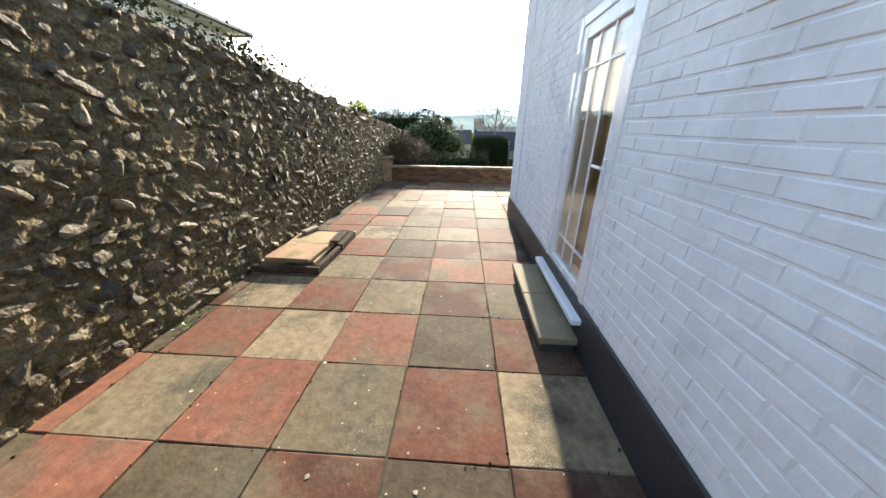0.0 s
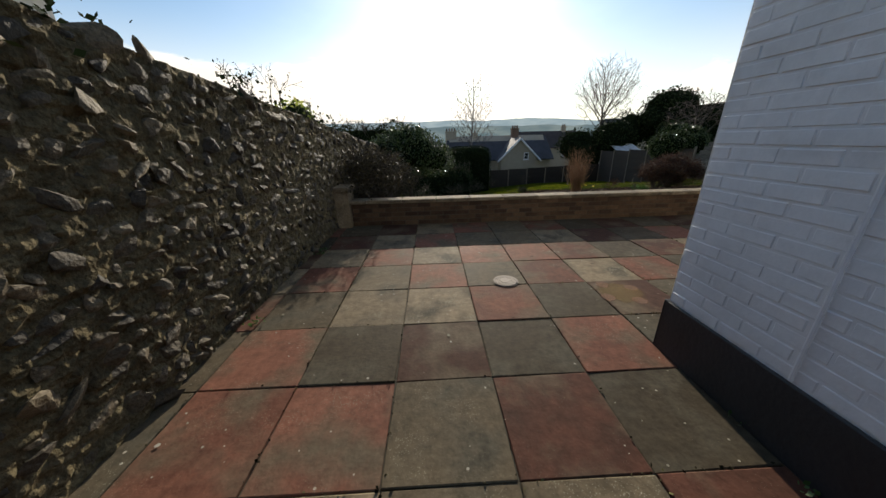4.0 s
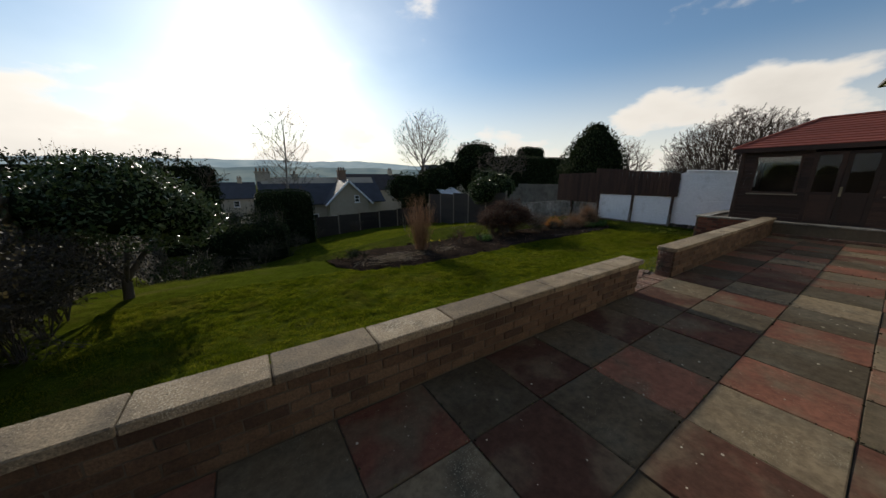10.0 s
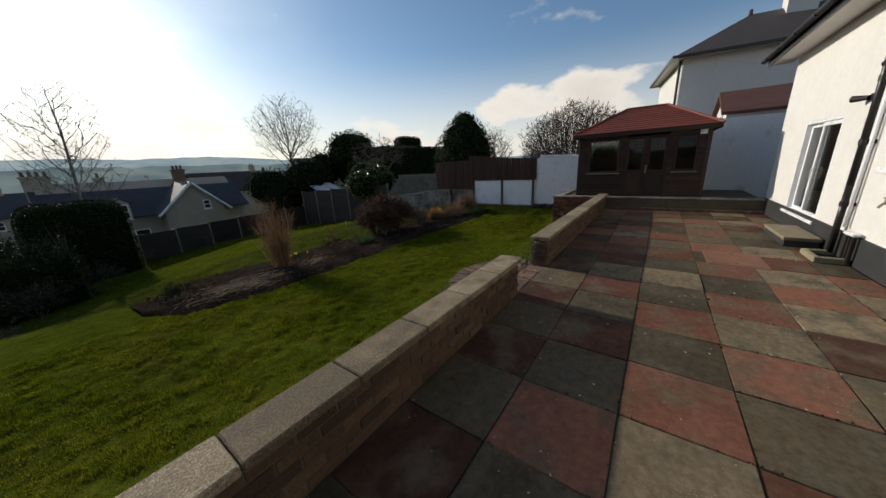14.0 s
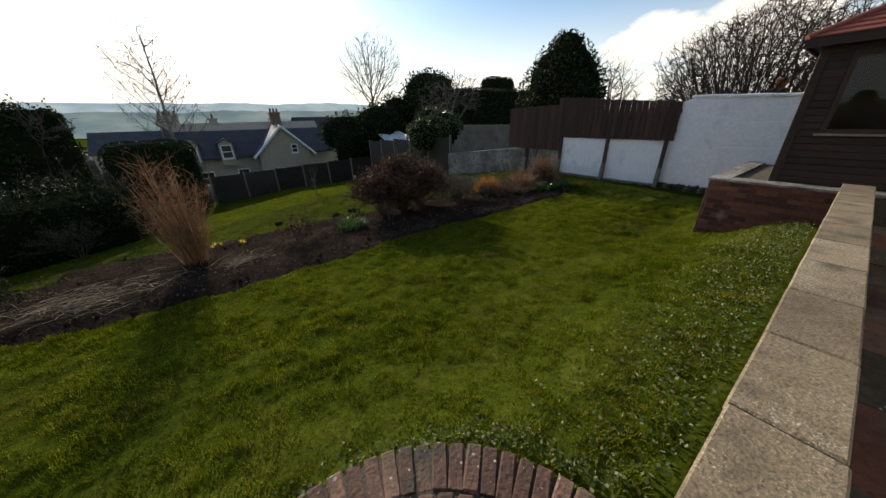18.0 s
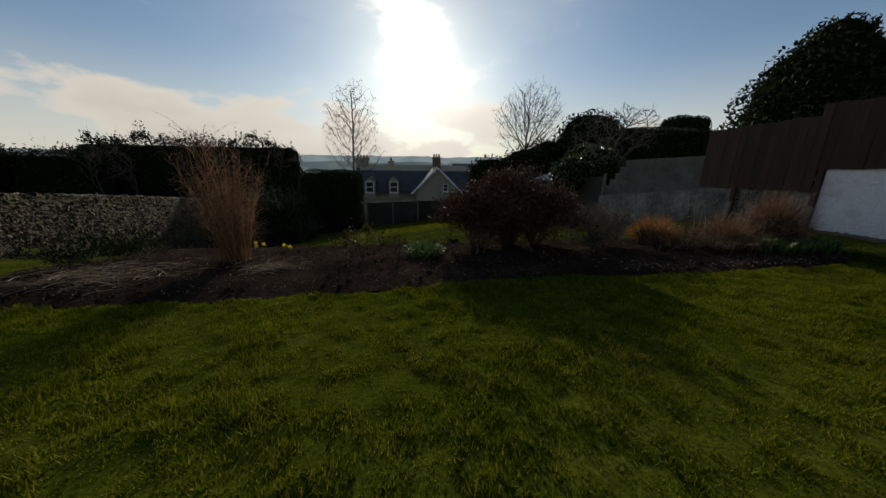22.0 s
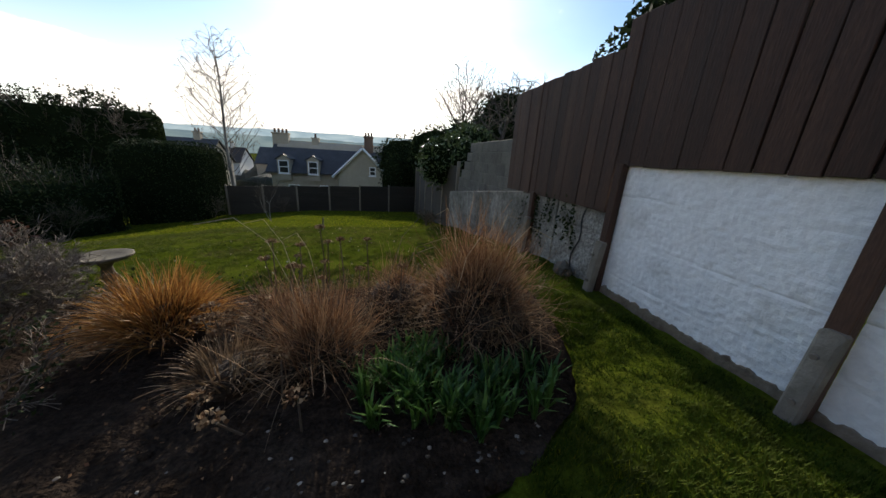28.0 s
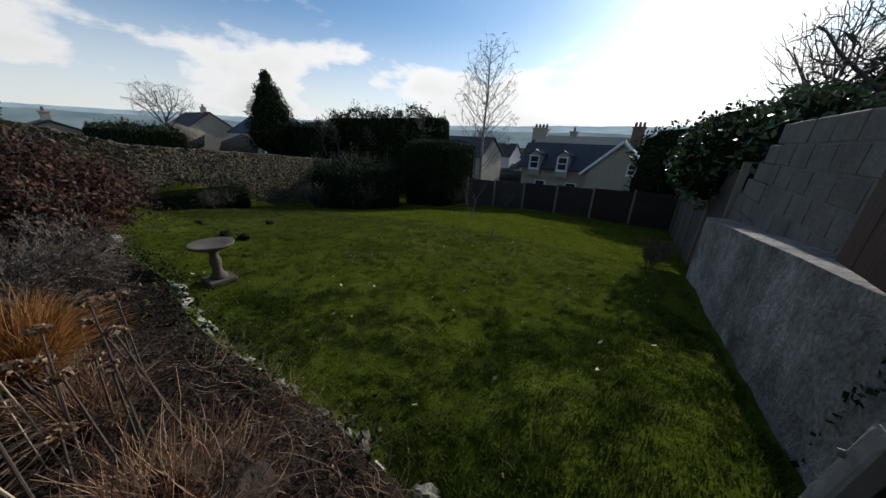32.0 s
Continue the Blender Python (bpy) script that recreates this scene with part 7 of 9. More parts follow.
# ---- plants of the bed ----
def plume_grass(x, y, h, seed):
    z = ground_z(x, y)
    t = thing("pampas_grass", "tall dry reddish ornamental grass standing in the bed", "ornamental grass", at=(x, y, z))
    rs2 = np.random.default_rng(seed)
    n = 190
    a, q = rs2.uniform(0, 2 * math.pi, n), np.sqrt(rs2.random(n))
    roots = np.stack([x + 0.15 * q * np.cos(a), y + 0.13 * q * np.sin(a), np.full(n, z)], 1)
    hh = h * (0.38 + 0.62 * rs2.random(n) ** 0.8) * (1 - 0.22 * q ** 2)
    out = (0.16 + 0.50 * q) * hh / h * rs2.uniform(0.5, 1.3, n)
    tips2 = np.stack([x - 0.06 * hh + out * np.cos(a) + rs2.normal(0, 0.09, n), y + out * np.sin(a) + rs2.normal(0, 0.09, n), z + hh], 1)
    tagged(from_arrays("stem_mass", *ribbons(roots, tips2, 0.0045, rs2, sag=0.06, segs=5), M["plume"], t), kind="stuff")
    m = 2000                                    # loose dry leaves along the stems
    k = rs2.integers(0, n, m)
    f = rs2.uniform(0.25, 0.98, m)[:, None]
    r0 = roots[k] + (tips2[k] - roots[k]) * f
    r1 = r0 + np.stack([rs2.normal(0, 0.11, m), rs2.normal(0, 0.11, m), rs2.uniform(-0.05, 0.22, m)], 1)
    tagged(from_arrays("dry_leaves", *ribbons(r0, r1, 0.003, rs2, sag=0.12, segs=2), M["plume"], t), kind="stuff")


plume_grass(4.68, 14.55, 1.74, 11)
tuft("orange_sedge", 11.15, 14.90, 0.62, 0.52, 1500, "orange", 12, "round mound of orange-brown sedge", 0.62, 0.14, 0.004)
def spiky_mound(x, y, h, r, n, seed, label):
    """Straight dead stems spreading from a narrow crown."""
    z = ground_z(x, y) + 0.02
    t = thing("dry_grass", label, "ornamental grass", at=(x, y, z))
    rs2 = np.random.default_rng(seed)
    a, e = rs2.uniform(0, 2 * math.pi, n), rs2.random(n) ** 0.75 * 1.35 + 0.12
    crown = rs2.normal(0, 0.07, (n, 2)) * r / 0.5
    ln = rs2.uniform(0.55, 1.05, n) * (1 + 0.10 * np.sin(a * 5 + seed))
    roots = np.stack([x + crown[:, 0], y + crown[:, 1], np.full(n, z)], 1)
    tips2 = roots + np.stack([r * np.cos(e) * np.cos(a) * ln, r * np.cos(e) * np.sin(a) * ln, h * np.sin(e) * ln], 1)
    tips2 += rs2.normal(0, 0.03, (n, 3))
    low = e < 0.62
    tagged(from_arrays("stem_mass", *ribbons(roots[~low], tips2[~low], 0.0030, rs2, sag=0.05, segs=4), M["dry"], t), kind="stuff")
    tagged(from_arrays("drooping_stems", *ribbons(roots[low], tips2[low], 0.0032, rs2, sag=0.16, segs=5), M["straw_dull"], t), kind="stuff")
    m = n // 7                                  # bent and broken stems
    k = rs2.integers(0, n, m)
    p0 = roots[k] + (tips2[k] - roots[k]) * rs2.uniform(0.4, 0.9, (m, 1))
    d0 = tips2[k] - roots[k] + rs2.normal(0, 0.25, (m, 3)) - np.array([0, 0, 0.15])
    tagged(from_arrays("broken_growth", *curls(p0, d0, rs2.uniform(0.08, 0.24, m), 5, 0.22, 0.0024, rs2), M["straw_dull"], t), kind="stuff")
    part("dark_core", blob((x, y, z + h * 0.10), (r * 0.34, r * 0.34, h * 0.26), seed, 0.3, 2), M["thatch"], t)


def tangled_mound(x, y, h, r, n, seed, label):
    """Fine upright growth above, a loose skirt of looping dead stems below."""
    z = ground_z(x, y)
    t = thing("dry_grass", label, "ornamental grass", at=(x, y, z))
    rs2 = np.random.default_rng(seed)
    base = np.array([x, y, z])
    a, e = rs2.uniform(0, 2 * math.pi, n), 0.45 + 1.15 * rs2.random(n)
    ln = rs2.uniform(0.6, 1.06, n) * (1 + 0.14 * np.sin(a * 3 + seed) + 0.10 * np.sin(a * 7 + e * 4))
    roots = base + np.stack([rs2.normal(0, r * 0.22, n), rs2.normal(0, r * 0.22, n), rs2.uniform(0, 0.1, n)], 1)
    tips2 = base + np.stack([r * np.cos(e) * np.cos(a) * ln, r * np.cos(e) * np.sin(a) * ln, h * np.sin(e) * ln], 1) + rs2.normal(0, 0.05, (n, 3))
    d0 = tips2 - roots + rs2.normal(0, 0.10, (n, 3))
    tagged(from_arrays("stem_mass", *curls(roots, d0, np.linalg.norm(tips2 - roots, axis=1), 6, 0.09, 0.0026, rs2), M["dry"], t), kind="stuff")
    m = int(n * 0.55)                           # the looping skirt
    u = unit_rows(rs2, m); u[:, 2] = np.abs(u[:, 2]) * 0.75
    p0 = base + u * np.array([r, r, h]) * rs2.uniform(0.45, 0.95, (m, 1))
    d1 = u * np.array([1, 1, 0.1]) + rs2.normal(0, 0.55, (m, 3)) - np.array([0, 0, 0.15])
    v, f = curls(p0, d1, rs2.uniform(0.12, 0.42, m), 8, 0.26, 0.0024, rs2)
    v[:, 2] = np.maximum(v[:, 2], z + 0.012)
    tagged(from_arrays("looping_stems", v, f, M["straw_dull"], t), kind="stuff")
    part("dark_core", blob((x, y, z + h * 0.2), (r * 0.60, r * 0.60, h * 0.42), seed, 0.35, 3), M["thatch"], t)


spiky_mound(12.20, 14.48, 0.62, 0.60, 1100, 13, "spiky mound of dry brown grass in the bed")
tangled_mound(13.28, 14.66, 0.84, 0.58, 2600, 14, "large tangled mound of dry brown grass at the end of the bed")
tangled_mound(12.75, 15.15, 0.50, 0.45, 800, 17, "mound of dry brown grass in the bed")
spiky_mound(11.80, 15.05, 0.40, 0.40, 500, 18, "low mound of bleached dry stems in the bed")
tuft("dry_grass", 11.75, 14.35, 0.34, 0.38, 300, "straw_dull", 15, "low clump of bleached grass", 0.6, 0.12, 0.005)
shrub("dark_shrub", 8.60, 15.12, 1.40, 1.0, 21, "broad red-brown shrub with small dark leaves", 620, 17000, "leaf_red", 0.050, 4, fine=0.0018)
shrub("dark_shrub", 8.05, 15.05, 1.12, 0.75, 22, "broad red-brown shrub with small dark leaves", 330, 8000, "leaf_red", 0.050, 4, fine=0.0018)
shrub("dark_shrub", 9.12, 15.18, 1.12, 0.75, 37, "broad red-brown shrub with small dark leaves", 330, 8000, "leaf_red", 0.050, 4, fine=0.0018)
shrub("bare_shrub", 10.05, 14.92, 0.84, 0.80, 23, "leafless grey-brown twiggy shrub", 150, 0, depth=5, mat="grey_twig", thick=0.011, fine=0.0018)
shrub("bare_shrub", 9.75, 14.35, 0.36, 0.40, 24, "low grey heathery shrub", 70, 420, "leaf_dark", 0.025, 3)
shrub("bare_shrub", 10.75, 14.30, 0.42, 0.42, 25, "low grey heathery shrub", 70, 520, "leaf_dark", 0.025, 3)
shrub("red_shrub", 6.20, 14.75, 0.52, 0.28, 26, "small reddish shrub with dead leaves", 40, 160, "leaf_red", 0.05, 3)
shrub("bare_shrub", 6.85, 14.45, 0.42, 0.30, 27, "small leafless grey shrub in the bed", 40, 0, depth=3)
shrub("red_shrub", 7.95, 14.45, 0.55, 0.35, 28, "small reddish twiggy shrub", 50, 120, "leaf_red", 0.04, 3)
shrub("bare_shrub", 2.75, 14.55, 0.34, 0.32, 29, "low dark rounded shrub at the end of the bed", 60, 700, "leaf_dark", 0.035, 3)
tuft("bulb_leaves", 7.15, 14.62, 0.26, 0.36, 260, "leaf_fresh", 31, "clump of fresh green strap leaves", 0.5, 0.25, 0.012, "perennial")
M["leaf_strap"] = material("strap_leaf", [(0.022, 0.062, 0.012), (0.050, 0.120, 0.022), (0.095, 0.175, 0.040)], 2, 0.38, 0.0, island=0.6, coords="World", trans=0.2, spec=0.3)


def strap_clump(x, y, seed, n):
    z = ground_z(x, y) + 0.02
    t = thing("bulb_leaves", "clump of broad glossy green strap leaves", "perennial", at=(x, y, z))
    rs2 = np.random.default_rng(seed)
    m = n // 9                                  # shoots, each a fan of leaves
    cx, cy, k = rs2.normal(x, 0.13, m), rs2.normal(y, 0.11, m), rs2.integers(0, m, n)
    roots = np.stack([cx[k] + rs2.normal(0, 0.008, n), cy[k] + rs2.normal(0, 0.008, n), np.full(n, z)], 1)
    a, out, up = rs2.uniform(0, 2 * math.pi, n), rs2.uniform(0.02, 0.13, n), rs2.uniform(0.08, 0.22, n)
    mid = roots + np.stack([0.4 * out * np.cos(a), 0.4 * out * np.sin(a), up * 0.72], 1)
    tip = roots + np.stack([out * np.cos(a), out * np.sin(a), up], 1)
    side = np.stack([-np.sin(a), np.cos(a), np.zeros(n)], 1)
    w = rs2.uniform(0.006, 0.012, n)[:, None]
    v = np.stack([roots - side * w * 0.5, roots + side * w * 0.5, mid - side * w, mid + side * w, tip - side * w * 0.06, tip + side * w * 0.06], 1).reshape(-1, 3)
    b = 6 * np.arange(n)[:, None]
    f = np.concatenate([b + np.array([[0, 1, 3, 2]]), b + np.array([[2, 3, 5, 4]])])
    tagged(from_arrays("leaf_mass", v, f, M["leaf_strap"], t), kind="stuff")


for x, y, sd, n in ((12.78, 14.02, 32, 330), (13.08, 13.92, 33, 260), (12.58, 14.20, 34, 200), (12.86, 14.34, 36, 200), (13.30, 14.02, 38, 140)):
    strap_clump(x, y, sd, n)


def daffodil(x, y, h, seed):
    z = ground_z(x, y)
    t = thing("daffodil", "yellow daffodil in flower", "flower", group="daffodils", at=(x, y, z))
    bm = bmesh.new(); rod(bm, (x, y, z), (x + 0.01, y, z + h), 0.004, sides=6); part("stem", bm, M["leaf_fresh"], t)
    bm = bmesh.new()
    for k in range(6):
        a = k * math.pi / 3 + seed
        c = Vector((x + 0.01, y - 0.015, z + h))
        v = [bm.verts.new(c + Vector((math.cos(q) * r, -0.004, math.sin(q) * r))) for q, r in ((a - 0.3, 0.012), (a, 0.042), (a + 0.3, 0.012))]
        bm.faces.new(v)
    part("flower", bm, M["petal"], t)
    bm = bmesh.new(); rod(bm, (x + 0.01, y - 0.012, z + h), (x + 0.01, y - 0.045, z + h), 0.009, 0.014, sides=10); part("trumpet", bm, M["petal"], t)


M["petal"] = material("daffodil_petal", [(0.75, 0.55, 0.03), (0.85, 0.70, 0.10)], 5, 0.5, 0.0, trans=0.4)
for k, (x, y, h) in enumerate(((4.95, 14.5, 0.30), (5.02, 14.56, 0.27), (5.28, 14.52, 0.26), (4.9, 14.62, 0.24), (5.32, 14.6, 0.22))):
    daffodil(x, y, h, k * 0.4)


def seed_head(x, y, h, r, seed):
    z = ground_z(x, y)
    t = thing("hydrangea_head", "dried brown flower head on a bare stem", "dead flower head", group="dried flower heads", at=(x, y, z))
    rs2 = np.random.default_rng(seed)
    q = Vector((x + rs2.normal(0, 0.05), y + rs2.normal(0, 0.05), z + h))
    bm = bmesh.new(); rod(bm, (x, y, z), q, 0.006, 0.004, sides=6); part("stem", bm, M["twig"], t)
    u = unit_rows(rs2, 70); u[:, 2] = np.abs(u[:, 2]) * 0.45
    from_arrays("flower_head", *leaf_quads(np.array(q) + u * r * rs2.uniform(0.5, 1.0, (70, 1)), 0.021, rs2, 0.9), M["head"], t)


M["head"] = material("dried_flower", [(0.08, 0.042, 0.022), (0.19, 0.115, 0.065), (0.34, 0.24, 0.15)], 2, 0.85, 0.0, island=0.6, coords="World", trans=0.15, spec=0.1)
for k in range(10):                             # low heads crowding beside the sedge
    seed_head(rnd.uniform(11.40, 11.85), rnd.uniform(14.50, 14.95), rnd.uniform(0.20, 0.42), rnd.uniform(0.05, 0.075), 130 + k)
for k in range(15):
    seed_head(rnd.uniform(11.7, 12.75), rnd.uniform(14.65, 15.35), rnd.uniform(0.42, 0.78), rnd.uniform(0.028, 0.055), 100 + k)
for x, y, h in ((11.95, 14.0, 0.22), (12.2, 13.95, 0.25), (11.7, 14.05, 0.2), (12.05, 14.2, 0.3)):
    seed_head(x, y, h, 0.07, int(x * 100))
# straw and cut stems at the left part of the bed
n = 380
rs = np.random.default_rng(8)
near = rs.random(n) < 0.3
cx, cy = np.where(near, rs.normal(5.3, 0.17, n), rs.normal(3.65, 0.42, n)), np.where(near, rs.normal(14.12, 0.10, n), rs.normal(13.95, 0.2, n))
a = rs.normal(0.35, 0.75, n) + np.where(rs.random(n) < 0.25, 1.6, 0)
ln = rs.uniform(0.05, 0.26, n) * np.where(near, 0.75, 1)
zz = np.array([lerp_table(UPPER, v) for v in cy]) + rs.uniform(0.03, 0.13, n)
roots = np.stack([cx - np.cos(a) * ln, cy - np.sin(a) * ln * 0.5, zz], 1)
tips = np.stack([cx + np.cos(a) * ln, cy + np.sin(a) * ln * 0.5, zz + rs.normal(0, 0.03, n)], 1)
tagged(from_arrays("cut_stems", *ribbons(roots, tips, 0.0032, rs, 0.06, 3), M["straw"]), "heap of pale cut grass stems lying on the bed", "cut stems", kind="stuff")

# ---- lawn blades ----
rs = np.random.default_rng(9)


def lawn(x0, x1, y0, y1, n, h, name, label, mat="blade", fade=None):
    m = n // 22                                 # blades stand in small tufts that lean one way
    cx, cy, ca, ch = rs.uniform(x0, x1, m), rs.uniform(y0, y1, m), rs.uniform(0, 2 * math.pi, m), rs.uniform(0.65, 1.3, m)
    k = rs.integers(0, m, n)
    x, y = cx[k] + rs.normal(0, 0.020, n), cy[k] + rs.normal(0, 0.020, n)
    loose = rs.random(n) < 0.5
    x, y = np.where(loose, rs.uniform(x0, x1, n), x), np.where(loose, rs.uniform(y0, y1, n), y)
    x, y = np.clip(x, x0, x1), np.clip(y, y0, y1)
    a, tall = np.where(loose, rs.uniform(0, 2 * math.pi, n), ca[k] + rs.normal(0, 0.7, n)), np.where(loose, 0.7, ch[k])
    dens = np.array([noise.noise((u * 2.6, v * 2.6, 0.5)) + 0.9 * noise.noise((u * 7.5, v * 7.5, 1.5)) for u, v in zip(x, y)])
    keep = (dens + rs.normal(0, 0.35, n) > -1.1) & ~np.array([in_bed(u, v) for u, v in zip(x, y)]) & (np.hypot(x - 5.28, y - 9.03) > 0.95)
    if fade:                                    # thins out over half a metre at the strip's edge
        keep &= fade[0] * x + fade[1] * y + fade[2] + 0.5 * dens + rs.normal(0, 0.16, n) > 0
    x, y, dens, a, tall = x[keep], y[keep], dens[keep], a[keep], tall[keep]
    z = np.array([turf_z(u, v) for u, v in zip(x, y)])
    hh = h * tall * (0.85 + 1.0 * np.clip(dens, -0.45, 0.8)) * rs.uniform(0.6, 1.25, len(x))
    lean = rs.uniform(0.2, 1.1, len(x)) * hh
    w = rs.uniform(0.0022, 0.0050, len(x))
    c, s = np.cos(a), np.sin(a)
    p0 = np.stack([x - s * w, y + c * w, z - 0.004], 1)
    p1 = np.stack([x + s * w, y - c * w, z - 0.004], 1)
    p2 = np.stack([x + c * lean, y + s * lean, z + hh], 1)
    v = np.stack([p0, p1, p2], 1).reshape(-1, 3)
    tagged(from_arrays(name, v, np.arange(len(v)).reshape(-1, 3), M[mat]), label, "grass", kind="stuff")


lawn(-1.6, 14.6, 9.12, 13.9, 820000, 0.027, "grass_upper", "uneven green grass blades of the upper lawn", fade=(-1, 0, 13.05))
# next two strips have shade put into their blade colour
lawn(12.4, 14.62, 10.5, 16.0, 190000, 0.030, "grass_side", "grass strip between the bed and the fence, its dark green standing in for shade", "blade_shade", fade=(1, 0, -13.05))
lawn(10.5, 14.62, 15.8, 19.0, 110000, 0.030, "grass_shaded", "grass of the lower lawn beside the bed, colour darkened for shade", "blade_shade", fade=(0.5, -1, 11.2))
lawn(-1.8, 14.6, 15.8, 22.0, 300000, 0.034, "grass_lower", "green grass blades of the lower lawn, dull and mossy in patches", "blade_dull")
lawn(-1.8, 14.9, 22.0, 30.5, 110000, 0.045, "grass_far", "green grass blades at the foot of the lower lawn")
n = 500
x, y = rs.uniform(9.5, 14.3, n), rs.uniform(15.9, 22, n)
pos = np.array([(a, b, ground_z(a, b) + 0.04) for a, b in zip(x, y)])
tagged(from_arrays("lawn_leaves", *leaf_quads(pos[:160], 0.045, rs, 0.6), M["straw"]), "pale dead leaves scattered on the lower lawn", "leaf litter", kind="stuff")
n = 5200
x, y = rs.uniform(5.6, 11.8, n), 9.08 + np.abs(rs.normal(0, 0.36, n))
ring = rs.random(n) < 0.25
ang = rs.uniform(0.1, math.pi - 0.1, n)
x = np.where(ring, 5.28 + (1.0 + np.abs(rs.normal(0, 0.1, n))) * np.cos(ang), x)
y = np.where(ring, 9.05 + (1.0 + np.abs(rs.normal(0, 0.1, n))) * np.sin(ang), y)
ok = np.hypot(x - 5.28, y - 9.03) > 0.93
pos = np.array([(a, b, ground_z(a, b) + rs.uniform(0.02, 0.07)) for a, b in zip(x[ok], y[ok])])
tagged(from_arrays("ground_weeds", *leaf_quads(pos, 0.024, rs, 0.7, 0.3), M["leaf_weed"]), "small pale weeds along the foot of the terrace wall", "weeds", kind="stuff")

# ---- bird bath ----
bb = thing("bird_bath", "weathered stone bird bath with a shallow bowl on a pedestal", "bird bath", at=(9.87, 16.28, ground_z(9.87, 16.28)))
bz = ground_z(9.87, 16.28)


def lathe(name, prof, c, mat, parent, sides=28):
    bm = bmesh.new()
    rows = [[bm.verts.new((c[0] + r * math.cos(2 * math.pi * k / sides), c[1] + r * math.sin(2 * math.pi * k / sides), c[2] + z)) for k in range(sides)] for r, z in prof]
    for a, b in zip(rows, rows[1:]):
        for k in range(sides):
            bm.faces.new((a[k], a[(k + 1) % sides], b[(k + 1) % sides], b[k]))
    bm.faces.new(rows[0][::-1]); bm.faces.new(rows[-1])
    return part(name, bm, mat, parent, smooth=True)


part("base_slab", bm_box(9.73, 10.01, 16.14, 16.42, bz, bz + 0.06, bevel=0.012), M["bath_stone"], bb)
lathe("pedestal", [(0.10, 0.06), (0.085, 0.09), (0.055, 0.13), (0.046, 0.19), (0.062, 0.25), (0.05, 0.31), (0.042, 0.36), (0.062, 0.395), (0.07, 0.41)], (9.87, 16.28, bz), M["bath_stone"], bb)
lathe("bowl", [(0.07, 0.41), (0.18, 0.44), (0.222, 0.465), (0.228, 0.485), (0.21, 0.49), (0.14, 0.468), (0.05, 0.46)], (9.87, 16.28, bz), M["bath_stone"], bb)
stake = thing("tree_stake", "short wooden stake with a thin sapling on the lower lawn", "stake", at=(11.2, 21.0, ground_z(11.2, 21)))
bm = bmesh.new(); rod(bm, (11.2, 21.0, ground_z(11.2, 21)), (11.22, 21.0, ground_z(11.2, 21) + 0.34), 0.02, 0.018); part("post", bm, M["wood_grey"], stake)
for k, (x, y) in enumerate(((5.6, 17.4), (6.3, 18.6), (7.6, 17.2), (8.1, 17.3))):
    part_ob = part("clump", blob((x, y, ground_z(x, y) + 0.03), (0.12, 0.09, 0.06), k * 3.1, 0.5, 2), M["soil"])
    tagged(part_ob, "small dark heap on the lower lawn", "earth clump", group="clumps on the lawn")

# weeds at the foot of the house wall and in the joints of the paving
rs = np.random.default_rng(77)
cl = rs.uniform(0, 1, (26, 2))
pts = []
for u, v in cl:
    c = np.array([0.87, 0.6 + 4.7 * u]) if v < 0.25 else np.array([0.95 + 10.8 * u, 5.405]) if v < 0.75 else np.array([-2.2, 0.5 + 8 * u])
    k = int(8 + 26 * v)
    q = c + rs.normal(0, 0.035, (k, 2)) * np.array([1, 1])
    pts.append(np.concatenate([q, rs.uniform(0.008, 0.05, (k, 1))], 1))
tagged(from_arrays("joint_weeds", *leaf_quads(np.concatenate(pts), 0.028, rs, 0.6, 0.4), M["leaf_fresh"]), "small weeds growing in joints at the wall foot", "weeds", kind="stuff")

# debris and moss caught in the joints of the paving
n = 9000
rs = np.random.default_rng(78)
along, line, axis_k = rs.uniform(0, 1, n), rs.integers(-4, 21, n), rs.random(n) < 0.5
gx2 = np.where(axis_k, X0 + line * PITCH + rs.normal(0, 0.006, n), -2.3 + 14.3 * along)
gy2 = np.where(axis_k, 0.3 + 8.4 * along, Y0 + (line - 8) * PITCH + rs.normal(0, 0.006, n))
ok = ((gx2 < 0.84) | (gy2 > 5.42)) & (gx2 > -2.3) & (gx2 < 11.7) & (gy2 < 8.75) & (gy2 > 0.2)
dens = np.array([noise.noise((q * 1.1, w * 1.1, 3.0)) for q, w in zip(gx2, gy2)])
ok &= dens + rs.normal(0, 0.25, n) > -0.05
pos = np.stack([gx2[ok], gy2[ok], rs.uniform(0.000, 0.008, ok.sum())], 1)
M["debris"] = material("joint_debris", [(0.02, 0.018, 0.010), (0.05, 0.042, 0.022), (0.12, 0.11, 0.05)], 3, 0.95, 0.0, island=0.7, coords="World", spec=0.05)
tagged(from_arrays("joint_debris", *leaf_quads(pos, 0.020, rs, 0.7), M["debris"]), "dead moss and dirt caught in the paving joints", "joint debris", kind="stuff")
n = 1500                                        # crusts of pale lichen in patches
gx2, gy2 = rs.uniform(-2.2, 11.5, n), rs.uniform(0.4, 8.7, n)
dens = np.array([noise.noise((q * 1.7, w * 1.7, 9.0)) + 0.6 * noise.noise((q * 6, w * 6, 2.0)) for q, w in zip(gx2, gy2)])
ok = ((gx2 < 0.84) | (gy2 > 5.42)) & (dens > 0.12)
c = np.stack([gx2[ok], gy2[ok], np.full(ok.sum(), 0.0052)], 1)
rr = rs.uniform(0.003, 0.008, len(c)) * rs.choice((1, 1, 1, 1.7), len(c))
ring = np.array([(math.cos(q), math.sin(q), 0) for q in np.arange(7) * 2 * math.pi / 7])
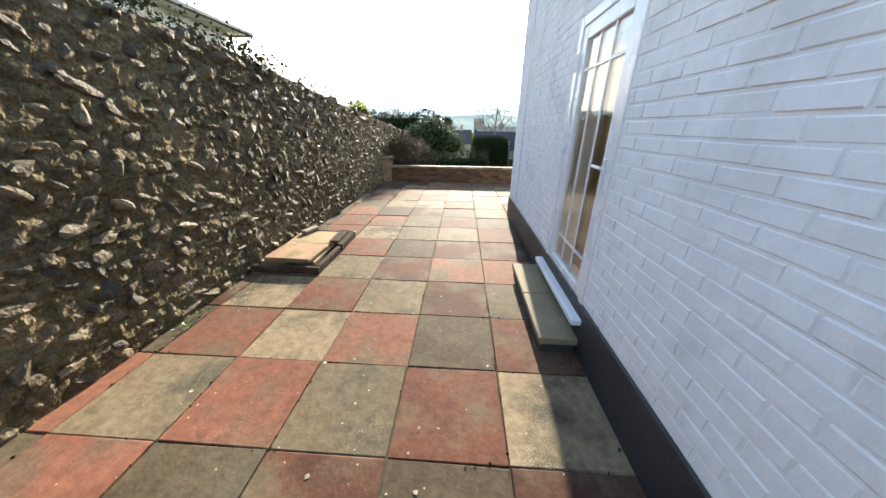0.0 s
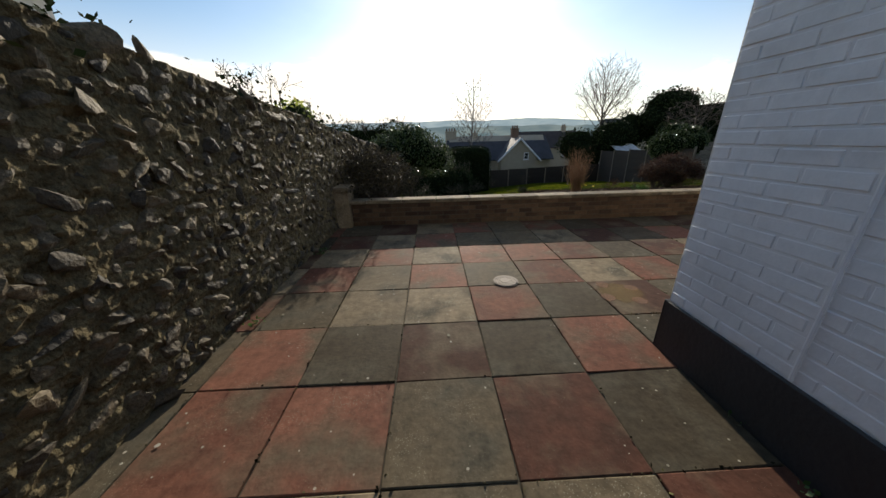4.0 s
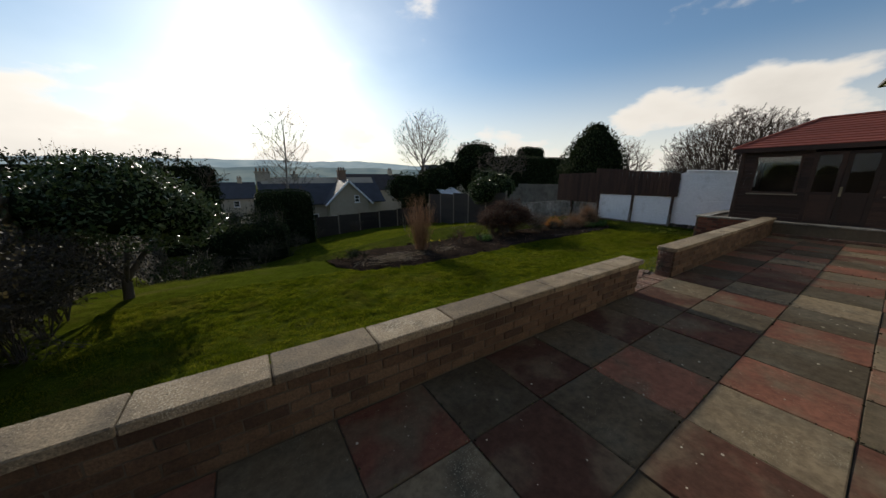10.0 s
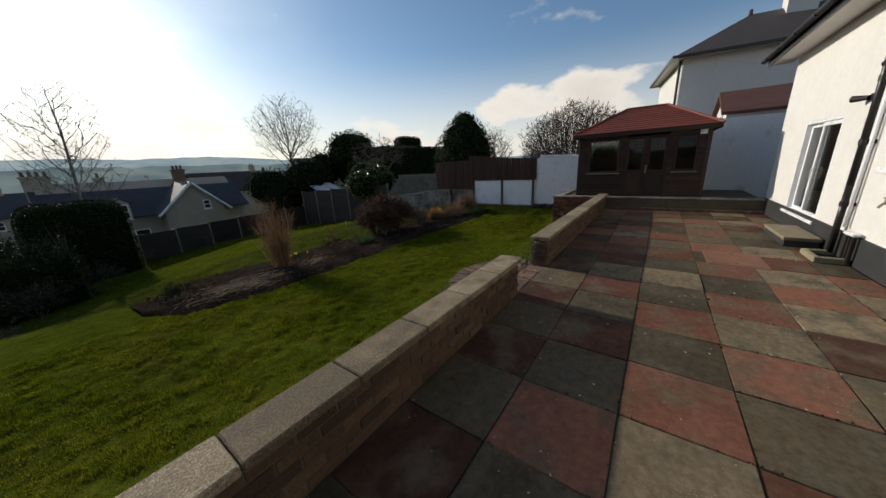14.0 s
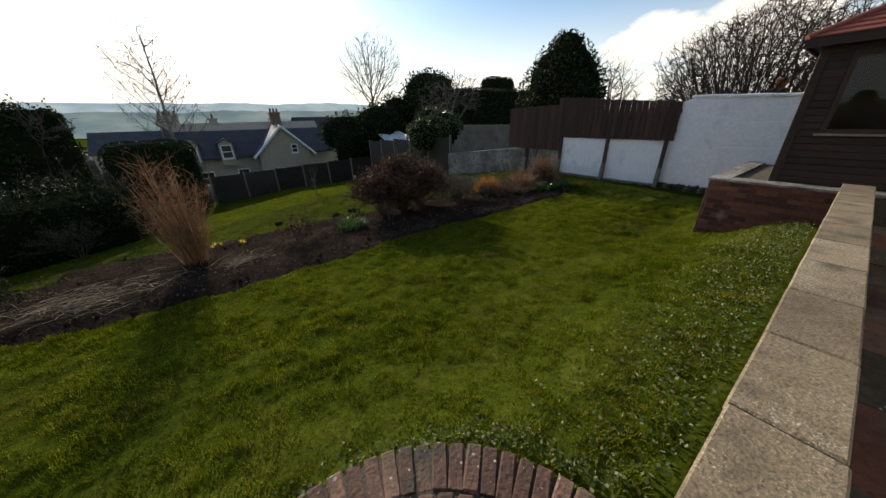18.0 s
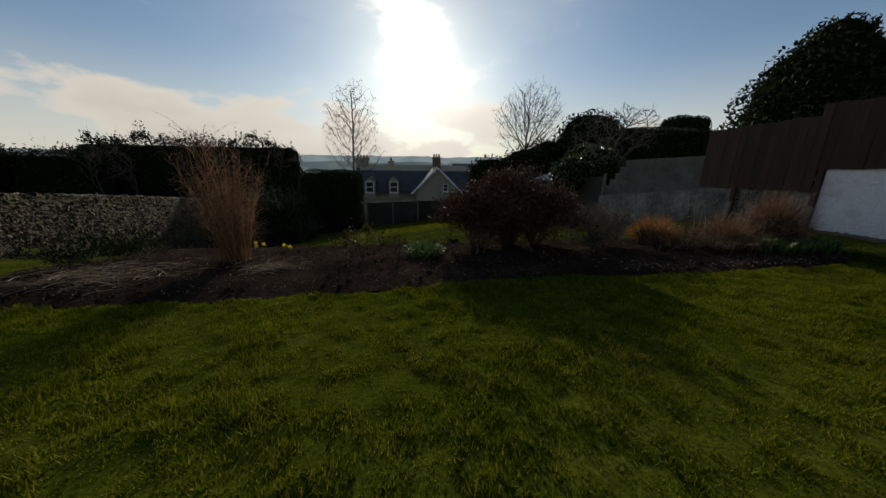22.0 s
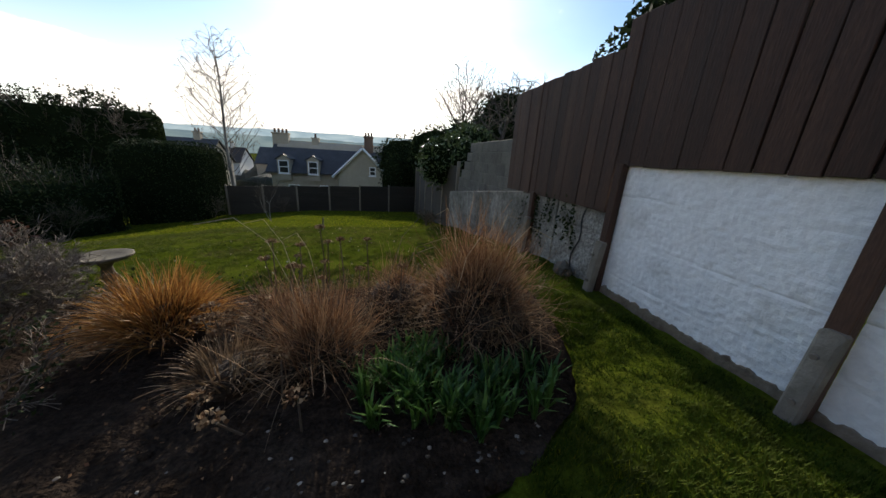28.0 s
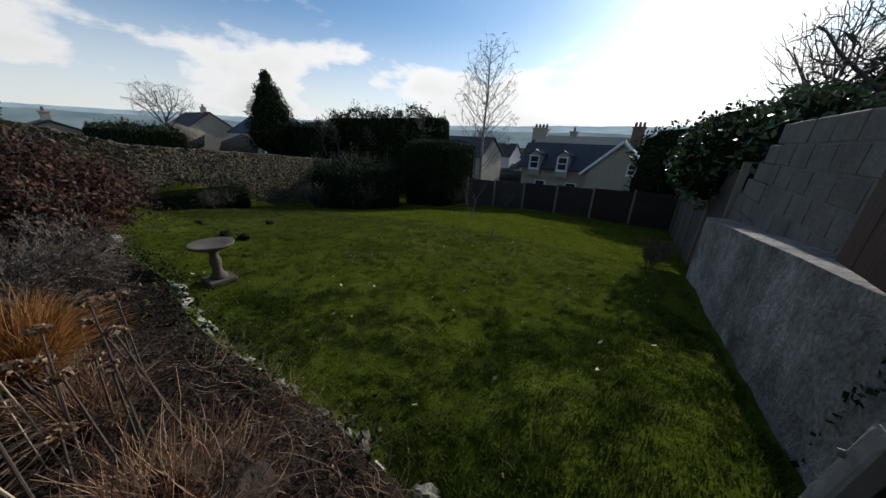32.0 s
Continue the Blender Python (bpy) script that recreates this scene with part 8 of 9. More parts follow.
v = (c[:, None, :] + ring[None] * (rr[:, None] * rs.uniform(0.7, 1.2, (len(c), 7)))[:, :, None]).reshape(-1, 3)
M["lichen"] = material("pale_lichen", [(0.24, 0.22, 0.16), (0.42, 0.40, 0.33)], 8, 0.95, 0.2, island=0.5, coords="World", spec=0.05)
tagged(from_arrays("lichen_spots", v, np.arange(len(v)).reshape(-1, 7), M["lichen"]), "pale lichen spots crusted on the paving slabs", "lichen", kind="stuff")
# tall bare stalks over the mounds
rs = np.random.default_rng(79)
for k in range(12):
    x, y = (12.6, 14.9) if k == 0 else (12.7, 14.8) if k == 1 else (rs.uniform(12.0, 13.4), rs.uniform(14.5, 15.25))
    h, a = rs.uniform(0.65, 0.95), rs.uniform(0, 2 * math.pi)
    dx, dy = 0.55 * math.cos(a) * rs.uniform(0.4, 1), 0.45 * math.sin(a) * rs.uniform(0.4, 1)
    z = ground_z(x, y)
    t = thing("dead_stalk", "thin pale dead stalk arching over the bed", "dead stalk", group="dead stalks", at=(x, y, z))
    bm = bmesh.new(); pipe(bm, [(x + dx * f ** 1.7, y + dy * f ** 1.7, z + h * math.sin(f * 1.9) / math.sin(1.57)) for f in (0, 0.25, 0.5, 0.75, 1.0)], 0.0024, 5)
    part("stalk", bm, M["straw" if k > 1 else "twig"], t)
# terracotta pot beyond the white wall; the unseen pier under it is added as support
pier = thing("added_pier", "plain brick pier added behind the boundary wall to carry the pot", "pier", at=(18.0, 10.85, -0.2))
part("pier_body", bm_box(17.83, 18.17, 10.68, 11.02, -0.3, 1.86, bevel=0.01), M["old_brick"], pier)
part("pier_cap", bm_box(17.80, 18.20, 10.65, 11.05, 1.861, 1.90, bevel=0.012), M["coping"], pier)
pot = thing("terracotta_pot", "small terracotta pot on an added brick pier", "flower pot", at=(18.0, 10.85, 1.90))
M["terracotta"] = material("terracotta", [(0.30, 0.11, 0.05), (0.42, 0.18, 0.09)], 8, 0.85, 0.2)
lathe("pot_body", [(0.08, 0.0), (0.115, 0.19), (0.132, 0.192), (0.135, 0.25), (0.12, 0.252), (0.11, 0.19)], (18.0, 10.85, 1.90), M["terracotta"], pot, 20)
part("pot_soil", blob((18.0, 10.85, 2.10), (0.10, 0.10, 0.03), 2.0, 0.3, 2), M["soil"], pot)
# ---- camellia and shrubs along the flint wall ----
cz = ground_z(-1.45, 14.45)
segs = [((-1.45, 14.45, cz - 0.1), (-1.42, 14.46, cz + 0.35), 0.085, 0.07), ((-1.42, 14.46, cz + 0.35), (-1.1, 14.6, cz + 0.85), 0.055, 0.04), ((-1.42, 14.46, cz + 0.35), (-1.75, 14.5, cz + 0.9), 0.055, 0.04),
        ((-1.42, 14.46, cz + 0.35), (-1.4, 14.9, cz + 1.0), 0.045, 0.03), ((-1.42, 14.46, cz + 0.35), (-1.25, 14.1, cz + 0.8), 0.04, 0.025)]
evergreen("camellia", (-1.45, 14.45, cz), [((-1.25, 14.6, 1.0), (1.15, 1.0, 0.85)), ((-2.0, 14.7, 1.0), (0.95, 0.9, 0.7)), ((-0.55, 14.7, 0.75), (0.75, 0.8, 0.6)), ((-1.5, 14.9, 1.4), (0.9, 0.8, 0.55))],
          9000, 0.085, "leaf_gloss", 41, "rounded camellia tree with glossy dark leaves", segs, core=0.62)
M["leaf_winter"] = material("winter_leaf", [(0.016, 0.014, 0.006), (0.04, 0.034, 0.014), (0.085, 0.0675, 0.031)], 2, 0.6, 0.0, island=0.7, coords="World", trans=0.25, spec=0.2)
for k, (x, y, h, r) in enumerate(((-1.95, 9.55, 1.70, 0.55), (-1.95, 10.2, 1.80, 0.6), (-1.9, 10.9, 1.80, 0.65), (-1.85, 11.6, 1.75, 0.7), (-1.85, 12.3, 1.65, 0.65), (-1.9, 13.0, 1.55, 0.6), (-1.95, 13.6, 1.45, 0.55))):
    shrub("wall_shrub", x, y, h, r, 50 + k, "dense twiggy shrub with brown winter leaves against the flint wall", 190, 4200, "leaf_winter", 0.042, 4, mat="bark")
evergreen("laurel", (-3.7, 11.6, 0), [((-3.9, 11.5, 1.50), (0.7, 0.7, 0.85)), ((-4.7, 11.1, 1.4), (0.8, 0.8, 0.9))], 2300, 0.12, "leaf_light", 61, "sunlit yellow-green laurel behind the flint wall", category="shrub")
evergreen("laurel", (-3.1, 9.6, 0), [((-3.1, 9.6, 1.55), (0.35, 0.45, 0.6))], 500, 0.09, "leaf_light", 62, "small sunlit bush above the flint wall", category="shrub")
rs = np.random.default_rng(70)
n = 5200
y = np.where(rs.random(n) < 0.5, rs.uniform(0.2, 4.0, n), rs.uniform(0.5, 10.3, n))
top = np.interp(y, [-5, 3, 5.5, 8, 10.4], [2.30, 2.22, 1.93, 1.72, 1.50])
clump = np.array([noise.noise((v * 0.9, 3.0, 0)) for v in y])
keep = rs.random(n) < 0.35 + clump
y, top = y[keep], top[keep]
pos = np.stack([-2.42 + rs.normal(0, 0.11, len(y)), y, top + 0.02 + rs.normal(0.02, 0.08, len(y))], 1)
tagged(from_arrays("wall_top_ivy", *leaf_quads(pos, 0.045, rs, 0.75), M["leaf_dark"]), "ivy and small weeds along the top of the flint wall", "ivy", kind="stuff")
for k, (y, h) in enumerate(((2.6, 0.40), (3.5, 0.30), (6.9, 0.35), (7.5, 0.50), (8.4, 0.30))):
    zt = float(np.interp(y, [-5, 3, 5.5, 8, 10.4], [2.30, 2.22, 1.93, 1.72, 1.50]))
    shrub("ivy_shoot", -2.45, y, h, h * 0.7, 80 + k, "loose leafy shoot growing from the top of the flint wall", 18, 45, "leaf_dark", 0.030, 2, z=zt - 0.02, thick=0.006)

# ---- trees ----
crown_tree("birch_tree", (3.6, 35.0, -3.2), (3.65, 35.0, 3.3), (2.2, 2.1, 3.9), 91, "tall slender leafless birch tree", (3.6, 35.0, -0.8), (3.6, 35.0, 6.6), 520, 0.15, "birch", -0.95, 0.008, sprays=6, step=0.30, drift=0.0, inner=0.1, droop=0.35, climb=1.1)
crown_tree("bare_tree", (21.6, 44.5, -4.0), (21.6, 44.5, 6.5), (3.8, 3.8, 3.8), 92, "large leafless tree with a fine rounded crown", (21.6, 44.5, 1.5), (21.6, 44.5, 3.4), 1500, 0.30, "bark", -0.85, 0.010, step=0.34, drift=0.1, inner=0.1, climb=0.8)
crown_tree("bare_tree", (-20.0, 24.0, -0.5), (-20.0, 24.0, 2.6), (2.2, 2.2, 1.7), 93, "small leafless tree beyond the flint wall", (-20.0, 24.0, 0.8), (-20.0, 24.0, 1.2), 380, 0.16, "bark", -0.6, 0.010, step=0.24, drift=0.1)
crown_tree("bare_bush", (19.4, 11.6, 0.0), (19.4, 11.6, 1.2), (2.6, 3.0, 3.1), 94, "broad leafless bush with a dome of fine upright branches", (19.4, 11.6, 0.0), None, 10000, 0.05, "bark_dark", -0.1, 0.0080, "bush", 30, step=0.15, drift=0.1, inner=0.28, sprays=5, climb=0.7, fine="twig_dark")
crown_tree("bare_bush", (23.5, 18.5, 0.4), (23.5, 18.5, 2.2), (1.9, 1.7, 2.2), 97, "leafless bush behind the fence", (23.5, 18.5, 0.4), None, 600, 0.06, "bark", -0.2, 0.009, "bush", 5, step=0.22, drift=0.1, climb=0.8)
crown_tree("bare_tree", (17.5, 24.5, 0.2), (17.5, 24.5, 2.5), (2.0, 2.0, 1.3), 98, "gnarled leafless fruit tree above the hedge", (17.5, 24.5, 1.2), (17.5, 24.5, 1.5), 420, 0.12, "bark", -0.7, 0.010, step=0.22, drift=0.0, climb=0.2)
bare_tree("small_tree", (8.9, 24.4, ground_z(8.9, 24.4)), 1.7, 99, "small leafless sapling on the lower lawn", 3, 0.018, 0.4, 0.4, "birch", "twig", stems=2, minr=0.004)
evergreen("holly_tree", (18.35, 17.75, -0.2), [((18.35, 17.75, 1.5), (2.05, 2.05, 1.6)), ((18.35, 17.75, 2.5), (1.85, 1.85, 1.25)), ((18.3, 17.7, 3.3), (1.35, 1.35, 0.95)), ((18.3, 17.7, 4.0), (0.72, 0.72, 0.62))],
          14000, 0.13, "leaf_dark", 111, "dense dark conical evergreen tree behind the fence", [((18.35, 17.75, -0.3), (18.35, 17.75, 1.2), 0.2, 0.16)])
evergreen("round_tree", (21.6, 32.8, -1.5), [((21.6, 32.8, 3.6), (2.5, 2.4, 1.7)), ((20.2, 32.5, 2.6), (1.6, 1.8, 1.3)), ((23.2, 33, 2.6), (1.7, 1.8, 1.3)), ((21.8, 32.8, 1.0), (2.2, 2.0, 1.6))],
          7000, 0.24, "leaf_dark", 112, "rounded dark evergreen tree", [((21.6, 32.8, -2), (21.6, 32.8, 1.5), 0.3, 0.22)])
evergreen("cypress", (-19.5, 32.4, -2), [((-19.5, 32.4, 0.5), (2.7, 2.6, 2.6)), ((-19.4, 32.4, 2.6), (2.1, 2.1, 1.9)), ((-19.5, 32.4, 4.3), (1.35, 1.35, 1.3)), ((-19.6, 32.4, 5.6), (0.6, 0.6, 0.85))],
          9000, 0.26, "leaf_dark", 113, "tall dark feathery cypress tree", [((-19.5, 32.4, -3), (-19.5, 32.4, 1), 0.3, 0.2)], aspect=0.3)
evergreen("garden_bush", (14.0, 33.6, -2.8), [((13.9, 33.6, -0.9), (1.1, 1.0, 1.7)), ((15.4, 34.2, -0.3), (1.4, 1.2, 1.9))], 3600, 0.13, "leaf_dark", 114, "olive-green bush behind the end fence", category="shrub")
evergreen("tree_group", (17.5, 33.0, -2), [((16.5, 33.0, 0.9), (2.0, 1.8, 1.9)), ((18.7, 34.0, 1.7), (1.8, 1.8, 1.9)), ((14.8, 36.0, 0.4), (2.2, 2.0, 1.7))], 5200, 0.22, "leaf_dark", 115, "group of dark evergreen bushes beyond the garden")
evergreen("laurel_hedge", (16.0, 23.5, 0), [((15.8, 23.2, 0.9), (0.9, 1.5, 1.0)), ((16.3, 24.8, 1.1), (1.2, 1.2, 1.0)), ((15.5, 22.2, 0.7), (0.6, 0.7, 0.7)), ((14.95, 23.8, 0.55), (0.9, 1.5, 0.95))], 6500, 0.12, "leaf_gloss", 116, "overgrown laurel hanging over the side fence", category="shrub")
hedge("clipped_hedge", 0.9, 4.5, 29.2, 33.0, -4.0, 0.72, 9000, 0.09, "leaf_dark", 121, "large square-clipped dark hedge at the end of the garden", 0.06)
hedge("wild_hedge", -16.0, -1.2, 36.0, 38.5, -4.4, 2.75, 24000, 0.17, "leaf_dark", 122, "tall unclipped dark hedge beyond the flint wall", 0.6)
hedge("dark_shrubbery", -2.0, 2.2, 24.6, 28.4, -3.8, -0.75, 9000, 0.10, "leaf_dark", 129, "dense dark shrubbery in the corner of the lower lawn", 0.45)
hedge("wild_hedge", -21.5, -12.5, 33.4, 35.0, -3.0, 1.7, 10000, 0.17, "leaf_dark", 123, "ragged dark hedge beyond the flint wall", 0.4)
hedge("clipped_hedge", 16.2, 19.2, 25.6, 27.0, -0.5, 2.25, 6000, 0.10, "leaf_dark", 124, "stepped clipped hedge in the neighbouring garden", 0.05)
hedge("clipped_hedge", 20.4, 34.0, 28.0, 30.0, -0.5, 3.6, 15000, 0.12, "leaf_dark", 125, "high clipped hedge in the neighbouring garden", 0.06)
hedge("clipped_hedge", 26.5, 29.5, 30.0, 32.0, -0.5, 4.8, 5000, 0.14, "leaf_dark", 126, "square clipped hedge in the neighbouring garden", 0.06)
for k, (x, y, h) in enumerate(((-8.2, 36.6, 3.3), (-6.8, 36.4, 3.6), (-4.6, 36.2, 3.0), (-2.4, 36.5, 2.9), (-10.6, 33.5, 3.0), (-12.4, 33.5, 2.6))):
    bare_tree("hedge_stem", (x, y, -1.2), h + 1.0, 130 + k, "wispy bare stem rising from the hedge", 4, 0.05, 0.4, 0.35, "bark", "twig", minr=0.01)
hedge("low_hedge", -40.0, -12.0, 21.5, 23.0, -1.6, 0.75, 9000, 0.14, "leaf_dark", 127, "low hedge beyond the flint wall", 0.3)
hedge("dark_border", -2.3, -0.9, 15.6, 21.5, -2.6, -1.35, 4000, 0.07, "leaf_dark", 128, "low dark border plants along the flint wall", 0.3)
for k, (x, y, h, r, lv) in enumerate(((0.2, 19.6, 0.9, 0.7, 500), (2.2, 25.2, 1.5, 1.0, 900), (4.4, 30.2, 1.2, 0.8, 200), (7.6, 30.6, 1.0, 0.6, 60), (-1.2, 18.0, 0.9, 0.6, 700), (-1.3, 20.6, 1.1, 0.8, 900), (-1.0, 22.4, 1.2, 0.9, 900), (0.9, 23.4, 1.4, 0.9, 900),
                                          (14.2, 21.8, 0.5, 0.35, 60), (14.3, 23.0, 0.6, 0.4, 60))):
    shrub("border_shrub", x, y, h, r, 140 + k, "tangled dark winter shrub in the border below the wall", 90, lv, "leaf_dark", 0.05, 4)


# ---- fences at the end of the garden ----
def board_fence(name, a, b, zb, zt, n, label):
    t = thing(name, label, "fence", kind="structure")
    a, b = Vector(a), Vector(b)
    u = (b - a).normalized()
    ang = math.atan2(u.y, u.x)
    L = (b - a).length
    for k in range(n):
        c = a + u * (L * (k + 0.5) / n)
        f = (k + 0.5) / n
        z0, z1 = zb[0] + (zb[1] - zb[0]) * f, zt[0] + (zt[1] - zt[0]) * f
        bm = bmesh.new()
        w = L / n
        for q in range(5):
            hz = (z1 - z0) / 5
            bmesh.ops.create_cube(bm, size=1, matrix=Matrix.Translation((c.x, c.y, z0 + hz * (q + 0.5))) @ Matrix.Rotation(ang, 4, "Z") @ Matrix.Rotation(radians(4), 4, "X") @ Matrix.Diagonal((w - 0.09, 0.018, hz + 0.012, 1)))
        part("fence_panel", bm, M["fence_end"], t)
    for k in range(n + 1):
        c = a + u * (L * k / n)
        f = k / n
        z0, z1 = zb[0] + (zb[1] - zb[0]) * f, zt[0] + (zt[1] - zt[0]) * f
        bm = bmesh.new()
        bmesh.ops.create_cube(bm, size=1, matrix=Matrix.Translation((c.x, c.y, (z0 + z1) / 2 + 0.02)) @ Matrix.Rotation(ang, 4, "Z") @ Matrix.Diagonal((0.085, 0.085, z1 - z0 + 0.12, 1)))
        part("fence_post", bm, M["wood_grey"], t)


M["fence_end"] = material("weathered_fence", [(0.022, 0.017, 0.013), (0.050, 0.040, 0.031)], 5, 0.85, 0.4, stretch=(0.4, 0.4, 3), random_mix=0.4, coords="World")
board_fence("fence_end", (4.7, 31.3, 0), (15.2, 31.9, 0), (-3.5, -2.75), (-1.45, -1.15), 6, "weathered timber panel fence across the end of the lower lawn")
board_fence("fence_side", (14.97, 21.45, 0), (15.15, 31.8, 0), (-1.5, -2.8), (0.55, -0.05), 5, "tall dark timber fence along the side of the lower lawn")


# ---- houses ----
M["roof_slate"] = material("slate_roof", [(0.030, 0.032, 0.038), (0.065, 0.068, 0.078)], 6, 0.75, 0.3, coords="World")
M["cream"] = material("cream_wall", [(0.34, 0.29, 0.22), (0.44, 0.385, 0.30)], 3, 0.9, 0.2, coords="World")
M["dark_glass"] = material("dark_pane", [(0.02, 0.022, 0.025), (0.04, 0.042, 0.046)], 3, 0.08, 0.0, spec=0.8)
M["roof_brown"] = material("brown_roof_tile", [(0.07, 0.03, 0.024), (0.14, 0.06, 0.045)], 8, 0.85, 0.5, coords="World", stretch=(1, 1, 4))
M["clay"] = material("clay_pot", [(0.15, 0.095, 0.065), (0.22, 0.14, 0.10)], 5, 0.85, 0.2)


def chimney(parent, x, y, z0, z1, w, d, mat, pots):
    c = part("chimney", bm_box(x - w / 2, x + w / 2, y - d / 2, y + d / 2, z0, z1 - 0.15), mat, parent)
    part("chimney_cap", bm_box(x - w / 2 - 0.08, x + w / 2 + 0.08, y - d / 2 - 0.08, y + d / 2 + 0.08, z1 - 0.15, z1, bevel=0.02), mat, c)
    for k in range(pots):
        xx = x - w / 2 + w * (k + 0.5) / pots
        bm = bmesh.new(); rod(bm, (xx, y, z1), (xx, y, z1 + 0.42), 0.13, 0.10, sides=10); part("chimney_pot", bm, M["clay"], c)


def window_box(parent, x0, x1, y, z0, z1, face="-y", bars=1):
    """A framed window on a wall that faces -y (or -x, with x and y swapped)."""
    def put(a, b, c, d, e, f):
        return (a, b, y - f, y - e, c, d) if face == "-y" else (y - f, y - e, a, b, c, d)
    bm = bmesh.new()
    frame_bars(bm, put, x0, x1, z0, z1, 0.09, -0.02, 0.06)
    for k in range(1, bars + 1):
        zz = z0 + (z1 - z0) * k / (bars + 1)
        box(bm, *put(x0 + 0.09, x1 - 0.09, zz - 0.035, zz + 0.035, -0.02, 0.06))
    w = part("window", bm, M["upvc"], parent)
    bm = bmesh.new(); box(bm, *put(x0 + 0.06, x1 - 0.06, z0 + 0.06, z1 - 0.06, -0.02, 0.01)); part("pane", bm, M["dark_glass"], w)
    bm = bmesh.new(); box(bm, *put(x0 - 0.06, x1 + 0.06, z0 - 0.09, z0, -0.02, 0.12)); part("sill", bm, M["upvc"], w)


def slope(bm, p):
    v = [bm.verts.new(q) for q in p]
    bm.faces.new(v)


def gable_roof(parent, x0, x1, y0, y1, ze, zr, along, mat, thick=0.14, name="roof"):
    bm = bmesh.new()
    if along == "x":
        ym = (y0 + y1) / 2
        slope(bm, ((x0, y0, ze), (x1, y0, ze), (x1, ym, zr), (x0, ym, zr))); slope(bm, ((x1, y1, ze), (x0, y1, ze), (x0, ym, zr), (x1, ym, zr)))
    else:
        xm = (x0 + x1) / 2
        slope(bm, ((x0, y1, ze), (x0, y0, ze), (xm, y0, zr), (xm, y1, zr))); slope(bm, ((x1, y0, ze), (x1, y1, ze), (xm, y1, zr), (xm, y0, zr)))
    ext = bmesh.ops.extrude_face_region(bm, geom=list(bm.faces))
    for v in [q for q in ext["geom"] if isinstance(q, bmesh.types.BMVert)]:
        v.co.z += thick
    bmesh.ops.recalc_face_normals(bm, faces=bm.faces)
    return part(name, bm, mat, parent)


def gable_wall(parent, x0, x1, y0, y1, zb, ze, zr, along, mat, name="wall"):
    bm = bmesh.new()
    if along == "y":
        xm = (x0 + x1) / 2
        ring = [(x0, zb), (x1, zb), (x1, ze), (xm, zr), (x0, ze)]
        a = [bm.verts.new((x, y0, z)) for x, z in ring]; b = [bm.verts.new((x, y1, z)) for x, z in ring]
    else:
        ym = (y0 + y1) / 2
        ring = [(y0, zb), (y1, zb), (y1, ze), (ym, zr), (y0, ze)]
        a = [bm.verts.new((x0, y, z)) for y, z in ring]; b = [bm.verts.new((x1, y, z)) for y, z in ring]
    bm.faces.new(a); bm.faces.new(b[::-1])
    for k in range(5):
        q = (k + 1) % 5
        bm.faces.new((a[k], b[k], b[q], a[q]))
    bmesh.ops.recalc_face_normals(bm, faces=bm.faces)
    return part(name, bm, mat, parent)


vh = thing("villa", "cream Victorian house with slate roof, gable and tall chimneys", "house", at=(8, 49, -6))
gable_wall(vh, 2.2, 16.5, 47.5, 55.0, -7.5, -1.6, 1.6, "x", M["cream"])
gable_roof(vh, 1.8, 16.9, 47.0, 55.5, -1.75, 1.35, "x", M["roof_slate"])
gable_wall(vh, 9.0, 13.9, 45.6, 50.0, -7.5, -1.4, 1.15, "y", M["cream"])
gable_roof(vh, 8.5, 14.4, 45.3, 51.0, -1.75, 1.15, "y", M["roof_slate"])
bm = bmesh.new()
for a, b in (((8.45, 45.25, -1.80), (11.45, 45.25, 1.12)), ((14.45, 45.25, -1.80), (11.45, 45.25, 1.12))):
    rod(bm, a, b, 0.12, sides=4)
part("barge_board", bm, M["upvc"], vh)
window_box(vh, 12.1, 12.75, 45.58, -1.55, -0.65)
for x in (3.6, 6.4):
    gable_wall(vh, x - 0.6, x + 0.6, 46.9, 49.5, -2.4, -0.35, 0.05, "y", M["cream"], "dormer")
    window_box(vh, x - 0.48, x + 0.48, 46.88, -1.75, -0.45)
    gable_roof(vh, x - 0.75, x + 0.75, 46.75, 50.0, -0.40, 0.05, "y", M["roof_slate"], 0.1, "dormer_roof")
for x in (4.3, 7.4):
    window_box(vh, x - 0.55, x + 0.55, 47.48, -4.2, -2.9)
chimney(vh, 2.5, 51.2, 0.2, 2.35, 1.6, 0.9, M["cream"], 4)
chimney(vh, 6.1, 51.2, 0.8, 2.05, 0.7, 0.7, M["cream"], 1)
chimney(vh, 12.0, 50.6, 0.5, 2.55, 1.0, 0.8, M["clay"], 3)
part("ground_band", bm_box(9.0, 13.92, 45.52, 45.6, -3.3, -3.1), M["upvc"], vh)

nh = thing("neighbour_house", "tall white rendered house with a hipped dark tile roof", "house", at=(19.6, 7.3, 0))
part("wall", bm_box(19.6, 25.0, -3.5, 7.3, -0.5, 5.45), M["render"], nh)
bm = bmesh.new()
e = [(19.2, -3.9, 5.5), (25.4, -3.9, 5.5), (25.4, 7.7, 5.5), (19.2, 7.7, 5.5)]
r0, r1 = (22.3, -0.8, 7.4), (22.3, 4.6, 7.4)
slope(bm, (e[0], e[1], r0)); slope(bm, (e[1], e[2], r1, r0)); slope(bm, (e[2], e[3], r1)); slope(bm, (e[3], e[0], r0, r1)); slope(bm, e[::-1])
part("roof", bm, M["slate"], nh)
bm = bmesh.new()
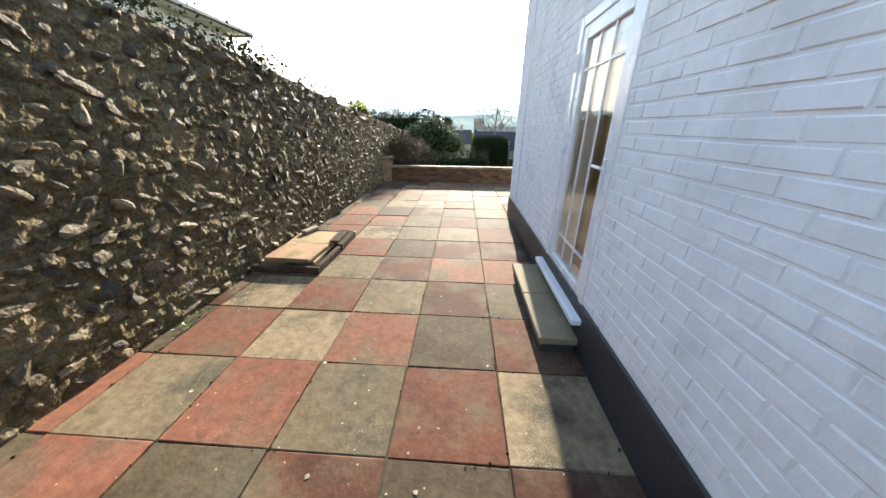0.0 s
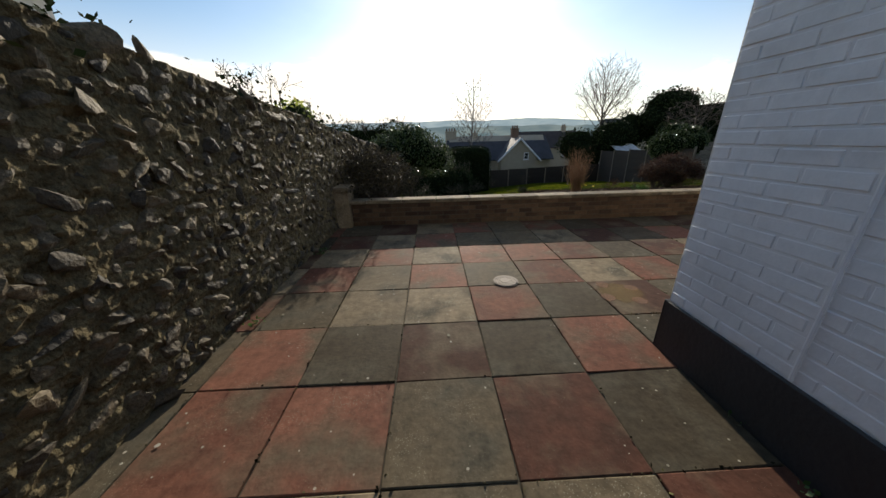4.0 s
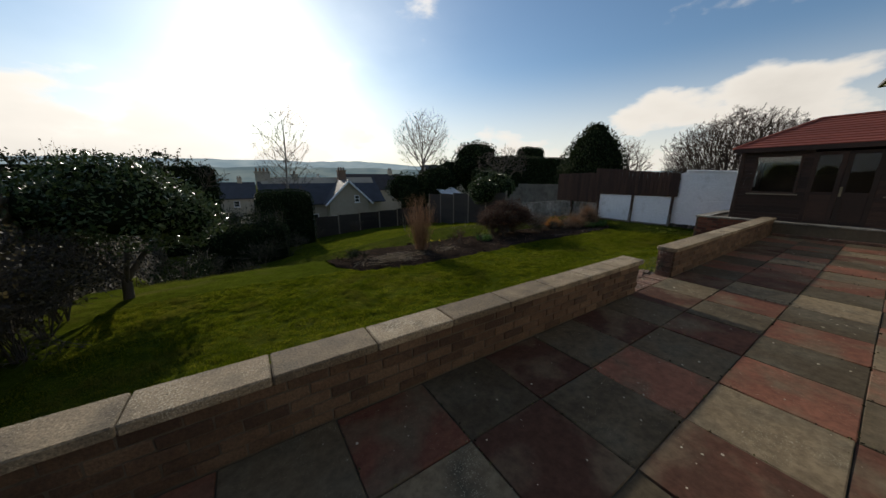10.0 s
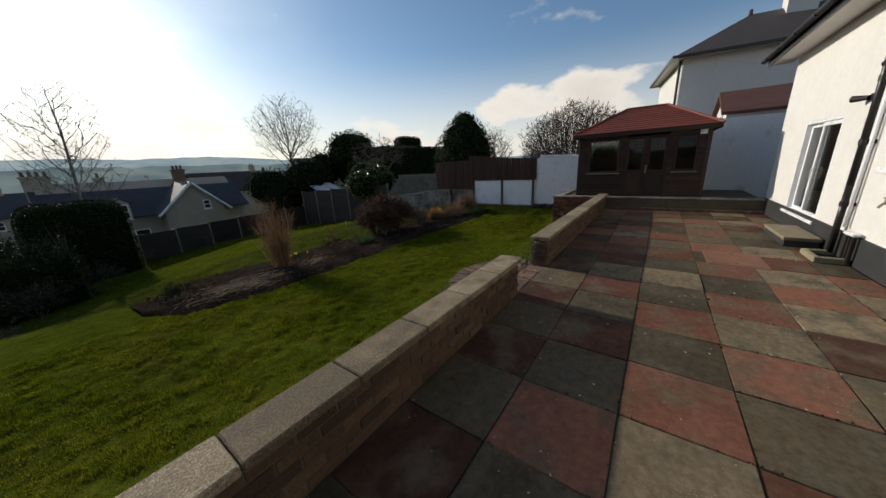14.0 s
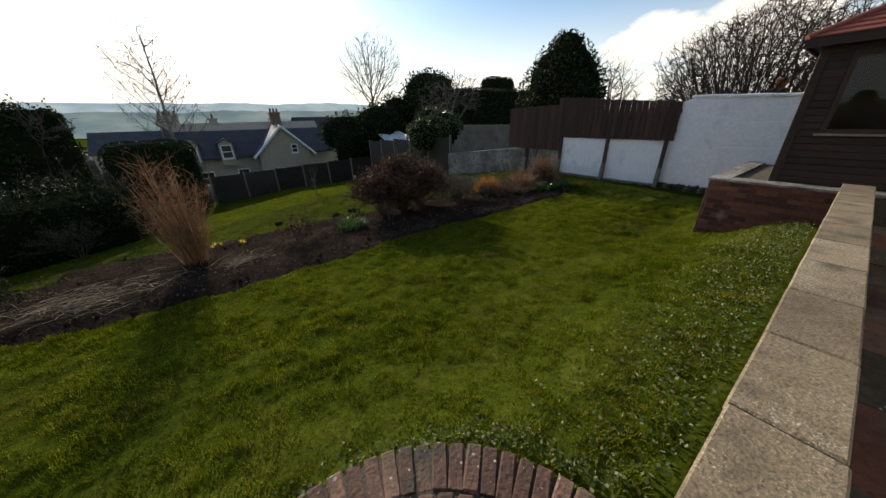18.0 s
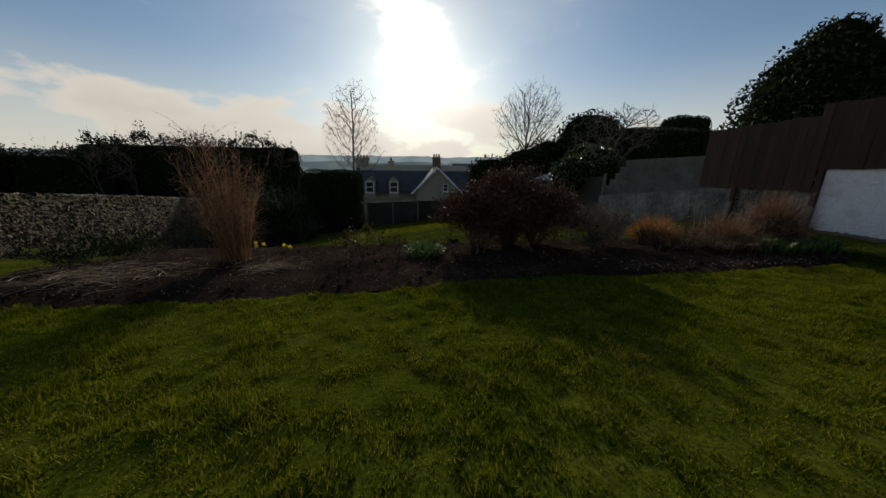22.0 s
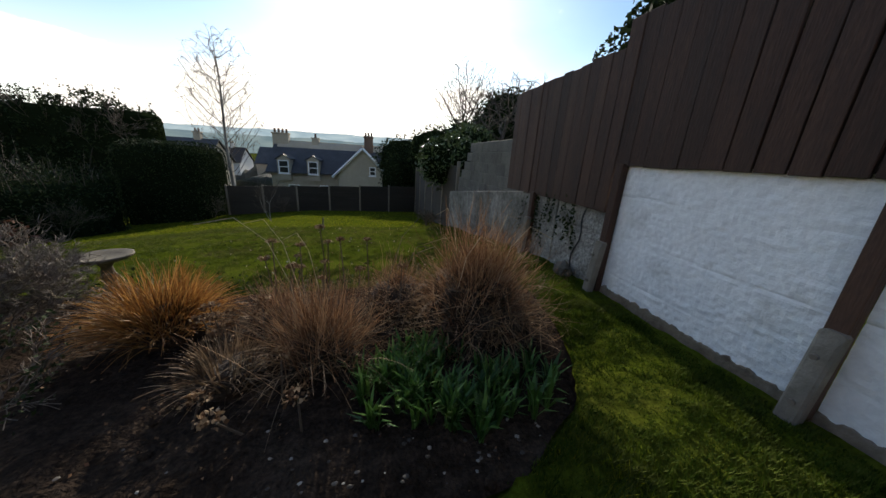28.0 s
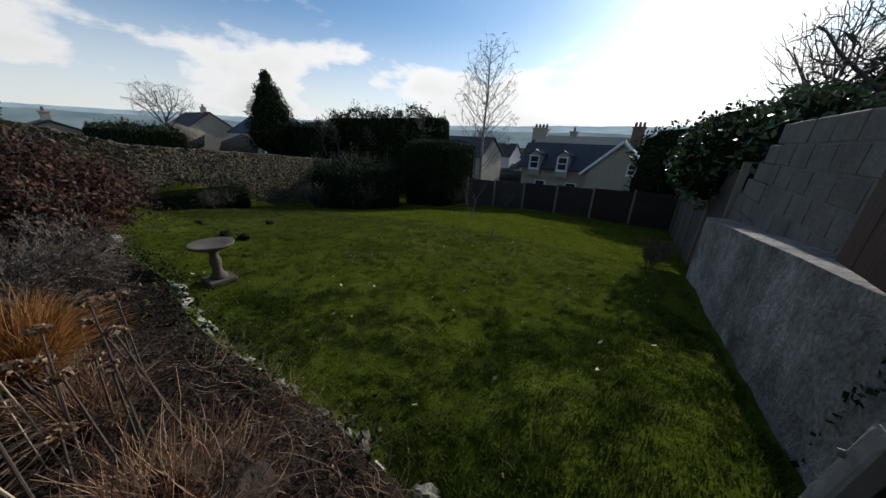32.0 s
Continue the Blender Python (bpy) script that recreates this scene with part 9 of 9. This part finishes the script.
for a in ((19.12, 19.2, -3.98, 7.78), (25.4, 25.48, -3.98, 7.78), (19.2, 25.4, 7.7, 7.78), (19.2, 25.4, -3.98, -3.9)):
    box(bm, *a, 5.40, 5.52)
part("gutter", bm, M["black_plastic"], nh)
part("soffit", bm_box(19.2, 25.4, -3.9, 7.7, 5.44, 5.48), M["soffit"], nh)
bm = bmesh.new(); pipe(bm, [(19.75, 7.38, 5.4), (19.75, 7.38, 0.0)], 0.05); part("downpipe", bm, M["black_plastic"], nh)
bm = bmesh.new(); rod(bm, (22.3, 4.6, 7.35), (22.3, 4.6, 7.6), 0.09, 0.06); part("ridge_finial", bm, M["slate"], nh)
window_box(nh, 2.0, 3.2, 19.58, 3.4, 4.6, "-x")
turn = Matrix.Translation((19.6, 7.3, 0)) @ Matrix.Rotation(radians(9), 4, "Z") @ Matrix.Translation((-19.6, -7.3, 0))
for o in nh.children_recursive:
    o.data.transform(turn)
chimney(nh, 22.7, 3.55, 6.2, 8.3, 1.0, 0.9, M["render"], 3)
ob_h = thing("outbuilding", "low white outbuilding with a brown tiled roof behind the wall", "outbuilding", at=(17, 4, 0))
gable_wall(ob_h, 15.6, 18.4, 1.0, 6.0, -0.3, 2.72, 3.45, "y", M["render"])
gable_roof(ob_h, 15.4, 18.6, 0.8, 6.15, 2.64, 3.45, "y", M["roof_brown"], 0.1)
window_box(ob_h, 16.3, 16.9, 6.02, 2.45, 2.75)

lh = thing("side_neighbour", "white neighbouring house with a dark roof behind the flint wall", "house", at=(-10, 8, 0))
part("wall", bm_box(-14.5, -7.55, 2.0, 10.65, -0.5, 4.2), M["render"], lh)
bm = bmesh.new()
e = [(-14.95, 1.55, 4.25), (-7.1, 1.55, 4.25), (-7.1, 11.1, 4.25), (-14.95, 11.1, 4.25)]
r0, r1 = (-11.0, 4.6, 6.0), (-11.0, 8.0, 6.0)
slope(bm, (e[0], e[1], r0)); slope(bm, (e[1], e[2], r1, r0)); slope(bm, (e[2], e[3], r1)); slope(bm, (e[3], e[0], r0, r1)); slope(bm, e[::-1])
part("roof", bm, M["slate"], lh)
bm = bmesh.new()
for a in ((-7.1, -6.98, 1.45, 11.2), (-14.95, -7.1, 11.1, 11.22)):
    box(bm, *a, 4.16, 4.27, bevel=0.03)
part("gutter", bm, M["black_plastic"], lh)
part("soffit", bm_box(-14.9, -7.12, 1.6, 11.08, 4.19, 4.235), M["soffit"], lh)
chimney(lh, -9.0, 9.2, 4.6, 6.4, 0.9, 0.6, M["clay"], 2)


def cottage(x, y, w, d, zb, ze, zr, wall, roofm, seed, label):
    t = thing("far_house", label, "house", group="houses beyond the garden", at=(x, y, zb))
    gable_wall(t, x - w / 2, x + w / 2, y - d / 2, y + d / 2, zb, ze, zr - 0.1, "x", wall)
    gable_roof(t, x - w / 2 - 0.3, x + w / 2 + 0.3, y - d / 2 - 0.4, y + d / 2 + 0.4, ze - 0.15, zr, "x", roofm)
    chimney(t, x + w * 0.3, y, zr - 0.4, zr + 1.0, 0.8, 0.7, wall, 2)
    for q in (-0.28, 0.22):
        window_box(t, x + w * q - 0.5, x + w * q + 0.5, y - d / 2 - 0.02, ze - 1.7, ze - 0.5)


for k, a in enumerate(((-14, 62, 11, 8, -9, -1.6, 1.2), (-30, 58, 12, 8, -8, -1.0, 1.8), (-4, 84, 12, 8, -10, -2.4, 0.6), (24, 70, 12, 8, -10, -0.8, 2.2), (-48, 46, 12, 8, -4, 0.4, 3.2), (-62, 40, 12, 8, -4, 0.6, 3.6), (-44, 19.5, 9, 8, -3, -0.8, 0.9), (-22, 92, 12, 8, -12, -2.8, 0.2), (38, 62, 12, 8, -6, 0.8, 4.0), (35.0, 37.0, 6, 6, -1, 2.2, 3.7), (16, 110, 14, 9, -14, -2.0, 1.4), (-47, 26, 9, 8, -3, -1.2, 0.4))):
    cottage(*a, (M["cream"], M["render"], M["cream"])[k % 3], (M["roof_slate"], M["slate"])[k % 2], k, "distant house with a pitched roof among trees")
gh = thing("glass_lean_to", "small lean-to with a bright glazed roof beyond the hedge", "outbuilding", at=(16.5, 30.8, -1))
part("outbuilding_wall", bm_box(16.0, 18.0, 30.6, 32.0, -1.5, -0.1), M["cream"], gh)
bm = bmesh.new(); slope(bm, ((15.9, 30.4, -0.1), (18.1, 30.4, -0.1), (18.1, 32.1, 0.55), (15.9, 32.1, 0.55))); part("glazed_roof", bm, M["upvc"], gh)

# ---- far woods and hills ----
vs, fs, base = [], [], 0
rs = np.random.default_rng(200)
for k in range(520):
    az, r = rs.uniform(-1.25, 1.15), rs.uniform(58, 320)
    x, y = 6 + r * math.sin(az), 12 + r * math.cos(az)
    if 0 < x < 19 and y < 62:
        continue
    g = lerp_table(LOWER, max(16.0, y)) if y > 16 else -1
    h, w = rs.uniform(4, 8.5), rs.uniform(2.5, 5.5)
    if r < 130:
        h *= 0.7
    d = 1 + 0.3 * np.array([noise.noise(Vector(q) * 1.9 + Vector((k, 0, 0))) for q in iv])
    vs.append(iv * d[:, None] * np.array([w, w, h * 0.6]) + np.array([x, y, g + h * 0.5]))
    fs.append(fi + base); base += len(iv)
M["woods"] = material("far_trees", [(0.022, 0.026, 0.016), (0.05, 0.05, 0.032), (0.085, 0.075, 0.055)], 0.5, 0.95, 0.8, 1.5, island=0.6, coords="World", bump_dist=0.4)
tagged(from_arrays("far_woods", np.concatenate(vs), np.concatenate(fs), M["woods"], smooth=True), "dark winter trees and bushes of the valley beyond the garden", "trees", kind="stuff")


# distance haze is painted into the hill colours, which glow without any lamp
def hill_haze_material(name, low, high):
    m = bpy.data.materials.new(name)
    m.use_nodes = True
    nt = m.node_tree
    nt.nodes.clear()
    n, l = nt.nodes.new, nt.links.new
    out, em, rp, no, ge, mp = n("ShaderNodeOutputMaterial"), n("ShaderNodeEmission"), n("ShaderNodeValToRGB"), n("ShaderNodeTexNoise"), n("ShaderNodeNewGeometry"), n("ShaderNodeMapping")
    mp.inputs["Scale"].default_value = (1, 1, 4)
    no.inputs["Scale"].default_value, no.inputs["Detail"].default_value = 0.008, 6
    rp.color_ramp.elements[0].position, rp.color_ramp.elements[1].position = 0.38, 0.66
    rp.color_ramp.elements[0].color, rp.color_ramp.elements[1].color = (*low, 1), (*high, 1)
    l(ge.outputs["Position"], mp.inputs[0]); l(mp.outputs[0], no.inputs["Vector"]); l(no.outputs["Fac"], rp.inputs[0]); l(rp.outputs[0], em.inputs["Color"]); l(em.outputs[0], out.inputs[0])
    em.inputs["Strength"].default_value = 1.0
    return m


def ridge(name, radius, table, low, high, seed, rough):
    vs, n = [], 260
    for k in range(n + 1):
        az = radians(-110 + 220 * k / n)
        el = lerp_table(table, math.degrees(az))
        top = radius * math.tan(radians(el)) + radius * 0.004 * rough * (noise.noise((az * 9, seed, 0)) + 0.5 * noise.noise((az * 34, seed, 1)) + 0.35 * noise.noise((az * 120, seed, 2)))
        for z in (-120.0, top * 0.5 - 30, top):
            vs.append((6 + radius * math.sin(az), 12 + radius * math.cos(az), z))
    fs = [(3 * k + q, 3 * k + 3 + q, 3 * k + 4 + q, 3 * k + 1 + q) for k in range(n) for q in (0, 1)]
    tagged(from_arrays(name, vs, fs, hill_haze_material(name, low, high)), "hazy blue wooded hills on the horizon", "hills", kind="structure")


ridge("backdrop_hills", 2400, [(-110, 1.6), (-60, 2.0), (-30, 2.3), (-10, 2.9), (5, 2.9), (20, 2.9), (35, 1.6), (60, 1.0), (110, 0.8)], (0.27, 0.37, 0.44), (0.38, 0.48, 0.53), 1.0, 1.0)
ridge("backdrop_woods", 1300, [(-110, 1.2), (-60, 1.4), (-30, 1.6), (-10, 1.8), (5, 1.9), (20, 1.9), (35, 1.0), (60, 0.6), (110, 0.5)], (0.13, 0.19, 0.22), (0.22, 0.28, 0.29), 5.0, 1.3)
